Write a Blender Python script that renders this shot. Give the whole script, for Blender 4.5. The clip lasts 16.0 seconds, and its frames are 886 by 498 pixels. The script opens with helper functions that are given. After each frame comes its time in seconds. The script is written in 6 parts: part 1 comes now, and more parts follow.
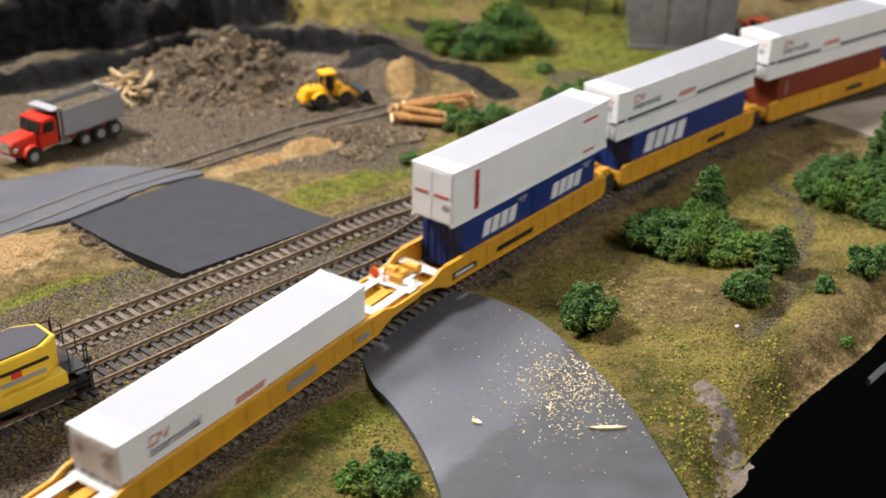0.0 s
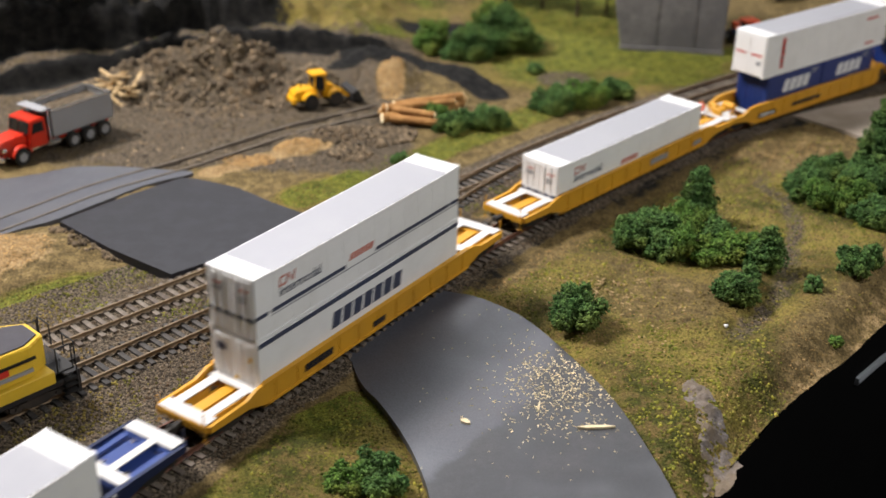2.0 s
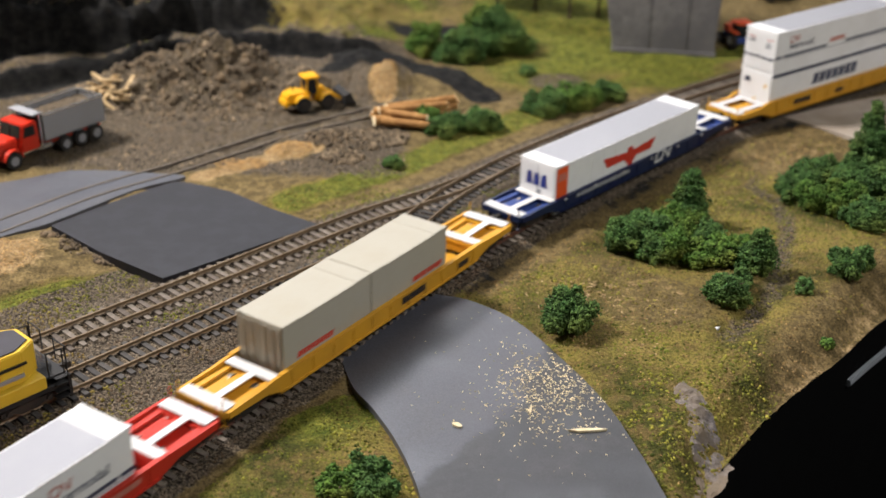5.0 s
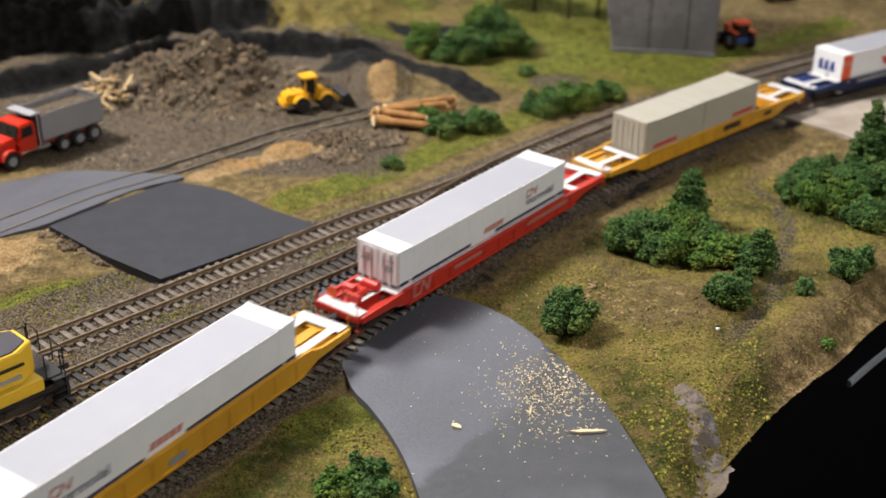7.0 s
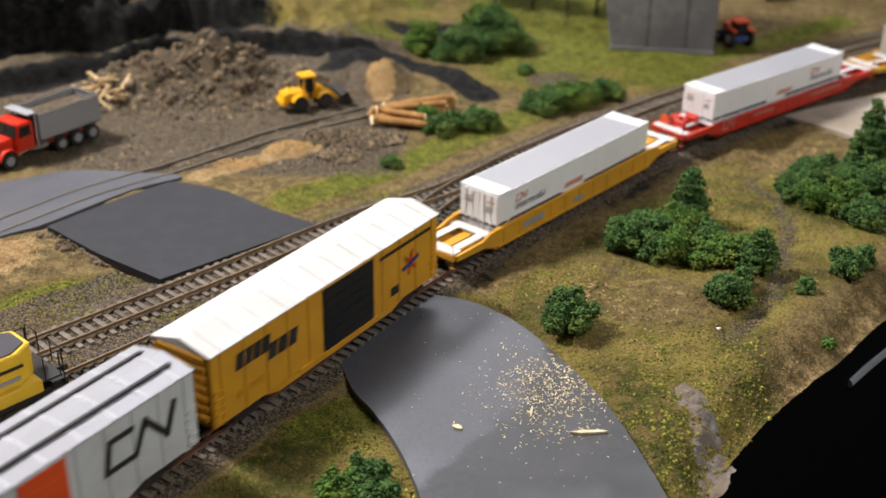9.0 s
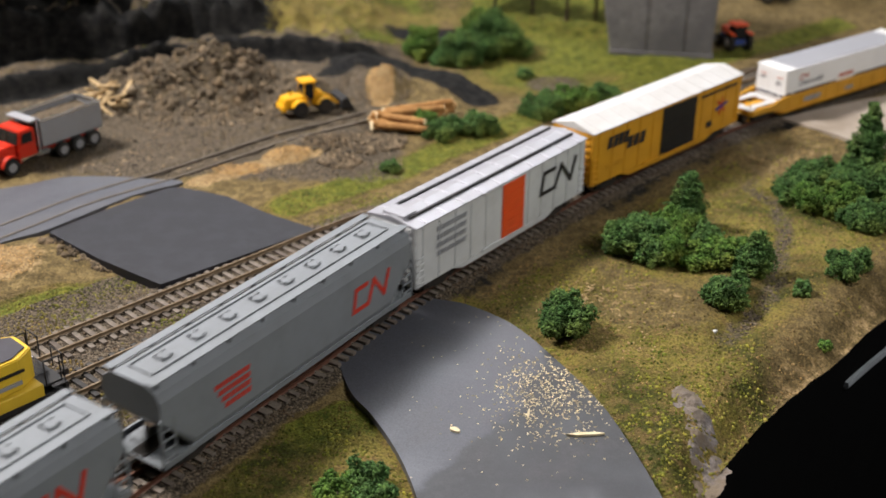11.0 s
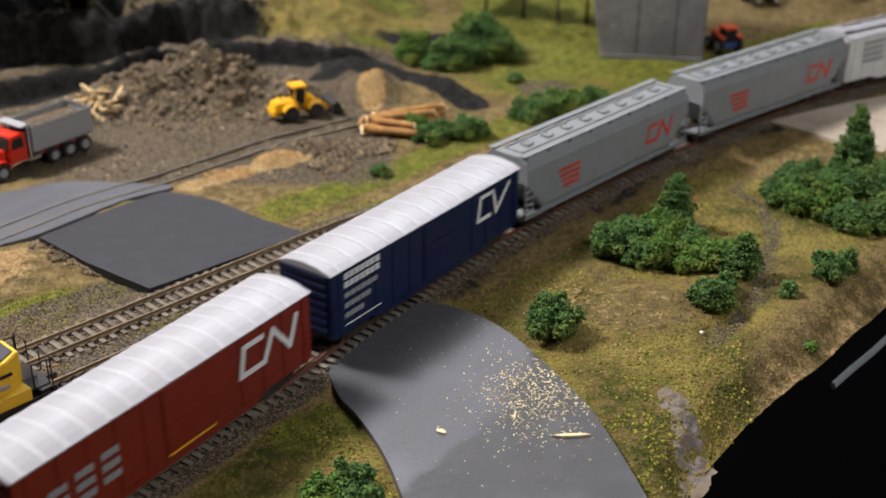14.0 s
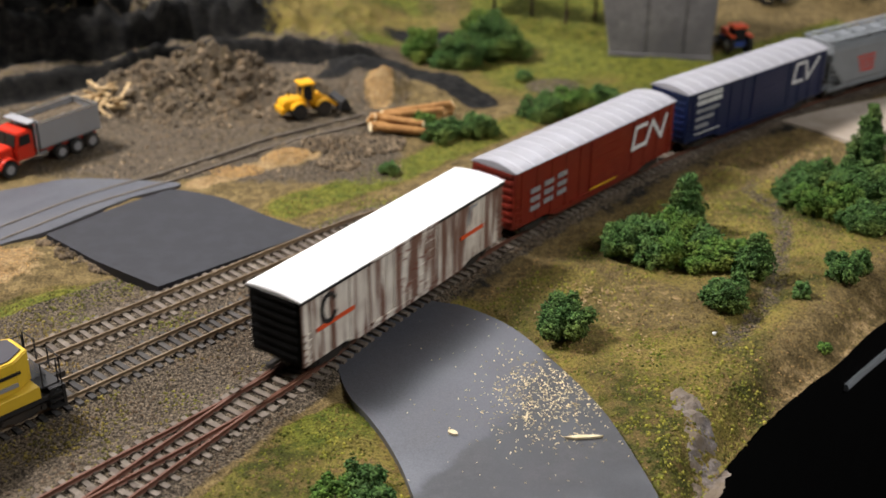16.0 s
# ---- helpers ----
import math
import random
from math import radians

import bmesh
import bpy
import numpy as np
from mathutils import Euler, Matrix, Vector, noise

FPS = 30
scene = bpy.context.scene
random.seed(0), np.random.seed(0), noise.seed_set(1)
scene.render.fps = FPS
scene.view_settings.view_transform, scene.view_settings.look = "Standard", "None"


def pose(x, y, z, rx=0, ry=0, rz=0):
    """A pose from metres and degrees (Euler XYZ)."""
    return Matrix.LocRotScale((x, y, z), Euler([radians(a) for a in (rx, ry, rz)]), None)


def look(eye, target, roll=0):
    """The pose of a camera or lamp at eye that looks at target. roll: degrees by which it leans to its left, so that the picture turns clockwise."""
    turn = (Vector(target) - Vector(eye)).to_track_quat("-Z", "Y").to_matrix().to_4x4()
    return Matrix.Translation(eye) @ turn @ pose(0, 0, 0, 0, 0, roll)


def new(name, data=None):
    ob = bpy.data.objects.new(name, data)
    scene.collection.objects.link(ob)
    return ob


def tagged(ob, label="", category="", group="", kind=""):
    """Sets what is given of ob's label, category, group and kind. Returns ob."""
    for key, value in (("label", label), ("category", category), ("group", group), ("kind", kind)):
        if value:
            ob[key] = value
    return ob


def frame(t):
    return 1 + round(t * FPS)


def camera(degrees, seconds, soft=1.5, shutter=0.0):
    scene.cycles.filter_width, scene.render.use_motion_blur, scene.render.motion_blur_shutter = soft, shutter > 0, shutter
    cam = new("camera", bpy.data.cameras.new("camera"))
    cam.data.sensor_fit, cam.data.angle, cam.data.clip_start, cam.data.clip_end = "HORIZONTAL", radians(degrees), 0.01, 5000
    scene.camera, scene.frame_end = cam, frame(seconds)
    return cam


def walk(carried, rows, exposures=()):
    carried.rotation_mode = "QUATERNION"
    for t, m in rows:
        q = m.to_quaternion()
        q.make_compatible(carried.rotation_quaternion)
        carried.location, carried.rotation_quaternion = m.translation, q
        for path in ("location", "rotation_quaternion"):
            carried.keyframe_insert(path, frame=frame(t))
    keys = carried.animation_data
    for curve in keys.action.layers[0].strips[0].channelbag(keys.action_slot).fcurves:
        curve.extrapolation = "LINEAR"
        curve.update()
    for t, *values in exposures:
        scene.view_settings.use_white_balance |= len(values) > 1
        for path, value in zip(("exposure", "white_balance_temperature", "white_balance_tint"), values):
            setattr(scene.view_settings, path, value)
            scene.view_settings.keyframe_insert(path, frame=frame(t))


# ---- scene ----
cam = camera(41.16, 16.0, soft=1.6, shutter=0.5)
cam.data.dof.use_dof, cam.data.dof.focus_distance, cam.data.dof.aperture_fstop = True, 0.60, 9.0

# seconds, tilt down, lean, turn to the right (degrees), place (metres)
PATH = [
    (0, 26.934, 0.990, -0.580, -0.0072, -0.0024, 0.3276),
    (0.5, 26.885, 0.938, -0.467, -0.0048, -0.0033, 0.3270),
    (1, 26.829, 1.058, -0.493, -0.0043, -0.0031, 0.3261),
    (1.5, 26.931, 1.100, -0.252, -0.0052, -0.0033, 0.3271),
    (2, 26.821, 1.114, -0.221, -0.0048, -0.0026, 0.3263),
    (2.5, 26.930, 0.971, -0.221, -0.0037, -0.0010, 0.3270),
    (3, 26.903, 0.900, -0.218, -0.0024, -0.0012, 0.3271),
    (3.5, 26.811, 1.028, -0.053, -0.0027, -0.0020, 0.3273),
    (4, 26.722, 1.072, 0.052, -0.0027, -0.0034, 0.3277),
    (6.5, 26.856, 1.016, 0.047, -0.0036, 0.0000, 0.3270),
    (7, 26.746, 1.044, 0.102, -0.0031, 0.0000, 0.3265),
    (7.5, 26.806, 1.121, 0.171, -0.0047, -0.0008, 0.3271),
    (8, 26.785, 1.050, 0.158, -0.0061, 0.0004, 0.3270),
    (8.5, 26.810, 1.141, 0.263, -0.0068, 0.0024, 0.3260),
    (9, 26.865, 1.049, 0.283, -0.0050, 0.0024, 0.3268),
    (11.5, 26.634, 0.644, 0.037, -0.0001, -0.0023, 0.3292),
    (12, 26.583, 0.588, 0.126, 0.0016, -0.0026, 0.3289),
    (12.5, 26.496, 0.674, 0.275, 0.0024, -0.0042, 0.3289),
    (13, 26.455, 0.657, 0.236, 0.0034, -0.0054, 0.3298),
    (13.5, 26.393, 0.593, 0.142, 0.0043, -0.0053, 0.3297),
    (14, 26.447, 0.479, 0.110, 0.0049, -0.0048, 0.3295),
    (14.5, 26.564, 0.236, -0.103, 0.0059, -0.0031, 0.3294),
    (15, 26.738, 0.263, -0.135, 0.0044, -0.0009, 0.3291),
    (15.5, 26.635, 0.336, -0.295, 0.0036, 0.0006, 0.3272),
    (16, 26.553, 0.666, 0.000, 0.0000, 0.0000, 0.3279),
]


def camera_pose(tilt, lean, turn, x, y, z):
    a, b = radians(tilt), radians(turn)
    way = Vector((math.sin(b) * math.cos(a), math.cos(b) * math.cos(a), -math.sin(a)))
    eye = Vector((x, y, z))
    return look(eye, eye + way, lean)


walk(cam, [(t, camera_pose(*v)) for t, *v in PATH], [(0, 0.20), (0.5, -0.02), (1, -0.05), (16, -0.05)])

# ---------------------------------------------------------------- light
world = bpy.data.worlds.new("room_dark")
world.use_nodes = True
world.node_tree.nodes["Background"].inputs[0].default_value = (0.9, 0.95, 1.0, 1)
world.node_tree.nodes["Background"].inputs[1].default_value = 0.002
scene.world = world
scene.view_settings.exposure = 0.0


def area_lamp(name, eye, target, size, watts, colour):
    data = bpy.data.lights.new(name, "AREA")
    data.shape, data.size, data.size_y, data.energy, data.color = "RECTANGLE", size[0], size[1], watts, colour
    ob = new(name, data)
    ob.matrix_world = look(eye, target)
    return ob


area_lamp("ceiling_lamp_layout", (-1.02, 0.92, 1.36), (0.0, 0.60, 0), (0.30, 0.40), 91.0, (1.0, 0.945, 0.915))
area_lamp("ceiling_lamp_back", (-0.10, 2.05, 1.30), (0.0, 0.6, 0), (1.5, 0.5), 24.0, (0.93, 0.94, 1.0))
# unseen fill added well below the ceiling to brighten the train's near sides
area_lamp("fill_lamp_aisle", (0.74, 0.08, 0.95), (0.05, 0.62, 0), (0.45, 0.55), 9.8, (1.0, 0.98, 0.97))

# ---------------------------------------------------------------- materials
def nodes_of(name):
    m = bpy.data.materials.new(name)
    m.use_nodes = True
    nt = m.node_tree
    return m, nt, nt.nodes["Principled BSDF"]


def noise_node(nt, scale, detail=4.0, rough=0.6, where=None):
    n = nt.nodes.new("ShaderNodeTexNoise")
    n.inputs["Scale"].default_value, n.inputs["Detail"].default_value, n.inputs["Roughness"].default_value = scale, detail, rough
    if where is None:
        c = nt.nodes.new("ShaderNodeTexCoord")
        where = c.outputs["Object"]
    nt.links.new(where, n.inputs["Vector"])
    return n.outputs["Fac"]


def ramp(nt, fac, stops):
    r = nt.nodes.new("ShaderNodeValToRGB")
    while len(r.color_ramp.elements) < len(stops):
        r.color_ramp.elements.new(0.5)
    for e, (p, c) in zip(r.color_ramp.elements, stops):
        e.position, e.color = p, (*c, 1) if len(c) == 3 else c
    nt.links.new(fac, r.inputs["Fac"])
    return r.outputs["Color"]


def mix(nt, fac, a, b, mode="MIX"):
    m = nt.nodes.new("ShaderNodeMix")
    m.data_type, m.blend_type = "RGBA", mode
    for sock, v in ((m.inputs[0], fac), (m.inputs[6], a), (m.inputs[7], b)):
        if isinstance(v, (int, float)):
            sock.default_value = v
        elif isinstance(v, tuple):
            sock.default_value = (*v, 1)
        else:
            nt.links.new(v, sock)
    return m.outputs[2]


def mathn(nt, op, a, b=0.5, clamp=False):
    m = nt.nodes.new("ShaderNodeMath")
    m.operation, m.use_clamp = op, clamp
    for sock, v in ((m.inputs[0], a), (m.inputs[1], b)):
        if isinstance(v, (int, float)):
            sock.default_value = v
        else:
            nt.links.new(v, sock)
    return m.outputs[0]


def bump(nt, bsdf, height, strength, distance):
    b = nt.nodes.new("ShaderNodeBump")
    b.inputs["Strength"].default_value, b.inputs["Distance"].default_value = strength, distance
    nt.links.new(height, b.inputs["Height"])
    nt.links.new(b.outputs[0], bsdf.inputs["Normal"])


def paint(name, colour, rough=0.45, dirt=(0.12, 0.09, 0.06), amount=0.25, metal=0.0, grain=900.0, streak=0.0):
    """Model paint: a plain colour with faint soiling at two scales and a fine relief."""
    m, nt, p = nodes_of(name)
    big, fine = noise_node(nt, 45.0, 5.0), noise_node(nt, grain, 3.0)
    f = mathn(nt, "MULTIPLY", ramp(nt, big, [(0.42, (0, 0, 0)), (0.75, (1, 1, 1))]), amount)
    col = mix(nt, f, colour, dirt)
    if streak:
        c = nt.nodes.new("ShaderNodeTexCoord")
        mp = nt.nodes.new("ShaderNodeMapping")
        mp.inputs["Scale"].default_value = (1.0, 1.0, 0.06)
        nt.links.new(c.outputs["Object"], mp.inputs["Vector"])
        s = noise_node(nt, 190.0, 3.0, 0.6, mp.outputs[0])
        col = mix(nt, mathn(nt, "MULTIPLY", ramp(nt, s, [(0.45, (0, 0, 0)), (0.53, (1, 1, 1))]), streak), col, dirt)
    nt.links.new(mix(nt, 0.12, col, ramp(nt, fine, [(0.3, tuple(x * 0.7 for x in colour)), (0.7, colour)])), p.inputs["Base Color"])
    p.inputs["Roughness"].default_value, p.inputs["Metallic"].default_value, p.inputs["Specular IOR Level"].default_value = rough, metal, 0.3
    nt.links.new(ramp(nt, big, [(0.3, (rough * 0.85,) * 3), (0.7, (min(1, rough * 1.25),) * 3)]), p.inputs["Roughness"])
    bump(nt, p, fine, 0.15, 0.0002)
    return m


def grainy(name, a, b, c=None, scale=400.0, rough=0.9, rel=0.6, dist=0.0008, islands=False, gloss=0.2):
    """Loose or natural matter: two or three colours by noise at two scales."""
    m, nt, p = nodes_of(name)
    n1, n2 = noise_node(nt, scale, 6.0, 0.7), noise_node(nt, scale * 0.08, 4.0)
    col = mix(nt, ramp(nt, n1, [(0.35, (0, 0, 0)), (0.65, (1, 1, 1))]), a, b)
    if c:
        col = mix(nt, ramp(nt, n2, [(0.45, (0, 0, 0)), (0.62, (1, 1, 1))]), col, c)
    if islands:
        g = nt.nodes.new("ShaderNodeNewGeometry")
        col = mix(nt, 1.0, col, ramp(nt, g.outputs["Random Per Island"], [(0.0, (0.36, 0.36, 0.36)), (0.6, (1, 1, 1)), (1.0, (1.55, 1.5, 1.42))]), "MULTIPLY")
    nt.links.new(col, p.inputs["Base Color"])
    p.inputs["Roughness"].default_value, p.inputs["Specular IOR Level"].default_value = rough, gloss
    bump(nt, p, n1, rel, dist)
    return m


def pieces(name, a, b, rough=0.85, scale=300.0):
    """Separate pieces that vary from one to the next by Object Info's Random."""
    m, nt, p = nodes_of(name)
    o = nt.nodes.new("ShaderNodeObjectInfo")
    n = noise_node(nt, scale, 5.0, 0.7)
    col = mix(nt, o.outputs["Random"], a, b)
    nt.links.new(mix(nt, 0.5, col, ramp(nt, n, [(0.35, (0.25, 0.25, 0.25)), (0.7, (1, 1, 1))]), "MULTIPLY"), p.inputs["Base Color"])
    p.inputs["Roughness"].default_value = rough
    bump(nt, p, n, 0.5, 0.0004)
    return m


YELLOW, ORANGE = (0.58, 0.29, 0.022), (0.58, 0.26, 0.015)
M_YELLOW = paint("yellow_car_paint", YELLOW, 0.5, (0.2, 0.11, 0.03), 0.35)
M_BOXYEL = paint("yellow_boxcar_paint", (0.60, 0.29, 0.02), 0.5, (0.2, 0.11, 0.03), 0.3)
M_BLUE = paint("navy_car_paint", (0.005, 0.011, 0.050), 0.45, (0.03, 0.05, 0.06), 0.3)
M_DECKBLUE = paint("blue_deck_paint", (0.03, 0.06, 0.22), 0.5, (0.05, 0.05, 0.06), 0.3)
M_CAST = paint("blue_container_paint", (0.01, 0.03, 0.15), 0.4, (0.05, 0.05, 0.06), 0.25)
M_RED = paint("red_car_paint", (0.48, 0.028, 0.015), 0.45, (0.15, 0.05, 0.03), 0.3)
M_BOXRED = paint("mineral_red_paint", (0.17, 0.018, 0.009), 0.5, (0.06, 0.02, 0.015), 0.35)
M_RUSTRED = paint("rust_red_container_paint", (0.17, 0.03, 0.012), 0.5, (0.05, 0.02, 0.015), 0.35)
M_WHITE = paint("white_container_paint", (0.76, 0.76, 0.76), 0.42, (0.45, 0.43, 0.40), 0.25)
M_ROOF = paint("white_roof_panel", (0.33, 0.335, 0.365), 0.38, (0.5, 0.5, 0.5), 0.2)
M_BEIGE = paint("beige_container_paint", (0.38, 0.355, 0.29), 0.5, (0.35, 0.3, 0.2), 0.25)
M_TREAD = paint("white_walkway_paint", (0.60, 0.59, 0.58), 0.55, (0.35, 0.32, 0.28), 0.35)
M_GREY = paint("grey_hopper_paint", (0.20, 0.215, 0.23), 0.5, (0.12, 0.12, 0.12), 0.35)
M_SILVER = paint("silver_boxcar_paint", (0.57, 0.58, 0.58), 0.45, (0.25, 0.24, 0.22), 0.35)
M_GALV = paint("galvanised_roof", (0.36, 0.36, 0.395), 0.33, (0.3, 0.29, 0.285), 0.4, 0.1)
M_RIB = paint("bright_roof_rib", (0.54, 0.54, 0.58), 0.4, (0.4, 0.39, 0.38), 0.3, 0.1)
M_WEATH = paint("rust_streaked_white_paint", (0.74, 0.68, 0.60), 0.6, (0.120, 0.030, 0.012), 0.5, 0.0, 900.0, 1.0)
M_BLACK = paint("black_car_paint", (0.012, 0.012, 0.013), 0.55, (0.04, 0.035, 0.03), 0.4)
M_UNDER = paint("grimy_black_steel", (0.02, 0.018, 0.016), 0.65, (0.07, 0.05, 0.035), 0.5)
M_WHEEL = paint("wheel_steel", (0.20, 0.18, 0.16), 0.35, (0.08, 0.06, 0.05), 0.4, 0.8)
M_MARKRED = paint("red_marking", (0.52, 0.035, 0.02), 0.5)
M_MARKORANGE = paint("orange_marking", (0.72, 0.09, 0.02), 0.5)
M_MARKBLACK = paint("black_marking", (0.02, 0.02, 0.022), 0.5)
M_MARKWHITE = paint("white_marking", (0.68, 0.69, 0.7), 0.5)
M_MARKBLUE = paint("blue_marking", (0.02, 0.035, 0.2), 0.5)
M_MARKNAVY = paint("dark_blue_grey_marking", (0.04, 0.05, 0.09), 0.5)
M_MARKGREY = paint("grey_marking", (0.30, 0.31, 0.33), 0.5)
M_MARKPINK = paint("pale_red_marking", (0.50, 0.19, 0.15), 0.5)
M_MARKYEL = paint("yellow_marking", (0.7, 0.42, 0.02), 0.5)
M_GLASS = paint("dark_cab_glass", (0.01, 0.012, 0.014), 0.08)
M_CHROME = paint("chrome_trim", (0.75, 0.75, 0.76), 0.2, (0.3, 0.3, 0.3), 0.2, 0.9)
M_TYRE = paint("black_rubber", (0.018, 0.018, 0.018), 0.85)
M_DUMPGREY = paint("grey_dump_body", (0.27, 0.275, 0.29), 0.5, (0.2, 0.18, 0.15), 0.35)
M_TRUCKRED = paint("red_truck_paint", (0.52, 0.028, 0.012), 0.3)
M_LOADER = paint("yellow_loader_paint", (0.72, 0.36, 0.01), 0.4, (0.2, 0.12, 0.03), 0.3)
M_RAILDUST = paint("dusty_buried_rail", (0.15, 0.125, 0.10), 0.7, (0.06, 0.045, 0.035), 0.6)
M_LOCO = paint("lemon_yellow_paint", (0.64, 0.43, 0.03), 0.45, (0.25, 0.15, 0.04), 0.3)
M_HOODTOP = paint("dark_grey_hood_paint", (0.040, 0.037, 0.046), 0.5, (0.08, 0.07, 0.06), 0.3)
M_ENDBLACK = paint("flat_black_paint", (0.004, 0.004, 0.004), 0.8, (0.008, 0.007, 0.006), 0.3)
M_ENDBLACK.node_tree.nodes["Principled BSDF"].inputs["Specular IOR Level"].default_value = 0.1
M_RAIL = paint("rusty_rail_steel", (0.20, 0.145, 0.09), 0.5, (0.05, 0.03, 0.02), 0.5, 0.5)
M_RAILRED = paint("red_brown_painted_rail", (0.14, 0.062, 0.040), 0.5, (0.06, 0.03, 0.02), 0.5, 0.3)
M_TIE = pieces("weathered_tie", (0.095, 0.072, 0.055), (0.20, 0.165, 0.13))
M_TIEDARK = pieces("dark_tie", (0.030, 0.027, 0.025), (0.075, 0.066, 0.058))
M_BALLAST = grainy("ballast_stone", (0.062, 0.049, 0.037), (0.225, 0.184, 0.142), (0.098, 0.066, 0.040), 500.0, 0.9, 0.4, 0.0004, True)
M_ROCK = grainy("quarry_rubble", (0.046, 0.033, 0.021), (0.225, 0.172, 0.112), (0.105, 0.075, 0.045), 260.0, 0.9, 0.6, 0.0008, True)
M_OUTCROP = grainy("plaster_rock", (0.085, 0.074, 0.070), (0.25, 0.222, 0.216), (0.15, 0.118, 0.085), 420.0, 0.9, 0.7, 0.0012)
M_TURF = grainy("turf_foam", (0.062, 0.082, 0.012), (0.20, 0.19, 0.032), (0.19, 0.130, 0.045), 90.0, 0.95, 0.4, 0.0005, True)
M_DRYTURF = grainy("dry_turf", (0.18, 0.108, 0.042), (0.34, 0.225, 0.10), (0.12, 0.10, 0.03), 90.0, 0.95, 0.4, 0.0005, True)
M_MOSS = grainy("yellow_green_foam", (0.10, 0.12, 0.016), (0.29, 0.26, 0.045), (0.20, 0.17, 0.04), 90.0, 0.95, 0.4, 0.0005, True)
M_LEAF = grainy("foliage_clump", (0.024, 0.068, 0.018), (0.095, 0.180, 0.050), (0.120, 0.165, 0.036), 220.0, 0.9, 0.5, 0.0008, True)
M_LEAFLIGHT = grainy("light_foliage_clump", (0.032, 0.085, 0.014), (0.105, 0.195, 0.036), (0.15, 0.175, 0.03), 220.0, 0.9, 0.5, 0.0008, True)
M_LEAFAUT = grainy("autumn_foliage_clump", (0.16, 0.07, 0.012), (0.30, 0.13, 0.02), (0.14, 0.11, 0.02), 220.0, 0.9, 0.5, 0.0008, True)
M_BARK = grainy("twig_bark", (0.04, 0.028, 0.018), (0.10, 0.075, 0.05), None, 700.0)
M_LOG = grainy("peeled_log", (0.27, 0.13, 0.042), (0.45, 0.24, 0.085), (0.18, 0.085, 0.03), 240.0, 0.8)
M_CHIP = grainy("wood_chip", (0.62, 0.49, 0.28), (0.80, 0.71, 0.50), None, 500.0, 0.85, 0.3, 0.0003, True)
M_SAWDUST = grainy("sawdust", (0.36, 0.20, 0.075), (0.50, 0.32, 0.13), None, 900.0, 0.95, 0.6, 0.0008, True)
M_BLACKROAD = grainy("fresh_asphalt_sheet", (0.008, 0.008, 0.011), (0.015, 0.015, 0.019), (0.017, 0.017, 0.022), 900.0, 0.55, 0.15, 0.0002, gloss=0.35)
M_TIMBER = grainy("split_timber", (0.30, 0.20, 0.10), (0.50, 0.37, 0.20), None, 300.0)
M_BEIGEROAD = grainy("pale_dirt_lot", (0.36, 0.305, 0.25), (0.45, 0.39, 0.33), (0.29, 0.24, 0.19), 150.0, 0.9, 0.25, 0.0004)
M_CONCRETE = grainy("weathered_concrete", (0.125, 0.12, 0.12), (0.19, 0.18, 0.178), (0.10, 0.096, 0.098), 120.0, 0.85, 0.3, 0.0006)
M_FASCIA = paint("black_fascia", (0.003, 0.003, 0.003), 0.9, (0.004, 0.004, 0.004), 0.2)
M_FASCIA.node_tree.nodes["Principled BSDF"].inputs["Specular IOR Level"].default_value = 0.05
M_WALL = paint("dark_room_wall", (0.08, 0.078, 0.075), 0.9, (0.2, 0.19, 0.17), 0.2, 0.0, 200.0)
M_CEIL = paint("ceiling_paint", (0.12, 0.12, 0.12), 0.9, (0.5, 0.48, 0.45), 0.2, 0.0, 200.0)
M_CARPET = grainy("black_carpet", (0.002, 0.002, 0.002), (0.004, 0.004, 0.004), None, 600.0, gloss=0.0)


def grey_road():
    m, nt, p = nodes_of("worn_grey_road")
    n1, n2, n3 = noise_node(nt, 1300.0, 4.0), noise_node(nt, 9.0, 4.0, 0.55), noise_node(nt, 45.0, 5.0, 0.65)
    # darker tar with an uneven border; the paler blue-grey side has sheen painted in
    c = nt.nodes.new("ShaderNodeTexCoord")
    axes = nt.nodes.new("ShaderNodeSeparateXYZ")
    nt.links.new(c.outputs["Object"], axes.inputs[0])
    across = mathn(nt, "SUBTRACT", mathn(nt, "MULTIPLY", axes.outputs[0], 0.88), mathn(nt, "MULTIPLY", axes.outputs[1], 0.47))
    soft = mathn(nt, "ADD", across, mathn(nt, "MULTIPLY", mathn(nt, "ADD", n2, mathn(nt, "MULTIPLY", n3, 0.45)), 0.075))
    coat_sheen = ramp(nt, mathn(nt, "ADD", soft, 0.65), [(0.4975, (1, 1, 1)), (0.5045, (0, 0, 0))])
    col = mix(nt, coat_sheen, (0.024, 0.024, 0.026), (0.066, 0.068, 0.080))
    col = mix(nt, mathn(nt, "MULTIPLY", ramp(nt, n3, [(0.50, (0, 0, 0)), (0.72, (1, 1, 1))]), 0.45), col, (0.105, 0.103, 0.106))
    col = mix(nt, 0.6, col, ramp(nt, n1, [(0.32, (0.45, 0.45, 0.45)), (0.68, (1.3, 1.3, 1.3))]), "MULTIPLY")
    nt.links.new(col, p.inputs["Base Color"])
    nt.links.new(ramp(nt, n3, [(0.3, (0.34,) * 3), (0.7, (0.55,) * 3)]), p.inputs["Roughness"])
    bump(nt, p, n1, 0.12, 0.0002)
    return m


M_GREYROAD = grey_road()


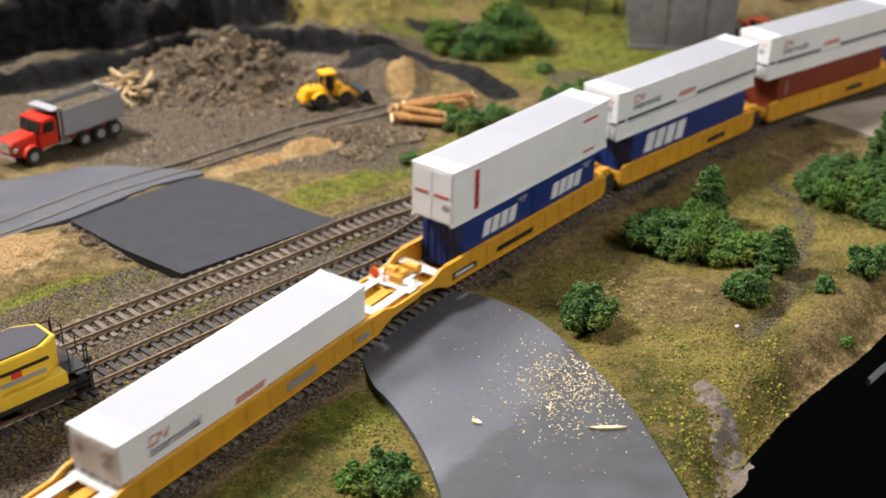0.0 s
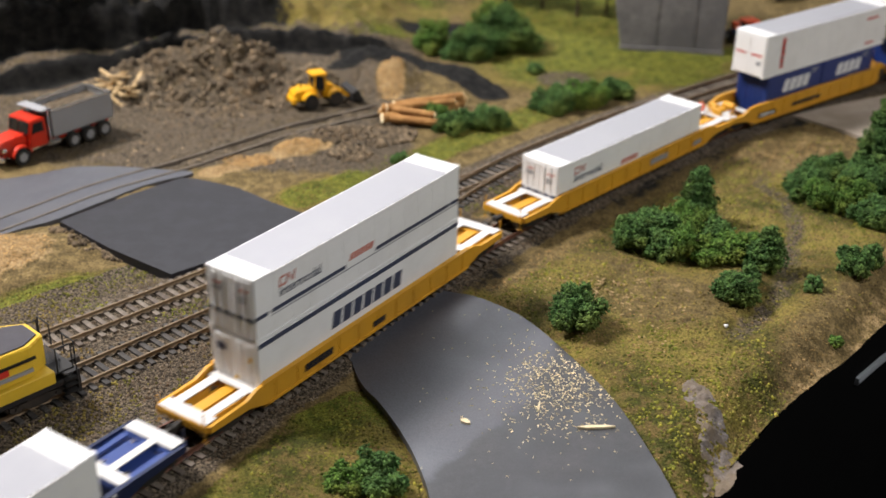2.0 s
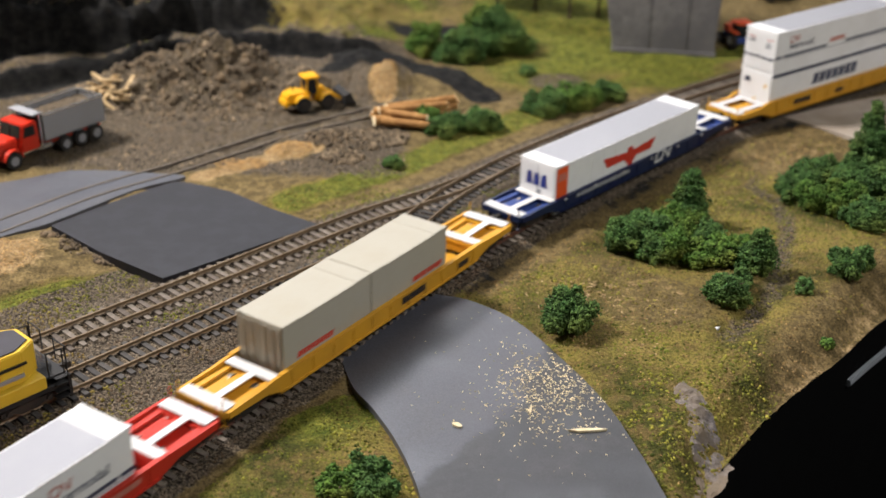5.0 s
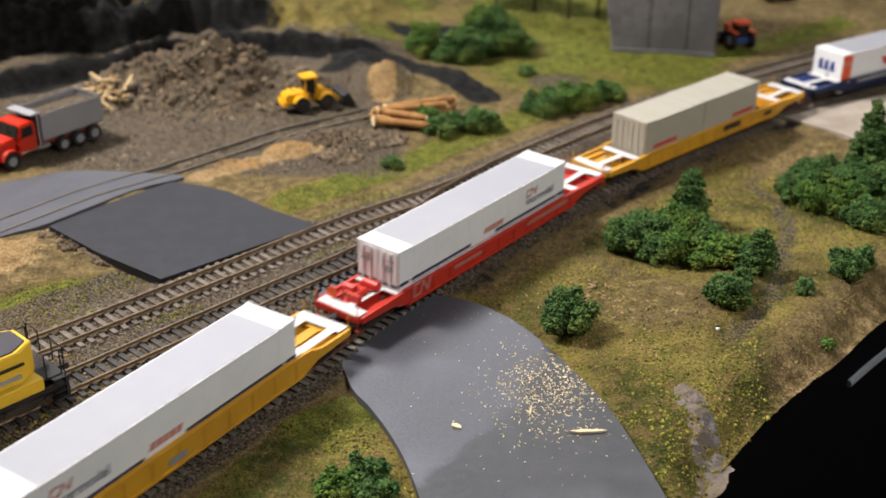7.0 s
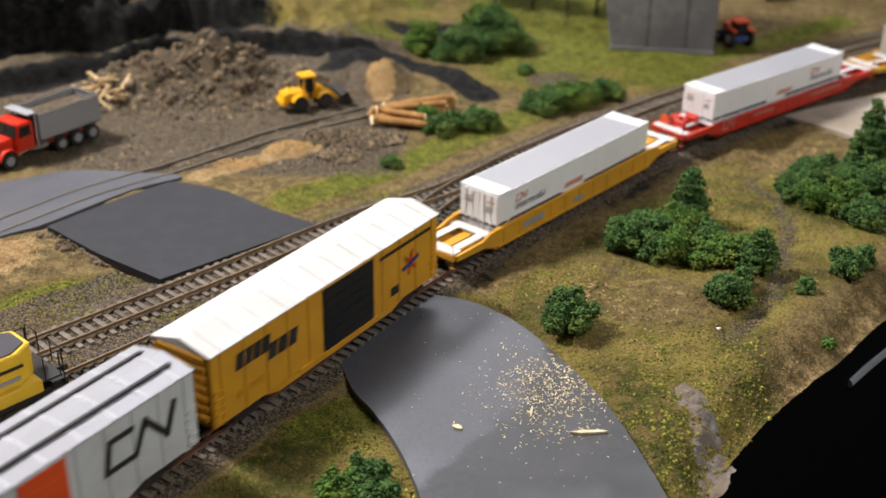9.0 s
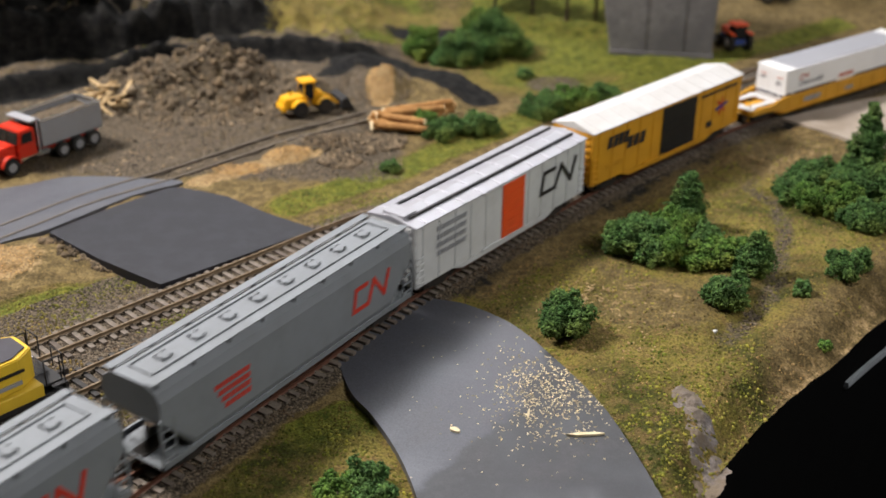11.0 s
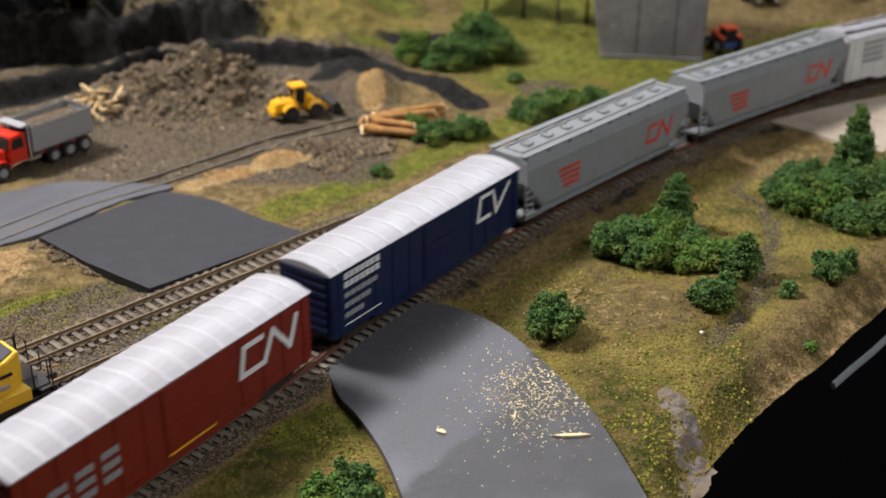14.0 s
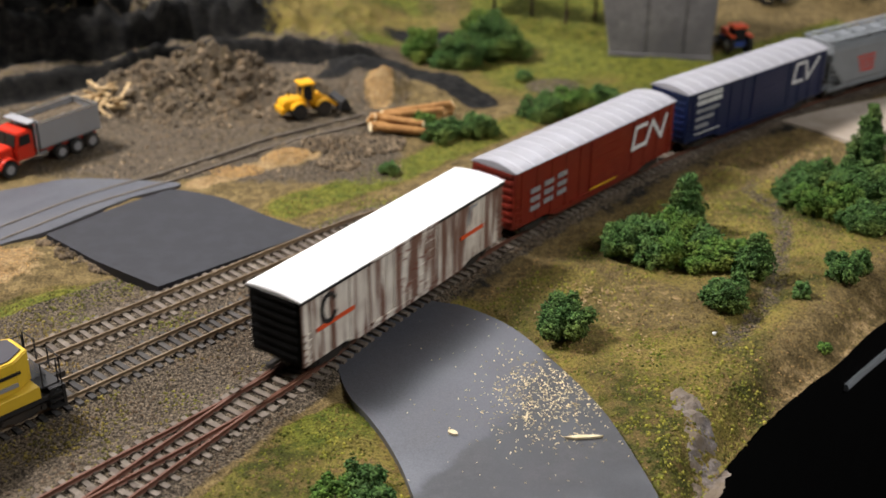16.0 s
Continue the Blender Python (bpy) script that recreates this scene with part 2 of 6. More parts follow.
def ground_material():
    """Scenic ground: the attribute zone tells where turf, dark rock with trackside shade, sand and gravel lie."""
    m, nt, p = nodes_of("scenic_ground")
    at = nt.nodes.new("ShaderNodeAttribute")
    at.attribute_name = "zone"
    sep = nt.nodes.new("ShaderNodeSeparateColor")
    nt.links.new(at.outputs["Color"], sep.inputs[0])
    fine, mid_, big = noise_node(nt, 700.0, 5.0, 0.7), noise_node(nt, 120.0, 6.0, 0.7), noise_node(nt, 16.0, 5.0, 0.6)
    soil = mix(nt, ramp(nt, mid_, [(0.35, (0, 0, 0)), (0.65, (1, 1, 1))]), (0.100, 0.072, 0.028), (0.29, 0.208, 0.088))
    turf = mix(nt, ramp(nt, big, [(0.41, (0, 0, 0)), (0.59, (1, 1, 1))]), (0.060, 0.066, 0.011), (0.245, 0.196, 0.046))
    turf = mix(nt, ramp(nt, mid_, [(0.45, (0, 0, 0)), (0.68, (1, 1, 1))]), turf, (0.21, 0.138, 0.052))
    lush = mix(nt, ramp(nt, mid_, [(0.35, (0, 0, 0)), (0.65, (1, 1, 1))]), (0.066, 0.094, 0.011), (0.235, 0.225, 0.034))
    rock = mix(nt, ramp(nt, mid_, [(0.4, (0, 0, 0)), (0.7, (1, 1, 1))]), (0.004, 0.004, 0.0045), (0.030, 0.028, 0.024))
    sand = mix(nt, ramp(nt, mid_, [(0.35, (0, 0, 0)), (0.65, (1, 1, 1))]), (0.29, 0.18, 0.075), (0.47, 0.33, 0.165))
    gravel = mix(nt, ramp(nt, fine, [(0.4, (0, 0, 0)), (0.62, (1, 1, 1))]), (0.040, 0.030, 0.020), (0.190, 0.150, 0.104))

    def edge(chan, lo=0.35, hi=0.65):
        v = mathn(nt, "ADD", chan, mathn(nt, "MULTIPLY", mathn(nt, "SUBTRACT", mid_, 0.5), 1.5))
        return ramp(nt, v, [(lo, (0, 0, 0)), (hi, (1, 1, 1))])

    col = mix(nt, edge(sep.outputs[0]), soil, turf)
    col = mix(nt, ramp(nt, sep.outputs[0], [(0.90, (0, 0, 0)), (1.0, (1, 1, 1))]), col, lush)
    col = mix(nt, edge(sep.outputs[2]), col, sand)
    col = mix(nt, edge(at.outputs["Alpha"]), col, gravel)
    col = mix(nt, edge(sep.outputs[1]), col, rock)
    col = mix(nt, 0.7, col, ramp(nt, fine, [(0.36, (0.12, 0.12, 0.12)), (0.62, (1.25, 1.25, 1.25))]), "MULTIPLY")
    nt.links.new(col, p.inputs["Base Color"])
    p.inputs["Roughness"].default_value, p.inputs["Specular IOR Level"].default_value = 0.92, 0.2
    bump(nt, p, mix(nt, 0.5, fine, mid_), 1.0, 0.0034)
    return m


M_GROUND = ground_material()

# ---------------------------------------------------------------- mesh helpers
def link(name, bm, material, parent=None, label=""):
    me = bpy.data.meshes.new(name)
    bmesh.ops.recalc_face_normals(bm, faces=bm.faces)
    bm.to_mesh(me)
    bm.free()
    me.materials.append(material)
    ob = new(name, me)
    ob.parent = parent
    return tagged(ob, label)


def part(name, bm, material, parent, label=""):
    """One bmesh as one mesh object under a thing or a part."""
    return link(name, bm, material, parent, label)


def box(bm, x0, x1, y0, y1, z0, z1, bev=0.0):
    vs = [bm.verts.new(p) for p in ((x0, y0, z0), (x1, y0, z0), (x1, y1, z0), (x0, y1, z0), (x0, y0, z1), (x1, y0, z1), (x1, y1, z1), (x0, y1, z1))]
    fs = [bm.faces.new([vs[i] for i in f]) for f in ((3, 2, 1, 0), (4, 5, 6, 7), (0, 1, 5, 4), (1, 2, 6, 5), (2, 3, 7, 6), (3, 0, 4, 7))]
    if bev:
        es = list({e for f in fs for e in f.edges})
        bmesh.ops.bevel(bm, geom=es, offset=bev, segments=1, affect="EDGES")
    return bm


def one_box(x0, x1, y0, y1, z0, z1, bev=0.0):
    return box(bmesh.new(), x0, x1, y0, y1, z0, z1, bev)


def prism(bm, profile, axis, a, b):
    """Extrude a closed profile along an axis from a to b. axis x: profile (y, z); y: (x, z); z: (x, y)."""
    def at(p, d):
        return {"x": (d, p[0], p[1]), "y": (p[0], d, p[1]), "z": (p[0], p[1], d)}[axis]
    lo, hi = [bm.verts.new(at(p, a)) for p in profile], [bm.verts.new(at(p, b)) for p in profile]
    n = len(profile)
    bm.faces.new(lo)
    bm.faces.new(hi[::-1])
    for i in range(n):
        bm.faces.new((lo[i], hi[i], hi[(i + 1) % n], lo[(i + 1) % n]))
    return bm


def rod(bm, p, q, r, n=8, r2=None):
    p, q = Vector(p), Vector(q)
    d = (q - p).normalized()
    u = d.orthogonal().normalized()
    v = d.cross(u)
    rings = []
    for c, rr in ((p, r), (q, r if r2 is None else r2)):
        rings.append([bm.verts.new(c + (u * math.cos(2 * math.pi * i / n) + v * math.sin(2 * math.pi * i / n)) * rr) for i in range(n)])
    bm.faces.new(rings[0][::-1])
    bm.faces.new(rings[1])
    for i in range(n):
        bm.faces.new((rings[0][i], rings[0][(i + 1) % n], rings[1][(i + 1) % n], rings[1][i]))
    return bm


def quads(name, verts, faces, material, parent=None):
    me = bpy.data.meshes.new(name)
    me.from_pydata([tuple(v) for v in verts], [], [tuple(f) for f in faces])
    me.materials.append(material)
    ob = new(name, me)
    ob.parent = parent
    return ob


def thing(name, label, category, group="", m=None):
    ob = new(name)
    ob.empty_display_size = 0.01
    if m is not None:
        ob.matrix_basis = m
    return tagged(ob, label, category, group)


ICO_V = None


def ico():
    global ICO_V
    if ICO_V is None:
        bm = bmesh.new()
        bmesh.ops.create_icosphere(bm, subdivisions=1, radius=1.0)
        ICO_V = (np.array([v.co[:] for v in bm.verts]), np.array([[v.index for v in f.verts] for f in bm.faces]))
        bm.free()
    return ICO_V


OCTA = (np.array([(1, 0, 0), (-1, 0, 0), (0, 1, 0), (0, -1, 0), (0, 0, 1), (0, 0, -1)], float),
        np.array([(0, 2, 4), (2, 1, 4), (1, 3, 4), (3, 0, 4), (2, 0, 5), (1, 2, 5), (3, 1, 5), (0, 3, 5)]))


def scatter(name, centres, sizes, rng, material, shape=OCTA, squash=(0.6, 1.2), parent=None):
    """Many small irregular lumps as one mesh."""
    sv, sf = shape
    n = len(centres)
    sizes = np.broadcast_to(np.asarray(sizes, float), (n,))
    jit = 1 + rng.uniform(-0.32, 0.32, (n, len(sv), 1))
    axes = rng.uniform(squash[0], squash[1], (n, 1, 3))
    a = rng.uniform(0, 2 * math.pi, n)
    tilt = rng.uniform(-0.5, 0.5, n)
    v = sv[None] * jit * axes * sizes[:, None, None]
    ct, st = np.cos(tilt)[:, None], np.sin(tilt)[:, None]
    v = np.stack([v[..., 0], v[..., 1] * ct - v[..., 2] * st, v[..., 1] * st + v[..., 2] * ct], -1)
    ca, sa = np.cos(a)[:, None], np.sin(a)[:, None]
    v = np.stack([v[..., 0] * ca - v[..., 1] * sa, v[..., 0] * sa + v[..., 1] * ca, v[..., 2]], -1) + np.asarray(centres)[:, None, :]
    f = sf[None] + (np.arange(n) * len(sv))[:, None, None]
    me = bpy.data.meshes.new(name)
    vv, ff = v.reshape(-1, 3), f.reshape(-1, 3)
    me.vertices.add(len(vv))
    me.vertices.foreach_set("co", vv.astype(np.float32).ravel())
    me.loops.add(len(ff) * 3)
    me.loops.foreach_set("vertex_index", ff.astype(np.int32).ravel())
    me.polygons.add(len(ff))
    me.polygons.foreach_set("loop_start", np.arange(0, len(ff) * 3, 3, dtype=np.int32))
    me.update(calc_edges=True)
    me.materials.append(material)
    ob = new(name, me)
    ob.parent = parent
    return ob


# ---------------------------------------------------------------- the main line in plan
START, HEAD, BEND, BEND_AT = (-0.1918, 0.3374), radians(57.5), 0.6, 0.24
STEP, S_MIN, S_MAX = 0.004, -3.2, 4.2


def plan_line():
    x, y, a = START[0], START[1], HEAD
    n = int(S_MAX / STEP)
    out = [(x, y, a)]
    for i in range(n):
        k = BEND * min(1.0, max(0.0, (i * STEP - BEND_AT) / 0.06 + 0.5))
        a -= k * STEP
        x, y = x + math.cos(a) * STEP, y + math.sin(a) * STEP
        out.append((x, y, a))
    back = []
    for i in range(int(-S_MIN / STEP), 0, -1):
        back.append((START[0] - math.cos(HEAD) * i * STEP, START[1] - math.sin(HEAD) * i * STEP, HEAD))
    return np.array(back + out), np.array([-i * STEP for i in range(int(-S_MIN / STEP), 0, -1)] + [i * STEP for i in range(n + 1)])


LINE, LINE_S = plan_line()


def on_line(s, lat=0.0):
    """Place and heading at s metres along the main line, lat metres to its right."""
    x, y, a = (np.interp(s, LINE_S, LINE[:, k]) for k in range(3))
    return x + math.sin(a) * lat, y - math.cos(a) * lat, a


def along(X, Y, stride=6):
    """For arrays of places: distance along the main line, and to the right of it."""
    L, S = LINE[::stride], LINE_S[::stride]
    s, lat = np.empty(len(X)), np.empty(len(X))
    for i in range(0, len(X), 20000):
        dx, dy = X[i:i + 20000, None] - L[None, :, 0], Y[i:i + 20000, None] - L[None, :, 1]
        j = (dx * dx + dy * dy).argmin(1)
        k = np.arange(len(j))
        a = L[j, 2]
        s[i:i + 20000] = S[j] + dx[k, j] * np.cos(a) + dy[k, j] * np.sin(a)
        lat[i:i + 20000] = dx[k, j] * np.sin(a) - dy[k, j] * np.cos(a)
    return s, lat


def poly_distance(X, Y, pts):
    """Distance of places from an open polyline."""
    best = np.full(len(X), 1e9)
    for (ax, ay), (bx, by) in zip(pts[:-1], pts[1:]):
        ux, uy = bx - ax, by - ay
        t = np.clip(((X - ax) * ux + (Y - ay) * uy) / (ux * ux + uy * uy), 0, 1)
        best = np.minimum(best, np.hypot(X - ax - t * ux, Y - ay - t * uy))
    return best


def inside(X, Y, pts):
    """Whether places lie in a closed polygon."""
    c = np.zeros(len(X), bool)
    for (ax, ay), (bx, by) in zip(pts, pts[1:] + pts[:1]):
        cross = (ay > Y) != (by > Y)
        with np.errstate(divide="ignore", invalid="ignore"):
            c ^= cross & (X < (bx - ax) * (Y - ay) / (by - ay + 1e-12) + ax)
    return c


def smooth(lo, hi, v):
    t = np.clip((v - lo) / (hi - lo), 0, 1)
    return t * t * (3 - 2 * t)


def rough_noise(X, Y, scale, octaves=4, seed=0):
    """Value noise on arrays, -1 to 1."""
    rng = np.random.default_rng(seed)
    table = rng.uniform(-1, 1, (64, 64))
    out, amp, tot = np.zeros(len(X)), 1.0, 0.0
    for o in range(octaves):
        x, y = X * scale * 2 ** o + 17.3 * o, Y * scale * 2 ** o + 5.1 * o
        i, j = np.floor(x).astype(int), np.floor(y).astype(int)
        fx, fy = x - i, y - j
        fx, fy = fx * fx * (3 - 2 * fx), fy * fy * (3 - 2 * fy)
        g = lambda a, b: table[a % 64, b % 64]
        out += amp * ((g(i, j) * (1 - fx) + g(i + 1, j) * fx) * (1 - fy) + (g(i, j + 1) * (1 - fx) + g(i + 1, j + 1) * fx) * fy)
        tot += amp
        amp *= 0.5
    return out / tot


def bent(pts, n=8):
    """A smooth line through plan points."""
    p = np.array([pts[0]] + list(pts) + [pts[-1]], float)
    out = []
    for i in range(1, len(p) - 2):
        for k in range(n):
            t = k / n
            out.append(0.5 * (2 * p[i] + (p[i + 1] - p[i - 1]) * t + (2 * p[i - 1] - 5 * p[i] + 4 * p[i + 1] - p[i + 2]) * t * t + (3 * p[i] - p[i - 1] - 3 * p[i + 1] + p[i + 2]) * t ** 3))
    return [tuple(q) for q in out] + [tuple(p[-1])]


def resample(pts, step):
    p = np.array(pts, float)
    d = np.concatenate([[0], np.cumsum(np.hypot(*np.diff(p, axis=0).T))])
    q = np.arange(0, d[-1], step)
    return np.stack([np.interp(q, d, p[:, 0]), np.interp(q, d, p[:, 1])], -1)


# other tracks and outlines in plan
BACK = bent([(-0.55, 0.18), (-0.35, 0.395), (-0.207, 0.5375), (-0.134, 0.613), (-0.062, 0.688)] + [on_line(s, -0.067)[:2] for s in (0.44, 0.52, 0.62, 0.74, 0.9, 1.1, 1.4, 1.8, 2.3, 2.9, 3.5)])
MIDDLE = bent([(-0.50, 0.155), (-0.30, 0.374), (-0.186, 0.4985), (-0.105, 0.5865), on_line(0.35, -0.048)[:2], on_line(0.43, -0.061)[:2], on_line(0.50, -0.067)[:2]])
BRANCH = bent([(-0.50, 0.02), (-0.26, 0.29), (-0.168, 0.405), (-0.118, 0.462), (-0.082, 0.5065), on_line(0.26)[:2]])
BURIED = bent([(-0.50, 0.42), (-0.36, 0.585), (-0.284, 0.68), (-0.244, 0.732), (-0.196, 0.777), (-0.162, 0.813), (-0.125, 0.852), (-0.084, 0.884), (-0.056, 0.907)])
EDGE = bent([(-2.0, -2.55), (-0.42, -0.10), (-0.20, 0.22), (-0.08, 0.33), (0.06, 0.36), (0.112, 0.40), (0.122, 0.438), (0.135, 0.460), (0.1535, 0.4845), (0.180, 0.514), (0.2235, 0.560), (0.257, 0.596), (0.325, 0.664), (0.45, 0.74), (0.7, 0.86), (1.0, 0.86), (1.3, 0.7), (1.45, 0.3), (1.4, -0.4), (1.1, -1.0)])
EDGE_POLY = EDGE + [(1.1, -3.0), (3.2, -3.0), (3.2, 3.0), (-3.2, 3.0), (-3.2, -2.55)]
ROAD = [(-0.066, 0.575), (-0.060, 0.545), (-0.048, 0.502), (-0.036, 0.481), (-0.024, 0.456), (-0.015, 0.43), (-0.010, 0.405), (-0.012, 0.37), (0.104, 0.385), (0.099, 0.412), (0.090, 0.453), (0.079, 0.491), (0.061, 0.53), (0.039, 0.568), (0.013, 0.591), (-0.01, 0.60), (-0.03, 0.625), (-0.055, 0.64), (-0.075, 0.61)]
PATCH = [(-0.166, 0.605), (-0.1257, 0.6421), (-0.083, 0.682), (-0.098, 0.692), (-0.117, 0.705), (-0.148, 0.731), (-0.166, 0.7395), (-0.182, 0.7455), (-0.190, 0.7455), (-0.220, 0.7135), (-0.252, 0.673), (-0.2107, 0.6369)]
LANE = [(-0.50, 0.50), (-0.33, 0.60), (-0.281, 0.662), (-0.256, 0.684), (-0.215, 0.738), (-0.185, 0.762), (-0.209, 0.768), (-0.266, 0.770), (-0.306, 0.748), (-0.42, 0.70), (-0.55, 0.62)]


def bench_line(X, Y):
    """How far places lie behind the foot of the quarry's lowest bench."""
    return Y - np.interp(X, [-0.60, -0.40, -0.33, -0.287, -0.249, -0.20, -0.15, -0.097, -0.04], [0.84, 0.915, 0.958, 0.980, 1.024, 1.044, 1.049, 1.046, 1.07])


def height(X, Y):
    """The scenic ground's height, rail tops being at 0."""
    s, lat = along(X, Y)
    z = np.full(len(X), -0.0062) + 0.0022 * rough_noise(X, Y, 30, 4, 1) + 0.0012 * rough_noise(X, Y, 160, 3, 2)
    # flat beds under the tracks and roads
    bed = np.minimum.reduce([np.abs(lat), poly_distance(X, Y, BACK), poly_distance(X, Y, MIDDLE), poly_distance(X, Y, BRANCH)])
    flat = 1 - smooth(0.016, 0.030, bed)
    z = z * (1 - flat) + (-0.0037 + 0.0004 * rough_noise(X, Y, 300, 2, 3)) * flat
    # rolling ground on the near side
    z += smooth(0.05, 0.2, lat) * (0.006 + 0.005 * rough_noise(X, Y, 9, 3, 4)) * (1 - smooth(0.9, 1.3, s)) * smooth(0.25, 0.45, s)
    z -= 0.003 * (1 - smooth(0.003, 0.014, poly_distance(X, Y, [(0.155, 0.555), (0.19, 0.60), (0.222, 0.69), (0.227, 0.74), (0.218, 0.769), (0.232, 0.812), (0.262, 0.855)])))
    flatroad = inside(X, Y, ROAD) | inside(X, Y, PATCH) | inside(X, Y, LANE)
    z = np.where(flatroad, -0.0075, z)
    z -= 0.006 * (1 - smooth(0.0, 0.012, poly_distance(X, Y, ROAD + ROAD[:1]))) * (~flatroad) * smooth(0.02, 0.04, bed) * 0.5
    # rubble heap in the quarry
    for cx, cy, r, h in ((-0.224, 0.966, 0.080, 0.028), (-0.165, 0.958, 0.068, 0.020), (-0.272, 0.93, 0.06, 0.012), (-0.212, 0.915, 0.062, 0.008), (-0.115, 0.965, 0.05, 0.009)):
        d = np.hypot(X - cx, Y - cy) / r
        z += h * np.clip(1 - d, 0, 1) ** 1.1 * (1 + 1.05 * rough_noise(X, Y, 42, 4, 5))
    # sawdust cone, cinder bank, sand drifts, stony bank
    for cx, cy, r, h in ((-0.054, 0.966, 0.030, 0.024), (-0.075, 1.015, 0.05, 0.018), (0.005, 0.985, 0.06, 0.010), (-0.118, 0.812, 0.022, 0.006), (-0.085, 0.83, 0.05, 0.007), (-0.26, 0.63, 0.05, 0.008)):
        d = np.hypot(X - cx, (Y - cy)) / r
        z += h * np.clip(1 - d, 0, 1) * (1 + 0.2 * rough_noise(X, Y, 90, 3, 6))
    # quarry benches rising behind
    wob = 0.012 * rough_noise(X, Y, 14, 3, 7)
    f = bench_line(X, Y) + wob
    ragged = X + 0.06 * rough_noise(X, Y, 9, 3, 21)
    low, high = 1 - smooth(-0.10, -0.03, X), 1 - smooth(-0.20, -0.09, ragged)
    crag = 1 + 0.5 * rough_noise(X, Y, 55, 4, 9)
    z += 0.017 * smooth(0.0, 0.010, f) * low * crag
    z += 0.034 * smooth(0.036, 0.052, f) * high * crag + 0.018 * smooth(0.036, 0.13, f) * (low - high)
    z += 0.030 * smooth(0.095, 0.112, f) * high + 0.10 * smooth(0.11, 0.55, f) * low
    z += 0.05 * smooth(1.05, 1.6, Y) * (1 - low) * smooth(-0.05, 0.3, 0.3 - lat)
    # roll off at the layout's edge
    out = inside(X, Y, EDGE_POLY)
    de = poly_distance(X, Y, EDGE)
    z -= 0.015 * (1 - smooth(0.0, 0.034, de)) ** 2
    return z, s, lat, bed, out, de


def zones(X, Y, z, s, lat, bed):
    """Turf, dark rock with trackside shade, sand and gravel as shares."""
    big = rough_noise(X, Y, 14, 4, 11)
    left = lat < 0
    turf = np.zeros(len(X))
    turf = np.maximum(turf, smooth(0.028, 0.05, lat) * np.clip(0.92 + 0.55 * big + 0.25 * rough_noise(X, Y, 60, 3, 12), 0, 0.85))
    turf = np.maximum(turf, left * smooth(0.036, 0.05, bed) * (1 - smooth(0.068, 0.085, bed)) * smooth(0.32, 0.37, s) * (s < 1.0) * 1.3 * smooth(-0.135, -0.115, X))
    turf = np.maximum(turf, smooth(-0.02, 0.04, X) * smooth(0.93, 0.99, Y) * left * (1.05 + 0.25 * big) * (1 - smooth(0.235, 0.275, X) * smooth(0.98, 1.02, Y)))
    turf = np.maximum(turf, (1 - smooth(0.006, 0.024, poly_distance(X, Y, [(-0.27, 0.555), (-0.22, 0.595), (-0.185, 0.610)]))) * 1.3)
    turf = np.maximum(turf, smooth(1.06, 1.2, Y) * (0.45 + 0.6 * big) * (1 - smooth(0.21, 0.26, X)))
    bank = bench_line(X, Y)
    turf = np.maximum(turf, smooth(0.012, 0.03, bank) * (1 - smooth(-0.03, 0.02, X)) * (0.55 + 0.25 * smooth(-0.20, -0.10, X) + 0.5 * big))
    turf = np.maximum(turf, (bed > 0.012) * (bed < 0.028) * left * np.clip(0.25 + 0.6 * big, 0, 0.6))
    turf = np.maximum(turf, inside(X, Y, [(-0.075, 0.475), (-0.045, 0.50), (-0.008, 0.425), (-0.008, 0.34), (-0.15, 0.34)]) * (0.95 + 0.4 * big))
    turf = np.maximum(turf, (1 - smooth(0.004, 0.022, poly_distance(X, Y, ROAD[8:15]))) * (lat > 0.02) * 0.85)
    rim = np.where(lat > 0.06, poly_distance(X, Y, EDGE), 9)
    turf *= 1 - 0.8 * (1 - smooth(0.012, 0.05, rim)) * smooth(0.15, 0.19, X)
    turf *= 1 - 0.5 * (1 - smooth(0.02, 0.05, np.hypot((X - 0.125) * 0.9, Y - 0.592)))
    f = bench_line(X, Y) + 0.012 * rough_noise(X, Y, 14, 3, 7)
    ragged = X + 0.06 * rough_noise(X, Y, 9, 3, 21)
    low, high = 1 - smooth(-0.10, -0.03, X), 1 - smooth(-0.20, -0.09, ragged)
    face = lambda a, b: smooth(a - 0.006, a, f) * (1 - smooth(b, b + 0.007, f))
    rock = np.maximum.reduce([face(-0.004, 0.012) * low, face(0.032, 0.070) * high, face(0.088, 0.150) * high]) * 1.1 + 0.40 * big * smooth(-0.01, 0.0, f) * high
    # dark soil right of the main line, deepened to stand for the train's shade
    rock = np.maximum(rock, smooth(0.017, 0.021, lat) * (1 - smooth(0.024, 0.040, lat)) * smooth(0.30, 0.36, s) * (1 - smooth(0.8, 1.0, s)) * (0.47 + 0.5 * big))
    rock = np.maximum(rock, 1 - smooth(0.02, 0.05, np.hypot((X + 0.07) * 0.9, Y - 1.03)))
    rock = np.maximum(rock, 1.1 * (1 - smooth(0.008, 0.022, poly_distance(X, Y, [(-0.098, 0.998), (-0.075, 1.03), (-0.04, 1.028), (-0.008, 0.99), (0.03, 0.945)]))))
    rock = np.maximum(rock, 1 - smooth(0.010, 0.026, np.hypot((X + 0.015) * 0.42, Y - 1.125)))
    rock = np.maximum(rock, 0)
    sand = 1.2 * (1 - smooth(0.006, 0.022, np.hypot((X + 0.056 + 0.15 * (Y - 0.96)) * 1.3, (Y - 0.955) * 0.62)))
    sand = np.maximum(sand, 1.1 * (1 - smooth(0.008, 0.02, np.hypot((X + 0.118) * 0.8, Y - 0.81))))
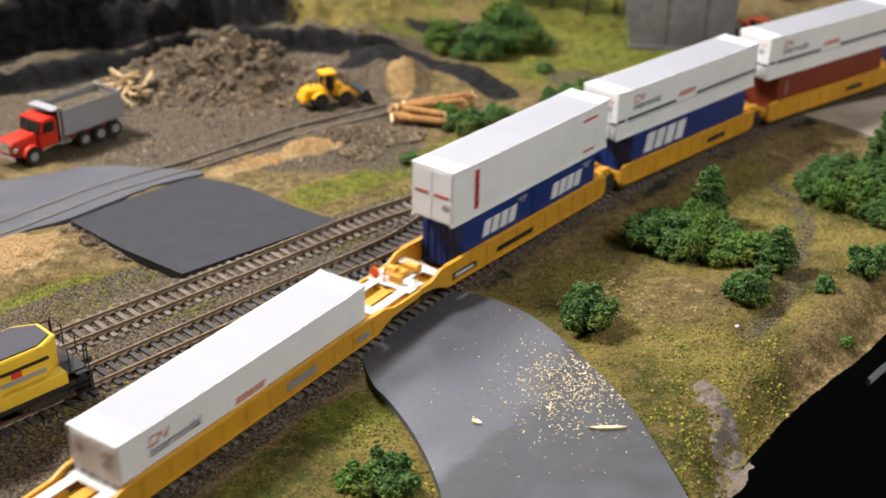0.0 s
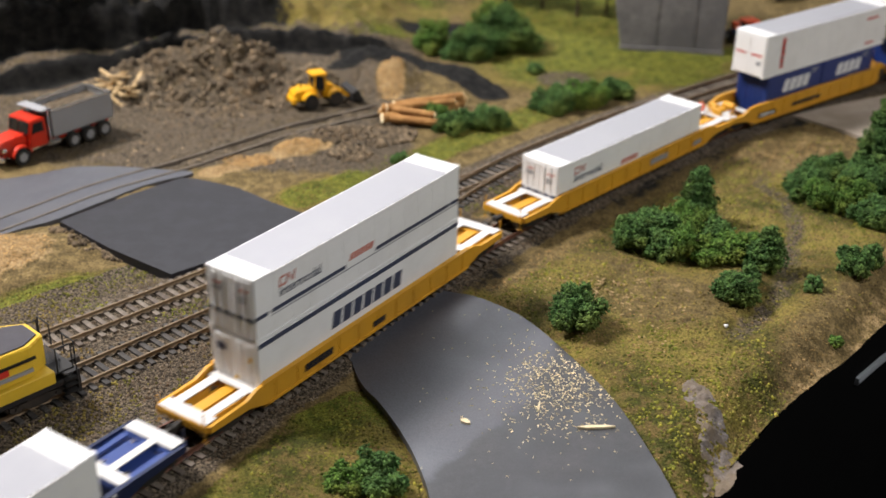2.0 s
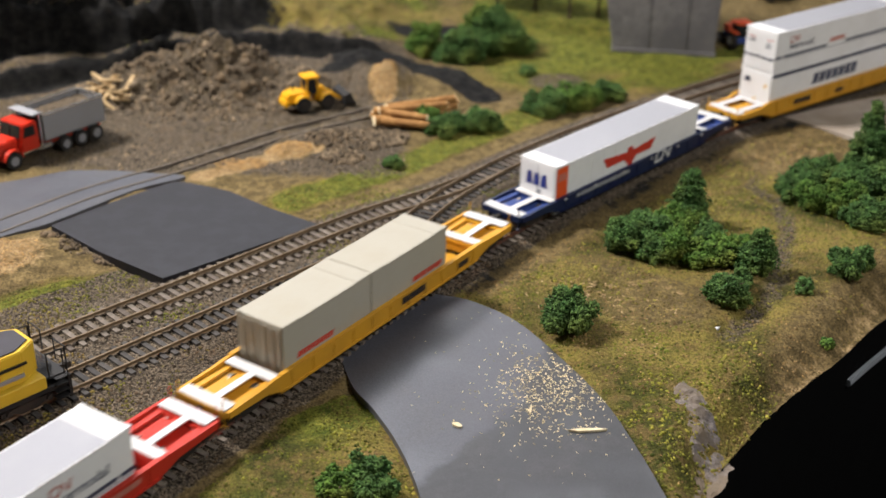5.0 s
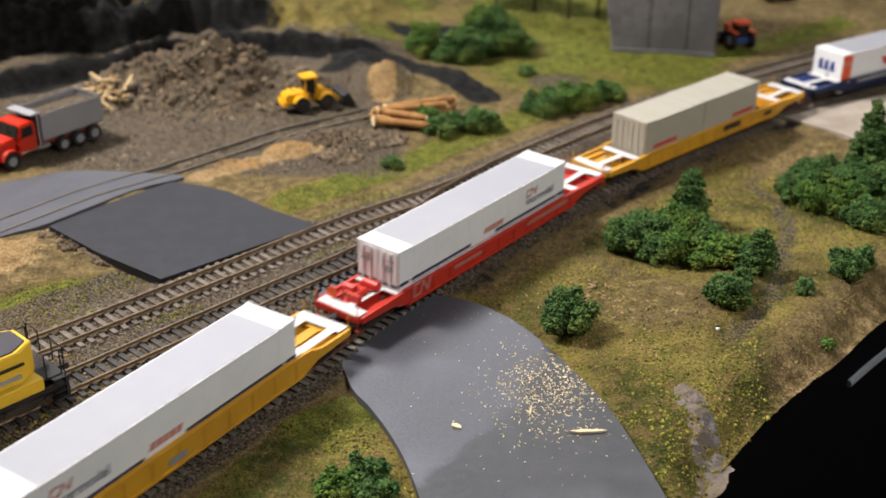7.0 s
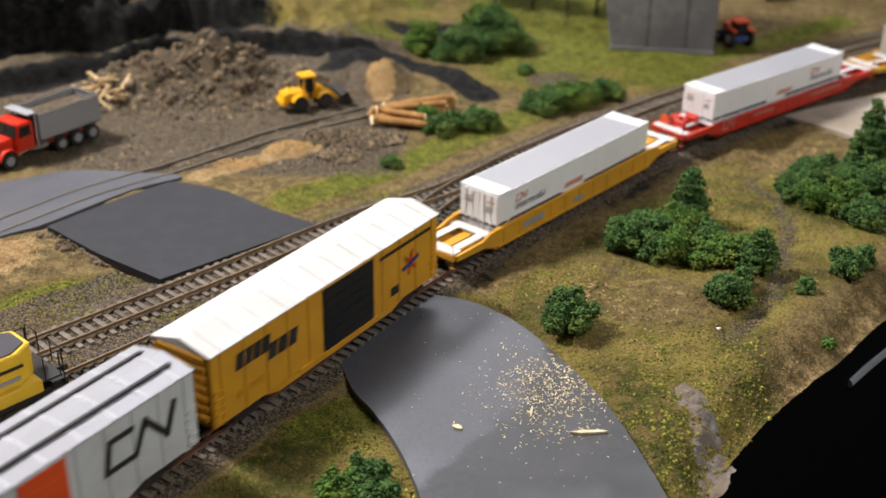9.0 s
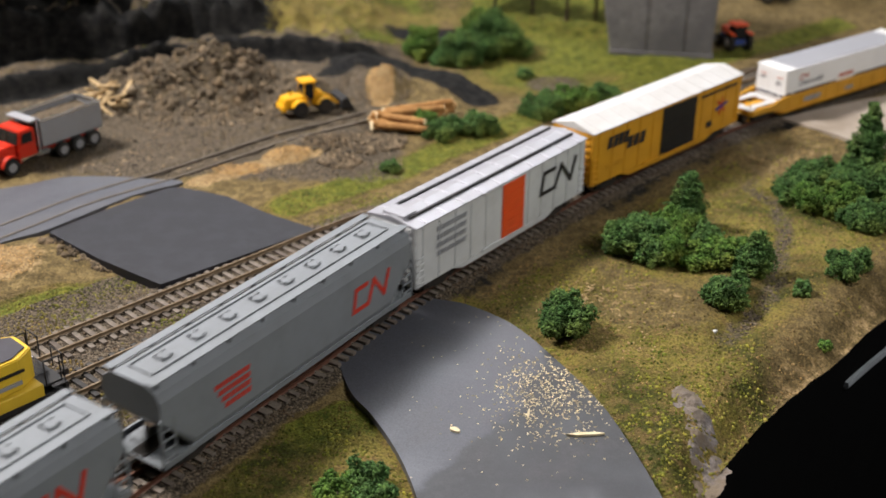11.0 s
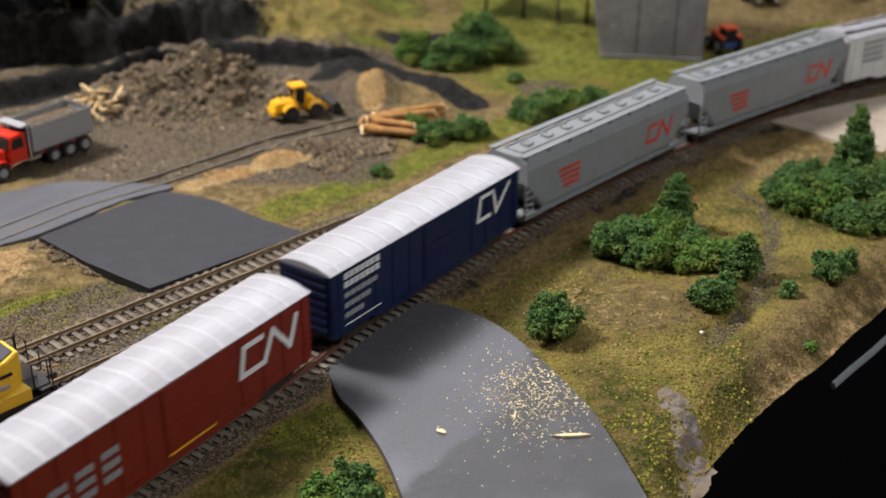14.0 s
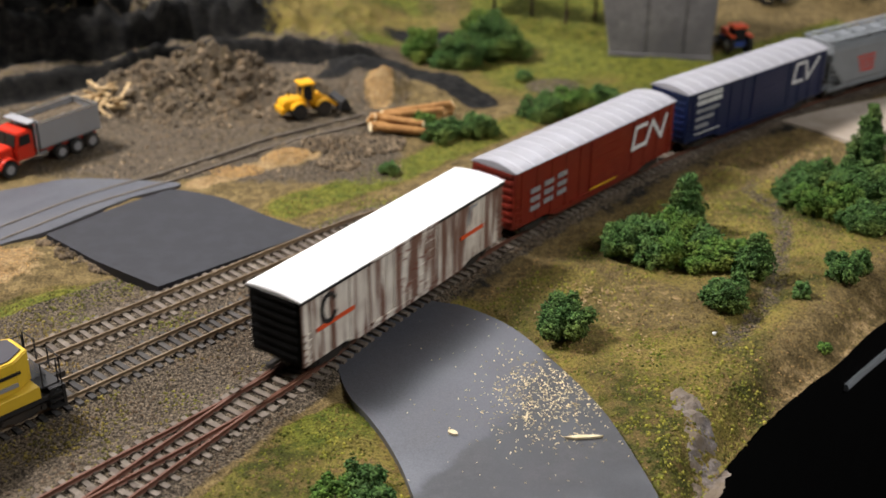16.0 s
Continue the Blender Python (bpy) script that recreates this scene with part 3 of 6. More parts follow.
    sand = np.maximum(sand, (1 - smooth(0.004, 0.014, poly_distance(X, Y, [(-0.175, 0.765), (-0.14, 0.795), (-0.10, 0.815)]))) * 0.9)
    sand = np.maximum(sand, (1 - smooth(0.01, 0.05, np.hypot(X + 0.275, Y - 0.632))) * 0.9)
    sand = np.maximum(sand, (1 - smooth(0.02, 0.05, np.hypot(X - 0.115, Y - 0.60))) * 0.28)
    rim = np.where(lat > 0.06, poly_distance(X, Y, EDGE), 9)
    sand = np.maximum(sand, (1 - smooth(0.004, 0.035, rim)) * smooth(0.14, 0.18, X) * 0.40)
    beige = smooth(0.60, 0.66, s) * (1 - smooth(0.95, 1.1, s)) * smooth(0.030, 0.04, lat) * (1 - smooth(0.085, 0.10, lat + 0.2 * (s - 0.7)))
    gravel = 1 - smooth(0.018, 0.028, np.minimum(bed, np.where(lat > 0, lat, 9)))
    gravel = np.maximum(gravel, left * (bed < 0.055) * (Y < 0.70) * (0.85 + 0.25 * big))
    gravel = np.maximum(gravel, left * smooth(0.755, 0.785, Y) * (1 - smooth(1.06, 1.12, Y)) * (1 - smooth(-0.05, -0.01, X)) * (0.72 + 0.2 * big))
    gravel = np.maximum(gravel, (1 - smooth(0.03, 0.055, np.hypot(X + 0.075, Y - 0.835))) * 1.0)
    gravel = np.maximum(gravel, 0.62 * (1 - smooth(0.002, 0.012, poly_distance(X, Y, [(0.155, 0.555), (0.19, 0.60), (0.222, 0.69), (0.227, 0.74), (0.218, 0.769), (0.232, 0.812), (0.262, 0.855)]))))
    gravel = np.maximum(gravel, (1 - smooth(0.015, 0.035, np.hypot((X - 0.095), Y - 0.99))) * 0.9)
    gravel *= 1 - np.clip(sand, 0, 1) * (bed > 0.03)
    return np.stack([turf * (1 - 0.9 * beige), rock, np.maximum(sand, beige * 0.3), gravel * (1 - 0.6 * beige)], -1)


def axis(lo, a, b, hi, fine, coarse):
    return np.concatenate([np.arange(lo, a, coarse), np.arange(a, b, fine), np.arange(b, hi + coarse, coarse)])


def build_ground():
    gx, gy = axis(-2.4, -0.62, 0.70, 3.0, 0.0026, 0.06), axis(-2.6, 0.36, 1.46, 3.0, 0.0026, 0.06)
    X, Y = (a.ravel() for a in np.meshgrid(gx, gy, indexing="ij"))
    z, s, lat, bed, keep, de = height(X, Y)
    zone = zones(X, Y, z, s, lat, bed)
    ny = len(gy)
    i, j = np.meshgrid(np.arange(len(gx) - 1), np.arange(ny - 1), indexing="ij")
    f = np.stack([i * ny + j, (i + 1) * ny + j, (i + 1) * ny + j + 1, i * ny + j + 1], -1).reshape(-1, 4)
    f = f[keep[f].any(1) & (keep[f] | (de[f] < 0.004)).all(1)]
    # pull the rim's outer corners onto the layout's edge
    rim = np.unique(f[~keep[f].all(1)])
    rim = rim[~keep[rim]]
    fine = np.array(resample(EDGE, 0.001))
    for q in range(0, len(rim), 500):
        r = rim[q:q + 500]
        k = ((X[r, None] - fine[None, :, 0]) ** 2 + (Y[r, None] - fine[None, :, 1]) ** 2).argmin(1)
        X[r], Y[r] = fine[k, 0], fine[k, 1]
    used = np.unique(f)
    remap = np.full(len(X), -1)
    remap[used] = np.arange(len(used))
    f = remap[f]
    me = bpy.data.meshes.new("ground")
    co = np.stack([X, Y, z], -1)[used].astype(np.float32)
    me.vertices.add(len(co))
    me.vertices.foreach_set("co", co.ravel())
    me.loops.add(len(f) * 4)
    me.loops.foreach_set("vertex_index", f.astype(np.int32).ravel())
    me.polygons.add(len(f))
    me.polygons.foreach_set("loop_start", np.arange(0, len(f) * 4, 4, dtype=np.int32))
    me.polygons.foreach_set("use_smooth", np.ones(len(f), bool))
    me.update(calc_edges=True)
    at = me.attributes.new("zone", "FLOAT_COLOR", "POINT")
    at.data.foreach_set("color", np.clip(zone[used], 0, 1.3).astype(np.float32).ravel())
    me.materials.append(M_GROUND)
    return tagged(new("ground", me), "model railway scenery base of turf, dirt, gravel and rock", "ground", kind="structure")


ground = build_ground()


def ground_z(x, y):
    return float(height(np.array([x]), np.array([y]))[0][0])


def fascia():
    bm = bmesh.new()
    top, low = [], []
    pts = EDGE
    for k, (x, y) in enumerate(pts):
        a, b = pts[max(0, k - 1)], pts[min(len(pts) - 1, k + 1)]
        d = Vector((b[0] - a[0], b[1] - a[1])).normalized()
        nx, ny = d.y, -d.x
        z = ground_z(x - nx * 0.004, y - ny * 0.004)
        row = [bm.verts.new((x + nx * o, y + ny * o, h)) for o, h in ((-0.003, z - 0.004), (0.0005, z - 0.0015), (0.0005, -1.10), (-0.003, -1.10))]
        top.append(row)
    for p, q in zip(top[:-1], top[1:]):
        for k in range(4):
            bm.faces.new((p[k], q[k], q[(k + 1) % 4], p[(k + 1) % 4]))
    ob = link("fascia", bm, M_FASCIA)
    tagged(ob, "black painted fascia board along the layout edge", "fascia", kind="structure")


fascia()


def edge_trim():
    """A bare metal strip let into the fascia a little below the scenery."""
    bm = bmesh.new()
    line = [p for p in resample(EDGE, 0.006) if 0.225 < p[0] < 0.40 and p[1] > 0.5]
    sweep(bm, line, 0.0022, [(-0.0022, -0.0412), (0.0004, -0.0408), (0.0012, -0.0390), (0.0004, -0.0368), (-0.0022, -0.0364)])
    tagged(link("edge_trim", bm, M_GREY), "dull grey strip along the black fascia", "trim", kind="structure")


def room():
    for name, b, m in (("floor", (-4, 4, -4, 4, -1.12, -1.10), M_CARPET), ("ceiling", (-4, 4, -4, 4, 1.4, 1.44), M_CEIL),
                       ("wall_north", (-4, 4, 4, 4.1, -1.1, 1.4), M_WALL), ("wall_south", (-4, 4, -4.1, -4, -1.1, 1.4), M_WALL),
                       ("wall_east", (4, 4.1, -4, 4, -1.1, 1.4), M_WALL), ("wall_west", (-4.1, -4, -4, 4, -1.1, 1.4), M_WALL)):
        tagged(link(name, one_box(*b), m), {"floor": "black carpeted room floor", "ceiling": "pale painted room ceiling"}.get(name, "plain grey painted room wall"), name.split("_")[0], kind="structure")


room()


def slab(name, outline, z0, z1, material, label):
    """A flat sheet with thickness on an outline in plan."""
    bm = bmesh.new()
    prism(bm, outline, "z", z0, z1)
    bmesh.ops.triangulate(bm, faces=[f for f in bm.faces if len(f.verts) > 4])
    return tagged(link(name, bm, material), label, "road", kind="structure")


slab("road_near", bent(ROAD + ROAD[:1], 6)[:-1], -0.009, -0.0042, M_GREYROAD, "worn grey model road crossing the track")
slab("dirt_lot", bent([(0.272, 0.903), (0.292, 0.884), (0.316, 0.858), (0.335, 0.826), (0.40, 0.80), (0.56, 0.86), (0.60, 0.98), (0.48, 1.01), (0.375, 0.962), (0.315, 0.930), (0.272, 0.903)], 5)[:-1], -0.012, -0.0032, M_BEIGEROAD, "smooth pale beige dirt lot beside the main line")
slab("road_patch", PATCH, -0.009, -0.0012, M_BLACKROAD, "sheet of smooth dark asphalt beside the track")
slab("road_lane", bent(LANE + LANE[:1], 4)[:-1], -0.009, -0.0045, M_GREYROAD, "pale grey access lane into the quarry")


# ---------------------------------------------------------------- tracks
def sweep(bm, pts, off, profile):
    p = np.array(pts)
    t = np.gradient(p, axis=0)
    t /= np.linalg.norm(t, axis=1)[:, None]
    nrm = np.stack([t[:, 1], -t[:, 0]], -1)
    rows = [[bm.verts.new((*(p[i] + nrm[i] * (off + a)), z)) for a, z in profile] for i in range(len(p))]
    n = len(profile)
    for r, q in zip(rows[:-1], rows[1:]):
        for k in range(n):
            bm.faces.new((r[k], q[k], q[(k + 1) % n], r[(k + 1) % n]))
    bm.faces.new(rows[0][::-1])
    bm.faces.new(rows[-1])


RAIL = [(-0.0009, -0.0024), (0.0009, -0.0024), (0.0004, -0.0018), (0.00035, -0.0009), (0.00055, -0.0007), (0.00055, 0.0), (-0.00055, 0.0), (-0.00055, -0.0007), (-0.00035, -0.0009), (-0.0004, -0.0018)]


def tie_mesh(name, material):
    bm = one_box(-0.00150, 0.00150, -0.0150, 0.0150, -0.0049, -0.0024, 0.0002)
    for y in (-0.00825, 0.00825):
        box(bm, -0.0008, 0.0008, y - 0.0014, y + 0.0014, -0.0024, -0.0019)
    me = bpy.data.meshes.new(name)
    bm.to_mesh(me)
    bm.free()
    me.materials.append(material)
    return me


TIE_MESH, TIE_DARK_MESH = tie_mesh("tie", M_TIE), tie_mesh("dark_tie", M_TIEDARK)


def track(label, pts, rail_mat, mesh, rng, near, tie_from=0.0, z=0.0):
    """A track: two rails and its ties; the ties near the viewer are parts, the rest is one mesh."""
    root = thing("track", label, "track", "tracks")
    root["kind"] = "structure"
    root.location.z = z
    line = resample(pts, 0.008)
    for off in (-0.00825, 0.00825):
        bm = bmesh.new()
        sweep(bm, line, off, RAIL)
        part("rail", bm, rail_mat, root)
    q = resample(pts, 0.0067)
    t = np.gradient(q, axis=0)
    ang = np.arctan2(t[:, 1], t[:, 0])
    far_v, far_f = [], []
    src = np.array([v.co[:] for v in mesh.vertices])
    polys = [tuple(p.vertices) for p in mesh.polygons]
    count = 0
    for (x, y), a in zip(q, ang):
        if y < tie_from:
            continue
        m = pose(x, y, rng.uniform(-0.0002, 0.0001), 0, 0, math.degrees(a) + rng.uniform(-1.5, 1.5))
        if near(x, y) and count < 290:
            ob = new("tie", mesh)
            ob.parent, ob.matrix_basis = root, m
            count += 1
        else:
            k = len(far_v)
            r = np.array(m)
            far_v += [tuple(v) for v in src @ r[:3, :3].T + r[:3, 3]]
            far_f += [tuple(k + i for i in p) for p in polys]
    if far_v:
        ob = quads("far_ties", far_v, far_f, mesh.materials[0], root)
        ob["kind"] = "stuff"
    return root


def in_view(x, y):
    return y > 0.36 and abs(x) < 0.40 * y + 0.06 and y < 1.15


edge_trim()
rng = np.random.default_rng(5)
MAIN = [on_line(s)[:2] for s in np.arange(-3.1, 4.1, 0.02)]
track("main line track with weathered ties in ballast", MAIN, M_RAILRED, TIE_MESH, rng, in_view)
track("back siding track with brown ties in ballast", BACK, M_RAIL, TIE_MESH, rng, in_view)
track("middle siding track with dark ties in ballast", MIDDLE, M_RAIL, TIE_DARK_MESH, rng, in_view, 0.0)
track("branch track leaving a turnout in ballast", BRANCH, M_RAILRED, TIE_MESH, rng, lambda x, y: in_view(x, y) and y < 0.46, 0.0)
buried = thing("buried_track", "rusty rails half buried in the quarry lane", "track", "tracks")
buried["kind"] = "structure"
for off in (-0.00825, 0.00825):
    bm = bmesh.new()
    sweep(bm, resample(BURIED, 0.008), off, [(a * 1.2, z * 1.5 - 0.0038) for a, z in RAIL])
    part("rail", bm, M_RAILDUST, buried)

# ---------------------------------------------------------------- the train
RIDERS = []          # thing, centre of its car along the line at 0 s, half the truck spacing, place on the car


def truck(parent, x, steel=M_UNDER):
    t = part("truck", box(one_box(x - 0.002, x + 0.002, -0.011, 0.011, 0.0035, 0.0065), x - 0.003, x + 0.003, -0.003, 0.003, 0.006, 0.0085), steel, parent)
    for y in (-0.0118, 0.0118):
        s = 1 if y > 0 else -1
        bm = bmesh.new()
        prism(bm, [(x - 0.0145, 0.0035), (x - 0.0145, 0.0062), (x - 0.006, 0.0066), (x - 0.004, 0.0074), (x + 0.004, 0.0074), (x + 0.006, 0.0066), (x + 0.0145, 0.0062), (x + 0.0145, 0.0035), (x + 0.009, 0.0040), (x + 0.004, 0.0018), (x - 0.004, 0.0018), (x - 0.009, 0.0040)], "y", y, y + s * 0.0018)
        for k in (-0.0105, 0.0105):
            rod(bm, (x + k, y, 0.0047), (x + k, y + s * 0.0028, 0.0047), 0.0015)
        part("side_frame", bm, steel, t)
    for k in (-0.0105, 0.0105):
        for y in (-0.0095, 0.0073):
            bm = bmesh.new()
            rod(bm, (x + k, y, 0.0048), (x + k, y + 0.0022, 0.0048), 0.0048, 16)
            rod(bm, (x + k, y + (-0.0006 if y > 0 else 0.0022), 0.0048), (x + k, y + (0.0 if y > 0 else 0.0028), 0.0048), 0.0053, 16)
            part("wheel", bm, M_WHEEL, t)
    return t


def coupler(parent, x, sgn):
    bm = one_box(min(x, x + sgn * 0.007), max(x, x + sgn * 0.007), -0.0012, 0.0012, 0.0085, 0.0105)
    box(bm, x + sgn * 0.007 - 0.0015, x + sgn * 0.007 + 0.0015, -0.0022, 0.0018, 0.0078, 0.0112, 0.0003)
    part("coupler", bm, M_UNDER, parent)


def stroke(bm, pts, w, y, th=0.00022, side=-1):
    """A band of width w along points (x, z) on the plane y."""
    for (x0, z0), (x1, z1) in zip(pts[:-1], pts[1:]):
        d = Vector((x1 - x0, z1 - z0))
        d = d / max(d.length, 1e-9)
        n, e = Vector((-d.y, d.x)) * w / 2, d * w * 0.45
        a, b = Vector((x0, z0)) - e, Vector((x1, z1)) + e
        prism(bm, [tuple(a - n), tuple(b - n), tuple(b + n), tuple(a + n)], "y", y, y + side * th)
        th += 0.00002
    return bm


def emblem_bands(x, z, w, h, y, t=None):
    """A railway's winding band drawn as a plain shape."""
    t = t or h * 0.20
    q = [(0.36, 1.0), (0.04, 1.0), (0.0, 0.0), (0.42, 0.0), (0.56, 1.0), (0.90, 0.0), (1.0, 1.0)]
    return stroke(bmesh.new(), [(x + a * w + b * h * 0.10, z + b * h) for a, b in q], t, y)


def vee_bands(x, z, w, h, y):
    q1, q2 = [(0.36, 1.0), (0.04, 1.0), (0.0, 0.0), (0.40, 0.0)], [(0.46, 1.0), (0.62, 0.0), (1.0, 1.0)]
    bm = stroke(bmesh.new(), [(x + a * w + b * h * 0.10, z + b * h) for a, b in q1], h * 0.17, y)
    return stroke(bm, [(x + a * w + b * h * 0.10, z + b * h) for a, b in q2], h * 0.17, y)


def word_bars(x0, x1, z0, z1, n, y, lean=0.15, notch=True):
    """Writing as plain bars, one for each sign."""
    bm = bmesh.new()
    p = (x1 - x0) / n
    sh = (z1 - z0) * lean
    for i in range(n):
        a, b = x0 + i * p, x0 + i * p + p * 0.78
        prism(bm, [(a, z0), (b, z0), (b + sh, z1), (a + sh, z1)], "y", y, y - 0.0002)
    return bm


def word(text, x0, x1, z0, y, lean=0.0):
    """A word in the built-in font on the plane y, from x0 to x1, standing on z0."""
    curve = bpy.data.curves.new("word", "FONT")
    curve.body, curve.extrude, curve.shear, curve.offset = text, 0.004, lean, 0.012
    carrier = new("word", curve)
    me = bpy.data.meshes.new_from_object(carrier.evaluated_get(bpy.context.evaluated_depsgraph_get()))
    bpy.data.objects.remove(carrier)
    bm = bmesh.new()
    bm.from_mesh(me)
    xs = [v.co.x for v in bm.verts]
    k = (x1 - x0) / (max(xs) - min(xs))
    for v in bm.verts:
        v.co = Vector((x0 + (v.co.x - min(xs)) * k, y - 0.0001 - v.co.z * k, z0 + v.co.y * k))
    return bm


def bars_end(x, rects, th=0.0002):
    bm = bmesh.new()
    for y0, y1, z0, z1 in rects:
        box(bm, x - th, x, y0, y1, z0, z1)
    return bm


def plate(x0, x1, z0, z1, y, th=0.0002):
    return one_box(x0, x1, y - th, y, z0, z1)


def container(label, L, H, mat, roof, group="containers", rods=True):
    """An ocean or domestic box: body, roof with end plates, doors, corner posts and fittings. Origin at the centre of its base."""
    W = 0.0298
    c = thing("container", label, "container", group)
    h, w = L / 2, W / 2
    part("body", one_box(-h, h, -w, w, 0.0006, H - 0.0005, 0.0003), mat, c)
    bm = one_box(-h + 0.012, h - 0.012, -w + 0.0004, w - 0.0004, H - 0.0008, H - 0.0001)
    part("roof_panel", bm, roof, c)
    for s in (-1, 1):
        x0, x1 = sorted((s * h, s * (h - 0.012)))
        bm = one_box(x0, x1, -w, w, H - 0.0009, H + 0.0002, 0.0002)
        part("roof_end_plate", bm, mat, c)
    for s in (-1, 1):
        part("bottom_rail", one_box(-h, h, s * w - 0.0003, s * w + 0.0003, 0.0, 0.0018), mat, c)
        part("top_rail", one_box(-h, h, s * w - 0.00025, s * w + 0.00025, H - 0.0016, H - 0.0002), mat, c)
    for s in (-1, 1):
        for q in (-1, 1):
            x, y = s * (h - 0.001), q * (w - 0.001)
            for z0, z1 in ((H - 0.0016, H + 0.0003), (0.0, 0.0016)):
                part("corner_fitting", one_box(x - 0.0012, x + 0.0012, y - 0.0012, y + 0.0012, z0, z1), mat, c)
    for q in (-1, 1):
        y0, y1 = sorted((q * 0.0004, q * (w - 0.0014)))
        d = part("door", one_box(-h - 0.0003, -h + 0.0002, y0, y1, 0.0018, H - 0.0018), mat, c)
        for k in (0.35, 0.75) if rods else ():
            bm = bmesh.new()
            y = y0 + (y1 - y0) * k
            rod(bm, (-h - 0.0006, y, 0.002), (-h - 0.0006, y, H - 0.002), 0.00028, 6)
            box(bm, -h - 0.0008, -h - 0.0003, y - 0.0006, y + 0.0012, H * 0.36, H * 0.40)
            part("lock_rod", bm, mat, d)
    return c


def side_lines(c, L, H):
    """Panel seams along the right side."""
    bm = bmesh.new()
    n = int(L / 0.0125)
    for i in range(1, n):
        x = -L / 2 + L * i / n
        box(bm, x - 0.00012, x + 0.00012, -0.01496, -0.0148, 0.002, H - 0.0018)
    part("side_seams", bm, M_WHITE, c)


def intermodal_marks(c, L, H, y=-0.01495, stripe=True, near=True):
    """White domestic box: a small winding emblem, a grey word, a pale red word and a dark stripe."""
    side_lines(c, L, H)
    h = L / 2
    x = -h + 0.017 if near else h - 0.044
    part("emblem", emblem_bands(x, 0.0235, 0.0105, 0.0042, y, 0.0009), M_MARKPINK, c, "pale red winding emblem")
    part("lettering", word("intermodal", x, x + 0.030, 0.0180, y), M_MARKNAVY, c, "dark grey word")
    part("lettering", word_bars(x + 0.052 if near else x - 0.045, x + 0.072 if near else x - 0.025, 0.0150, 0.0186, 5, y, 0.4), M_MARKPINK, c, "pale red word shown as bars")
    if stripe:
        for x0, x1 in ((-h + 0.0002, -h + 0.0085), (-h + 0.011, -h + 0.066), (-h + 0.091, h - 0.010), (h - 0.0085, h - 0.0004)):
            part("stripe", plate(x0, x1, 0.0120, 0.0140, y), M_MARKNAVY, c, "dark blue grey stripe")
        part("stripe", plate(-h + 0.011, h - 0.0004, 0.0106, 0.0112, y), M_MARKGREY, c, "thin grey stripe")
    for name, m, r in (("end_mark", M_MARKGREY, (0.005, 0.0115, 0.0225, 0.0248)), ("end_mark", M_MARKGREY, (-0.010, -0.0055, 0.0195, 0.0235)), ("end_stripe", M_MARKNAVY, (-0.0142, -0.0006, 0.0108, 0.0126)),
                       ("end_stripe", M_MARKNAVY, (0.0006, 0.0142, 0.0108, 0.0126)), ("end_emblem", M_MARKPINK, (0.0055, 0.0112, 0.0258, 0.0268)), ("end_emblem", M_MARKPINK, (-0.0115, -0.006, 0.0258, 0.0268))):
        part(name, bars_end(-h - 0.0004, [r]), m, c)


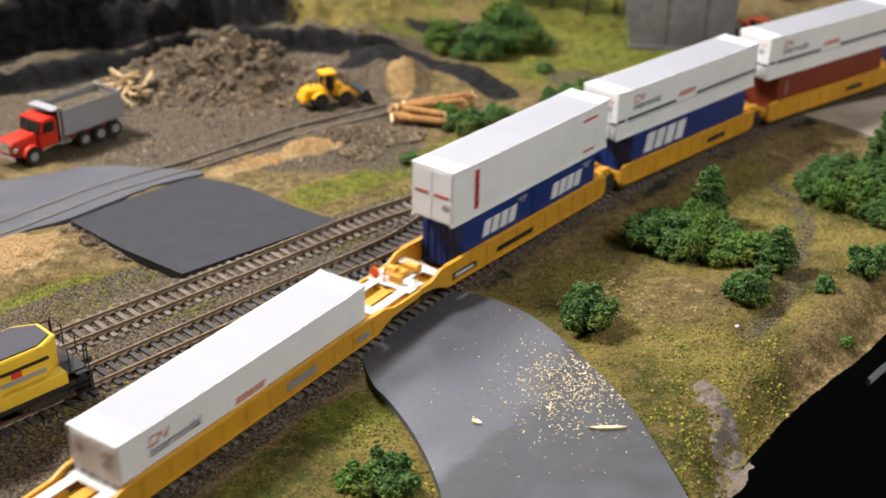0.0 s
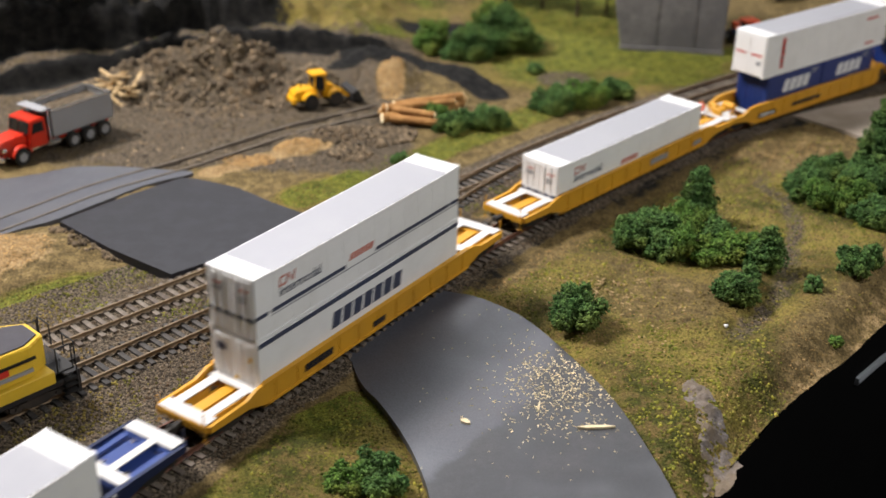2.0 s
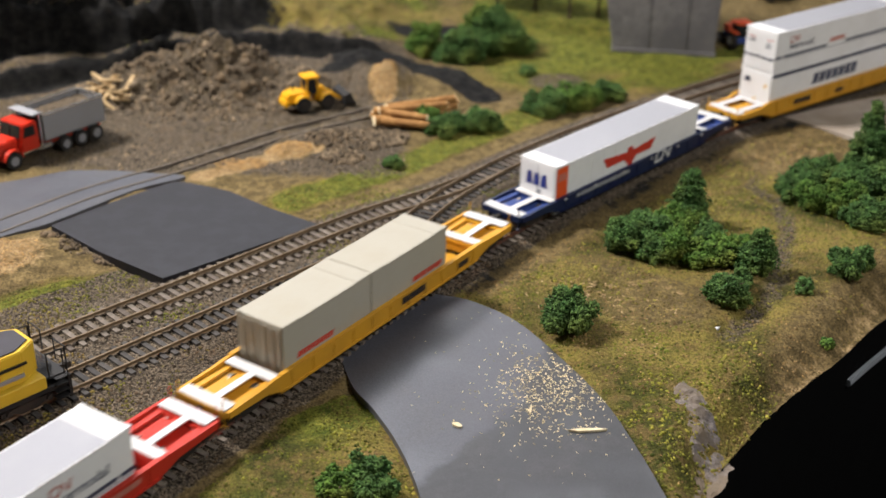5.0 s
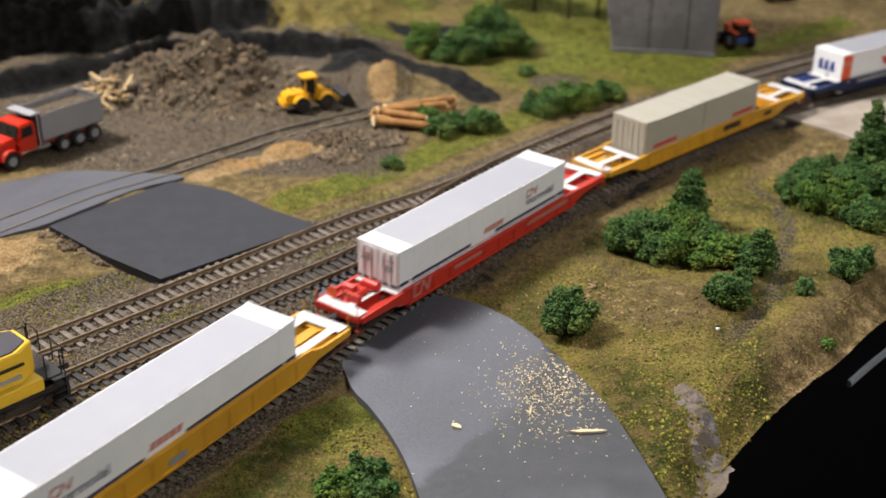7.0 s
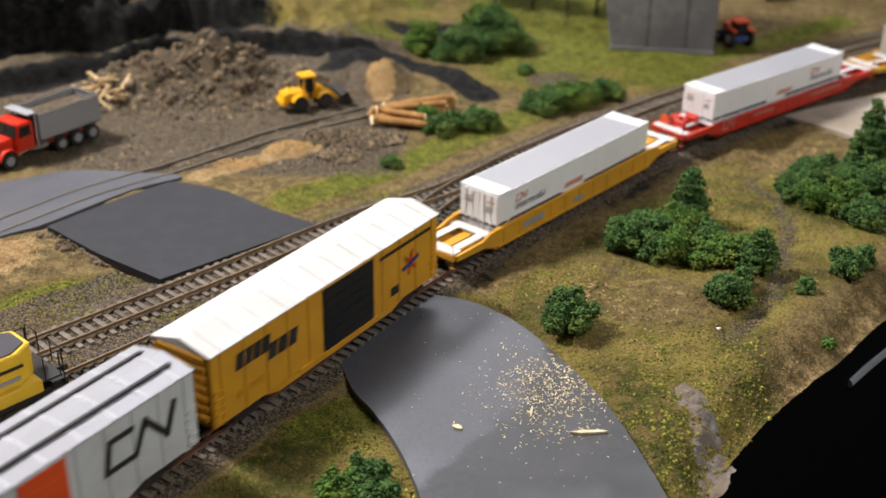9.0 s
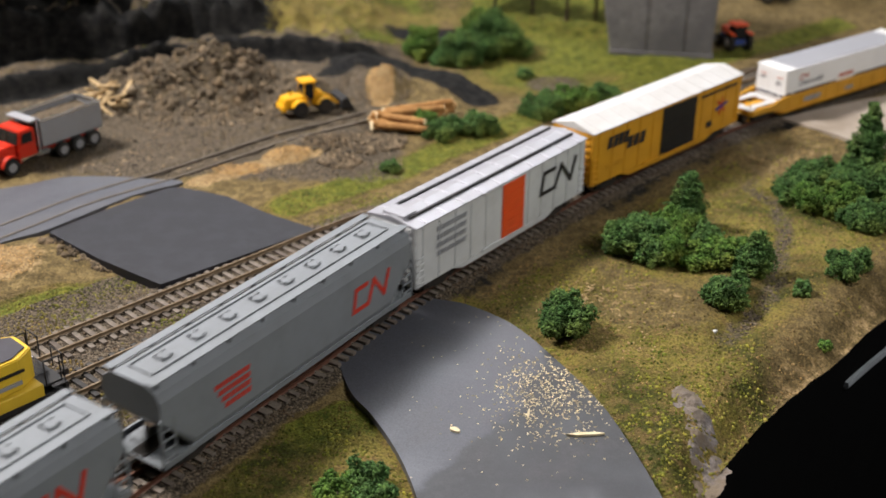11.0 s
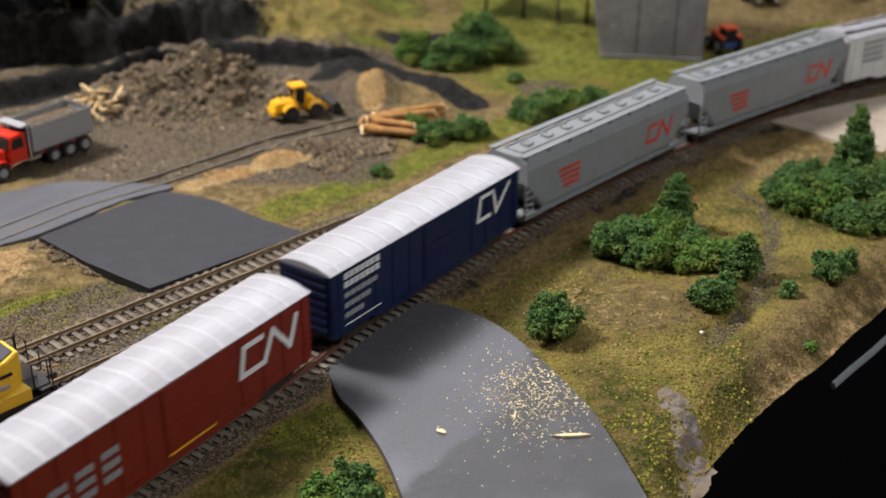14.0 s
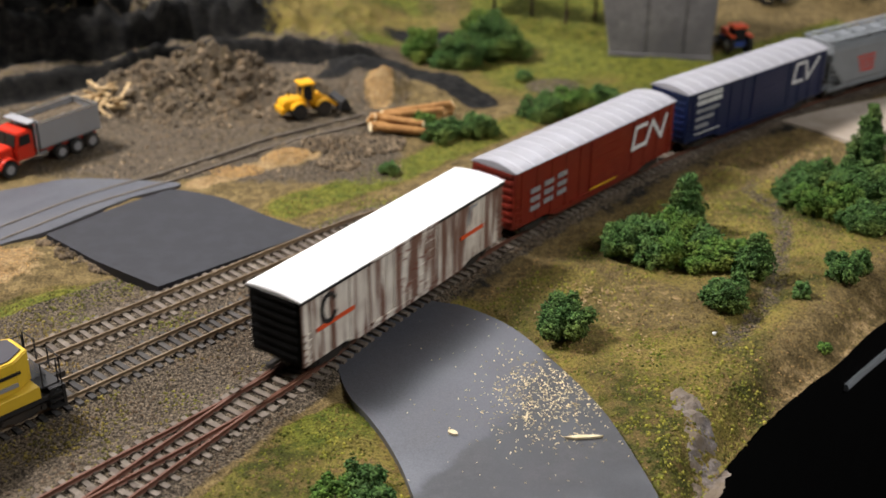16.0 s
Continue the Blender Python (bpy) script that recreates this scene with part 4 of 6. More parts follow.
def well_car(label, s0, mat, deck=None, front=True, rear=True, half=0.131, well=0.087, gear=False, category="well car", rim=0.0158, ring=True):
    """A double-stack well car: side sills, floor, end platforms with walkways, trucks, couplers and rails."""
    deck = deck or mat
    c = thing("well_car", label, category, "well cars")
    wl, wr = well if rear else 0.078, well if front else 0.078
    e0, e1 = (-half + 0.006 if rear else -wl - 0.004), (half - 0.006 if front else wr + 0.004)
    for s in (-1, 1):
        prof = [(-wl, 0.0042), (wr, 0.0042)]
        prof += [(well + 0.012, 0.0080), (e1, 0.0088), (e1, 0.0122), (well + 0.014, 0.0128), (well + 0.006, rim)] if front else [(e1, 0.0060), (e1, rim)]
        prof += [(-well - 0.006, rim), (-well - 0.014, 0.0128), (e0, 0.0122), (e0, 0.0088), (-well - 0.012, 0.0080)] if rear else [(e0, rim), (e0, 0.0060)]
        bm = bmesh.new()
        prism(bm, prof, "y", s * 0.0154, s * 0.0172)
        box(bm, -wl - 0.002, wr + 0.002, min(s * 0.0150, s * 0.0177), max(s * 0.0150, s * 0.0177), rim - 0.0008, rim + 0.0006)
        box(bm, -wl, wr, min(s * 0.0172, s * 0.0178), max(s * 0.0172, s * 0.0178), 0.0040, 0.0053)
        sill = part("side_sill", bm, mat, c)
        for i in range(11):
            x = -wl + 0.006 + i * (wl + wr - 0.012) / 10
            bm = one_box(x - 0.0005, x + 0.0005, min(s * 0.0171, s * 0.0177), max(s * 0.0171, s * 0.0177), 0.0053, rim - 0.0008)
            part("stiffener", bm, mat, sill)
    bm = one_box(-wl, wr, -0.0154, 0.0154, 0.0016, 0.0024)
    part("well_floor", bm, mat, c)
    for s, there in ((-1, rear), (1, front)):
        a = s * ((wr if s > 0 else wl) + 0.001)
        part("bulkhead", one_box(min(a, a + s * 0.002), max(a, a + s * 0.002), -0.0154, 0.0154, 0.0042, 0.0126), mat, c)
        if not there:
            bm = one_box(min(a, a + s * 0.0132), max(a, a + s * 0.0132), -0.0075, 0.0075, 0.0105, 0.0122)
            for y in (-0.007, 0.003):
                box(bm, min(a + s * 0.003, a + s * 0.010), max(a + s * 0.003, a + s * 0.010), y, y + 0.004, 0.0122, 0.0150, 0.0004)
            part("joint_platform", bm, mat, c)
            continue
        x = lambda d: s * (well + d)
        e = half - 0.006 - well
        bm = bmesh.new()
        for d0, d1, y0, y1 in ((0.0005, e, -0.0154, -0.0112), (0.0005, e, 0.0112, 0.0154), (0.0005, 0.007, -0.0112, 0.0112), (e - 0.008, e, -0.0112, 0.0112), (0.007, e - 0.008, -0.0030, 0.0030)):
            box(bm, *sorted((x(d0), x(d1))), y0, y1, 0.0096, 0.0110)
        part("end_platform", bm, deck, c)
        part("inner_pan", one_box(*sorted((x(0.005), x(e - 0.006))), -0.0115, 0.0115, 0.0086, 0.0092), deck, c)
        bm = bmesh.new()
        bars = [(e - 0.0065, e + 0.001, -0.0150, 0.0150), (0.001, 0.0075, -0.0150, 0.0150)]
        bars += [(0.0075, e - 0.0065, -0.0125, -0.0070), (0.0075, e - 0.0065, 0.0070, 0.0125)] if ring else [(0.0075, e - 0.0065, -0.0055, -0.0010)]
        for d0, d1, y0, y1 in bars:
            box(bm, *sorted((x(d0), x(d1))), y0, y1, 0.0124, 0.0131, 0.0002)
        part("walkway", bm, M_TREAD, c, "white painted end walkway")
        part("end_beam", one_box(*sorted((x(e), x(e + 0.0018))), -0.0156, 0.0156, 0.0088, 0.0124), mat, c)
        xx = x(e + 0.0012)
        for y in (-0.0145, 0.0145):
            part("grab_post", rod(bmesh.new(), (xx, y, 0.0110), (xx, y, 0.0190), 0.00035, 6), mat, c)
            bm = rod(bmesh.new(), (xx, y, 0.0040), (xx, y, 0.0090), 0.0003, 6)
            part("stirrup", rod(bm, (xx, y - 0.002, 0.0040), (xx, y + 0.002, 0.0040), 0.0003, 6), mat, c)
        coupler(c, x(e + 0.001), s)
        truck(c, x(0.5 * e + 0.002))
        if gear and s < 0:
            g = one_box(x(0.020) - 0.005, x(0.020) + 0.005, -0.002, 0.008, 0.0124, 0.0160, 0.0008)
            rod(g, (x(0.012), -0.006, 0.0165), (x(0.012), 0.004, 0.0165), 0.0028, 12)
            rod(g, (x(0.022), 0.002, 0.0165), (x(0.022), 0.0098, 0.0165), 0.0024, 12)
            box(g, x(0.028) - 0.0015, x(0.028) + 0.0015, -0.007, 0.002, 0.0124, 0.0180, 0.0005)
            rod(g, (x(0.030), 0.004, 0.013), (x(0.030), 0.004, 0.0205), 0.0006, 8)
            part("brake_gear", g, mat, c, "chunky brake gear on the end platform")
            w = bmesh.new()
            rod(w, (x(0.0325), 0.009, 0.0175), (x(0.0335), 0.009, 0.0175), 0.0034, 14)
            part("brake_wheel", w, M_MARKORANGE, c, "orange red brake wheel")
    if not front:
        truck(c, 0.0925)
    RIDERS.append((c, s0, 0.092 if not (front and rear) else 0.106, Matrix()))
    return c


def car_marks(c, n0, mat, well=0.087):
    """Small reporting marks on the right side sill."""
    part("lettering", word_bars(n0, n0 + 0.022, 0.0085, 0.0125, 7, -0.0178, 0.1), mat, c, "small marks shown as bars")
    part("lettering", word_bars(n0 + 0.055, n0 + 0.066, 0.0075, 0.0108, 4, -0.0178, 0.1), mat, c, "small marks shown as bars")


def load(c, s0, b, dx, z):
    RIDERS.append((c, s0, b, pose(dx, 0, z)))
    return c


SHIP, DOM, SEAT = 0.140, 0.168, 0.0040
LB = "white smooth-sided intermodal container with grey marks"

# articulated stack units at the front
TOPL, TOPX = {"rear": 0.162, "second": DOM, "third": DOM, "head": DOM}, {"rear": 0.0015, "second": -0.005, "third": -0.003, "head": 0.0}
for s0, name in ((0.951, "head"), (0.766, "third"), (0.581, "second"), (0.396, "rear")):
    rear = name == "rear"
    c = well_car("yellow articulated double-stack well car unit", s0, M_YELLOW, None, False, rear, 0.117, 0.086, rear, rim=0.0174, ring=False)
    if rear:
        part("plate", plate(-0.082, -0.060, 0.0072, 0.0112, -0.0178), M_MARKBLACK, c, "black number panel")
        part("lettering", word_bars(-0.080, -0.063, 0.0083, 0.0102, 6, -0.0180), M_MARKWHITE, c)
        part("lettering", word_bars(-0.040, -0.002, 0.0085, 0.0118, 11, -0.0178), M_MARKBLACK, c)
    else:
        part("lettering", word_bars(0.020, 0.042, 0.0085, 0.0122, 7, -0.0178), M_MARKBLACK, c)
    low = M_RUSTRED if name == "third" else M_CAST
    if rear:
        for dx in (-0.0355, 0.0355):
            k = container("blue twenty foot container in the well", 0.0698, 0.0333, low, low)
            part("lettering", word_bars(-0.016, 0.018, 0.0175, 0.0275, 4, -0.01495, 0.25), M_MARKWHITE, k, "white word shown as bars")
            part("emblem", stroke(bmesh.new(), [(0.020, 0.030), (0.024, 0.027), (0.028, 0.030), (0.020, 0.030)], 0.0008, -0.01495), M_MARKGREY, k)
            load(k, s0, 0.092, dx, SEAT)
    else:
        k = container("rust red forty foot container in the well" if name == "third" else "blue forty foot container in the well", SHIP, 0.0333, low, low)
        if name != "third":
            part("lettering", word_bars(-0.056, -0.008, 0.0165, 0.0300, 4, -0.01495, 0.25), M_MARKWHITE, k, "white word shown as bars")
        else:
            part("mark", plate(-0.060, -0.059, 0.017, 0.028, -0.01495), M_MARKGREY, k)
        load(k, s0, 0.092, 0.0, SEAT)
    k = container("white container with red marks on top of a stack" if rear else LB, TOPL[name], 0.0333, M_WHITE, M_ROOF, rods=not rear)
    if rear:
        h, y = TOPL[name] / 2, -0.01495
        side_lines(k, TOPL[name], 0.0333)
        part("mark", plate(-h + 0.0195, -h + 0.0235, 0.0050, 0.0290, y), M_MARKRED, k, "red upright panel")
        bm = bmesh.new()
        for z in (0.0075, 0.0125, 0.0175, 0.0225):
            box(bm, -h + 0.0205, -h + 0.0225, y - 0.0004, y - 0.0002, z, z + 0.0022)
        part("lettering", bm, M_MARKBLACK, k)
        part("mark", plate(h - 0.030, h - 0.014, 0.0250, 0.0266, y), M_MARKRED, k, "red dash")
        part("mark", plate(h - 0.028, h - 0.016, 0.0040, 0.0055, y), M_MARKRED, k, "red dash")
        for r in ((-0.012, -0.0015, 0.0165, 0.0178), (0.003, 0.0125, 0.0165, 0.0178)):
            part("end_mark", bars_end(-h - 0.0004, [r]), M_MARKRED, k, "red dash on the end")
        part("end_marks", bars_end(-h - 0.0004, [(-0.0115, -0.0075, 0.0095, 0.0128)]), M_MARKGREY, k)
    else:
        intermodal_marks(k, DOM, 0.0333)
    load(k, s0, 0.092, TOPX[name], SEAT + 0.0337)

# single well cars
D_S, E_S, F_S, G_S, H_S, I_S = 0.158, -0.119, -0.385, -0.650, -0.908, -1.172
YC = "yellow double-stack well car with white end walkways"
c = well_car(YC, D_S, M_YELLOW)
car_marks(c, 0.012, M_MARKGREY)
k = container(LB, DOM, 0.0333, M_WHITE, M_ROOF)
intermodal_marks(k, DOM, 0.0333)
load(k, D_S, 0.106, -0.006, 0.0026)

c = well_car(YC, E_S, M_YELLOW)
car_marks(c, -0.060, M_MARKBLACK)
k = container("white container with a dark blue word and stripe", DOM, 0.0333, M_WHITE, M_WHITE)
part("lettering", word_bars(-0.030, 0.030, 0.0160, 0.0250, 7, -0.01495, 0.2), M_MARKNAVY, k, "dark blue word shown as bars")
part("stripe", plate(-0.0835, 0.0835, 0.0305, 0.0330, -0.0152), M_MARKNAVY, k, "dark stripe under the roof edge")
part("end_marks", bars_end(-DOM / 2 - 0.0004, [(0.0045, 0.0115, 0.0235, 0.0275)]), M_MARKNAVY, k, "dark blue panel on the end")
part("end_marks", bars_end(-DOM / 2 - 0.0004, [(-0.002, 0.0005, 0.010, 0.0118), (-0.011, -0.0085, 0.022, 0.0245)]), M_MARKYEL, k)
load(k, E_S, 0.106, -0.0055, SEAT)
k = container(LB, DOM, 0.0333, M_WHITE, M_ROOF)
intermodal_marks(k, DOM, 0.0333)
load(k, E_S, 0.106, -0.0055, SEAT + 0.0337)

c = well_car("navy blue double-stack well car with white walkways", F_S, M_BLUE, M_DECKBLUE, rim=0.0128, ring=False)
part("emblem", emblem_bands(0.022, 0.0078, 0.018, 0.0075, -0.0178), M_MARKWHITE, c, "white winding emblem")
part("lettering", word_bars(-0.070, -0.010, 0.0095, 0.0122, 14, -0.0178), M_MARKGREY, c, "small pale marks shown as bars")
for x in (-0.082, -0.05, -0.017, 0.017, 0.05, 0.082):
    bm = rod(bmesh.new(), (x, -0.0170, 0.0122), (x, -0.0184, 0.0122), 0.0009, 8)
    part("latch", bm, M_TREAD, c)
k = container("white container with red and blue marks", DOM, 0.0333, M_WHITE, M_ROOF, rods=False)
h, y = DOM / 2, -0.01495
side_lines(k, DOM, 0.0333)
part("mark", plate(-h + 0.0004, -h + 0.0120, 0.0085, 0.0325, y), M_MARKORANGE, k, "red upright panel at the corner")
part("lettering", word_bars(-h + 0.002, -h + 0.0105, 0.0225, 0.0275, 2, y - 0.0002), M_MARKPINK, k)
bm = bmesh.new()
prism(bm, [(-0.033, 0.0240), (-0.028, 0.0165), (-0.008, 0.0165), (-0.004, 0.0125), (-0.002, 0.0100), (0.002, 0.0100), (0.002, 0.0125), (0.006, 0.0165), (0.024, 0.0165), (0.029, 0.0240), (0.002, 0.0215), (0.001, 0.0250), (-0.004, 0.0250), (-0.005, 0.0215)], "y", y, y - 0.0002)
part("emblem", bm, M_MARKRED, k, "red spread-winged emblem")
bm = bmesh.new()
for y0 in (0.0045, -0.0015, -0.0075):
    prism(bm, [(y0, 0.0165), (y0 + 0.0048, 0.0165), (y0 + 0.0040, 0.0252), (y0 + 0.0008, 0.0252)], "x", -h - 0.0004, -h - 0.0006)
part("end_lettering", bm, M_MARKBLUE, k, "blue letters shown as bars")
part("end_marks", bars_end(-h - 0.0004, [(-0.003, 0.0005, 0.0115, 0.0145)]), M_MARKGREY, k)
load(k, F_S, 0.106, -0.0055, 0.0022)

c = well_car(YC, G_S, M_YELLOW, rim=0.0136, ring=False)
car_marks(c, 0.010, M_MARKBLACK)
for dx in (-0.0492, 0.0212):
    k = container("beige twenty foot container with a small red mark", 0.0698, 0.0333, M_BEIGE, M_BEIGE)
    part("lettering", word_bars(-0.025 if dx < 0 else 0.002, 0.003 if dx < 0 else 0.030, 0.0118, 0.0148, 8, -0.01495, 0.4), M_MARKRED, k, "red word shown as bars")
    load(k, G_S, 0.106, dx, SEAT)

c = well_car("red double-stack well car with white walkways", H_S, M_RED, None, True, True, 0.131, 0.087, True, rim=0.0132, ring=False)
part("emblem", emblem_bands(-0.083, 0.0075, 0.014, 0.0070, -0.0178), M_MARKPINK, c, "pale winding emblem")
part("lettering", word_bars(-0.045, -0.018, 0.0095, 0.0118, 10, -0.0178), M_MARKPINK, c)
part("lettering", word_bars(0.030, 0.076, 0.0095, 0.0122, 14, -0.0178), M_MARKPINK, c)
k = container(LB, DOM, 0.0333, M_WHITE, M_ROOF)
intermodal_marks(k, DOM, 0.0333, near=False)
load(k, H_S, 0.106, -0.008, SEAT)

c = well_car(YC, I_S, M_YELLOW)
car_marks(c, -0.062, M_MARKGREY)
k = container(LB, DOM, 0.0333, M_WHITE, M_ROOF)
intermodal_marks(k, DOM, 0.0333)
load(k, I_S, 0.106, 0.0, SEAT)


def boxcar(label, s0, L, mat, roofmat, endmat=None, top=0.0483, arch=0.0036, door=(-0.016, 0.016), doormat=None, ribs=14, walk_edges=False, gable=False):
    """A boxcar: body, ribbed roof, side posts, sliding door, ladders, ribbed ends, sill, trucks and couplers."""
    c = thing("boxcar", label, "boxcar", "boxcars")
    h, w = L / 2, 0.0174
    part("body", one_box(-h, h, -w, w, 0.0100, top, 0.0003), mat, c)
    bm = bmesh.new()
    n = 8
    arc = [(-w - 0.0006 + (2 * w + 0.0012) * i / n, top + arch * (1 - (2 * i / n - 1) ** 2)) for i in range(n + 1)]
    if gable:
        arc = [(-w - 0.0006, top), (0.0, top + arch), (w + 0.0006, top)]
    prism(bm, [(-w - 0.0006, top - 0.0006)] + arc + [(w + 0.0006, top - 0.0006)], "x", -h - 0.0008, h + 0.0008)
    roof = part("roof", bm, roofmat, c)
    for i in range(ribs):
        x = -h + L * (i + 0.5) / ribs
        bm = bmesh.new()
        up = [(a, b + 0.00035) for a, b in arc]
        prism(bm, [(-w - 0.0004, top + 0.0001)] + up[0:] + [(w + 0.0004, top + 0.0001)], "x", x - 0.0006, x + 0.0006)
        part("roof_rib", bm, M_RIB if roofmat is M_GALV else roofmat, roof)
    if walk_edges:
        for y in (-0.0085, 0.0085):
            bm = one_box(-h + 0.004, h - 0.004, y - 0.0008, y + 0.0008, top + arch * 0.45, top + arch * 0.55 + 0.0012)
            part("roof_strip", bm, M_MARKBLACK, c, "dark strip along the roof")
        part("roof_hatch", one_box(-h + 0.001, -h + 0.012, -0.008, 0.008, top + arch * 0.6, top + arch + 0.0012, 0.0003), roofmat, c)
    for s in (-1, 1):
        m = doormat or mat
        y0, y1 = sorted((s * w, s * (w + 0.0009)))
        d = part("door", one_box(door[0], door[1], y0, y1, 0.0112, top - 0.0016, 0.0002), m, c, "sliding door")
        bm = bmesh.new()
        for i in range(6):
            z = 0.015 + i * 0.006
            box(bm, door[0] + 0.001, door[1] - 0.001, *sorted((s * (w + 0.0008), s * (w + 0.0012))), z, z + 0.0008)
        part("door_ribs", bm, m, d)
        part("door_track", one_box(door[0] - 0.02, door[1] + 0.004, *sorted((s * w, s * (w + 0.0012))), 0.0100, 0.0110), mat, c)
        part("door_track", one_box(door[0] - 0.02, door[1] + 0.004, *sorted((s * w, s * (w + 0.0011))), top - 0.0014, top - 0.0006), mat, c)
        for i in range(12):
            x = -h + 0.006 + i * (L - 0.012) / 11
            if door[0] - 0.003 < x < door[1] + 0.003:
                continue
            part("side_post", one_box(x - 0.0005, x + 0.0005, *sorted((s * w, s * (w + 0.0005))), 0.0104, top - 0.0008), mat, c)
        bm = bmesh.new()
        prism(bm, [(-h + 0.034, 0.0100), (-h + 0.044, 0.0068), (h - 0.044, 0.0068), (h - 0.034, 0.0100)], "y", s * w, s * (w - 0.0012))
        part("side_sill", bm, mat, c)
        for e in (-1, 1):
            bm = bmesh.new()
            for i in range(5):
                z = 0.0125 + i * 0.0040
                box(bm, *sorted((e * (h - 0.0005), e * (h - 0.0062))), *sorted((s * (w + 0.0005), s * (w + 0.0011))), z, z + 0.0007)
            part("ladder", bm, mat, c)
    for e in (-1, 1):
        bm = one_box(*sorted((e * h, e * (h + 0.0005))), -w + 0.0005, w - 0.0005, 0.0105, top)
        panel = part("end_panel", bm, endmat or mat, c)
        for i in range(7):
            z = 0.0135 + i * 0.0052
            part("end_rib", prism(bmesh.new(), [(-w + 0.003, z), (-w + 0.003, z + 0.0022), (w - 0.003, z + 0.0022), (w - 0.003, z)], "x", e * (h + 0.0003), e * (h + 0.0013)), endmat or mat, panel)
        coupler(c, e * h, e)
        truck(c, e * (h - 0.026))
    part("underframe", one_box(-h + 0.002, h - 0.002, -0.005, 0.005, 0.0065, 0.0100), M_UNDER, c)
    bm = one_box(-0.02, 0.0, -0.012, -0.006, 0.005, 0.0095)
    rod(bm, (0.012, -0.009, 0.0075), (0.026, -0.009, 0.0075), 0.0022, 10)
    part("brake_rigging", bm, M_UNDER, c)
    RIDERS.append((c, s0, h - 0.026, Matrix()))
    return c


YS = -0.0180
c = boxcar("yellow boxcar with a black door and white roof", -1.412, 0.182, M_BOXYEL, M_TREAD, door=(-0.012, 0.030), doormat=M_BLACK, ribs=12, arch=0.0046, gable=True)
part("lettering", word_bars(-0.076, -0.052, 0.0335, 0.0420, 4, YS, 0.2), M_MARKBLACK, c, "black word shown as bars")
part("lettering", word_bars(-0.054, -0.032, 0.0280, 0.0365, 3, YS, 0.2), M_MARKBLACK, c, "black word shown as bars")
part("lettering", word_bars(-0.076, -0.056, 0.0190, 0.0225, 6, YS, 0.0), M_BOXYEL, c)
bm = bmesh.new()
for a in range(3):
    d = Vector((math.cos(a * 1.05 + 0.3), math.sin(a * 1.05 + 0.3))) * 0.0065
    stroke(bm, [(0.064 - d.x, 0.0300 - d.y), (0.064 + d.x, 0.0300 + d.y)], 0.0015, YS)
part("emblem", bm, M_MARKRED, c, "red star-like emblem")
part("emblem", stroke(bmesh.new(), [(0.0575, 0.0285), (0.0705, 0.0315)], 0.0022, YS - 0.0003), M_MARKBLUE, c)
part("lettering", word_bars(0.036, 0.084, 0.0420, 0.0440, 16, YS), M_MARKBLACK, c)
part("mark", plate(0.046, 0.053, 0.0165, 0.0215, YS), M_MARKBLACK, c)

c = boxcar("silver boxcar with an orange band and black emblem", -1.6025, 0.176, M_SILVER, M_GALV, door=(-0.006, 0.017), doormat=M_MARKORANGE, ribs=10, walk_edges=True, arch=0.0030, gable=True)
part("emblem", emblem_bands(0.036, 0.0260, 0.038, 0.0135, YS), M_MARKBLACK, c, "black winding emblem")
for i in range(4):
    part("lettering", word_bars(-0.070, -0.042, 0.0400 - i * 0.0052, 0.0430 - i * 0.0052, 9 - i, YS), M_MARKGREY, c, "grey words shown as bars")


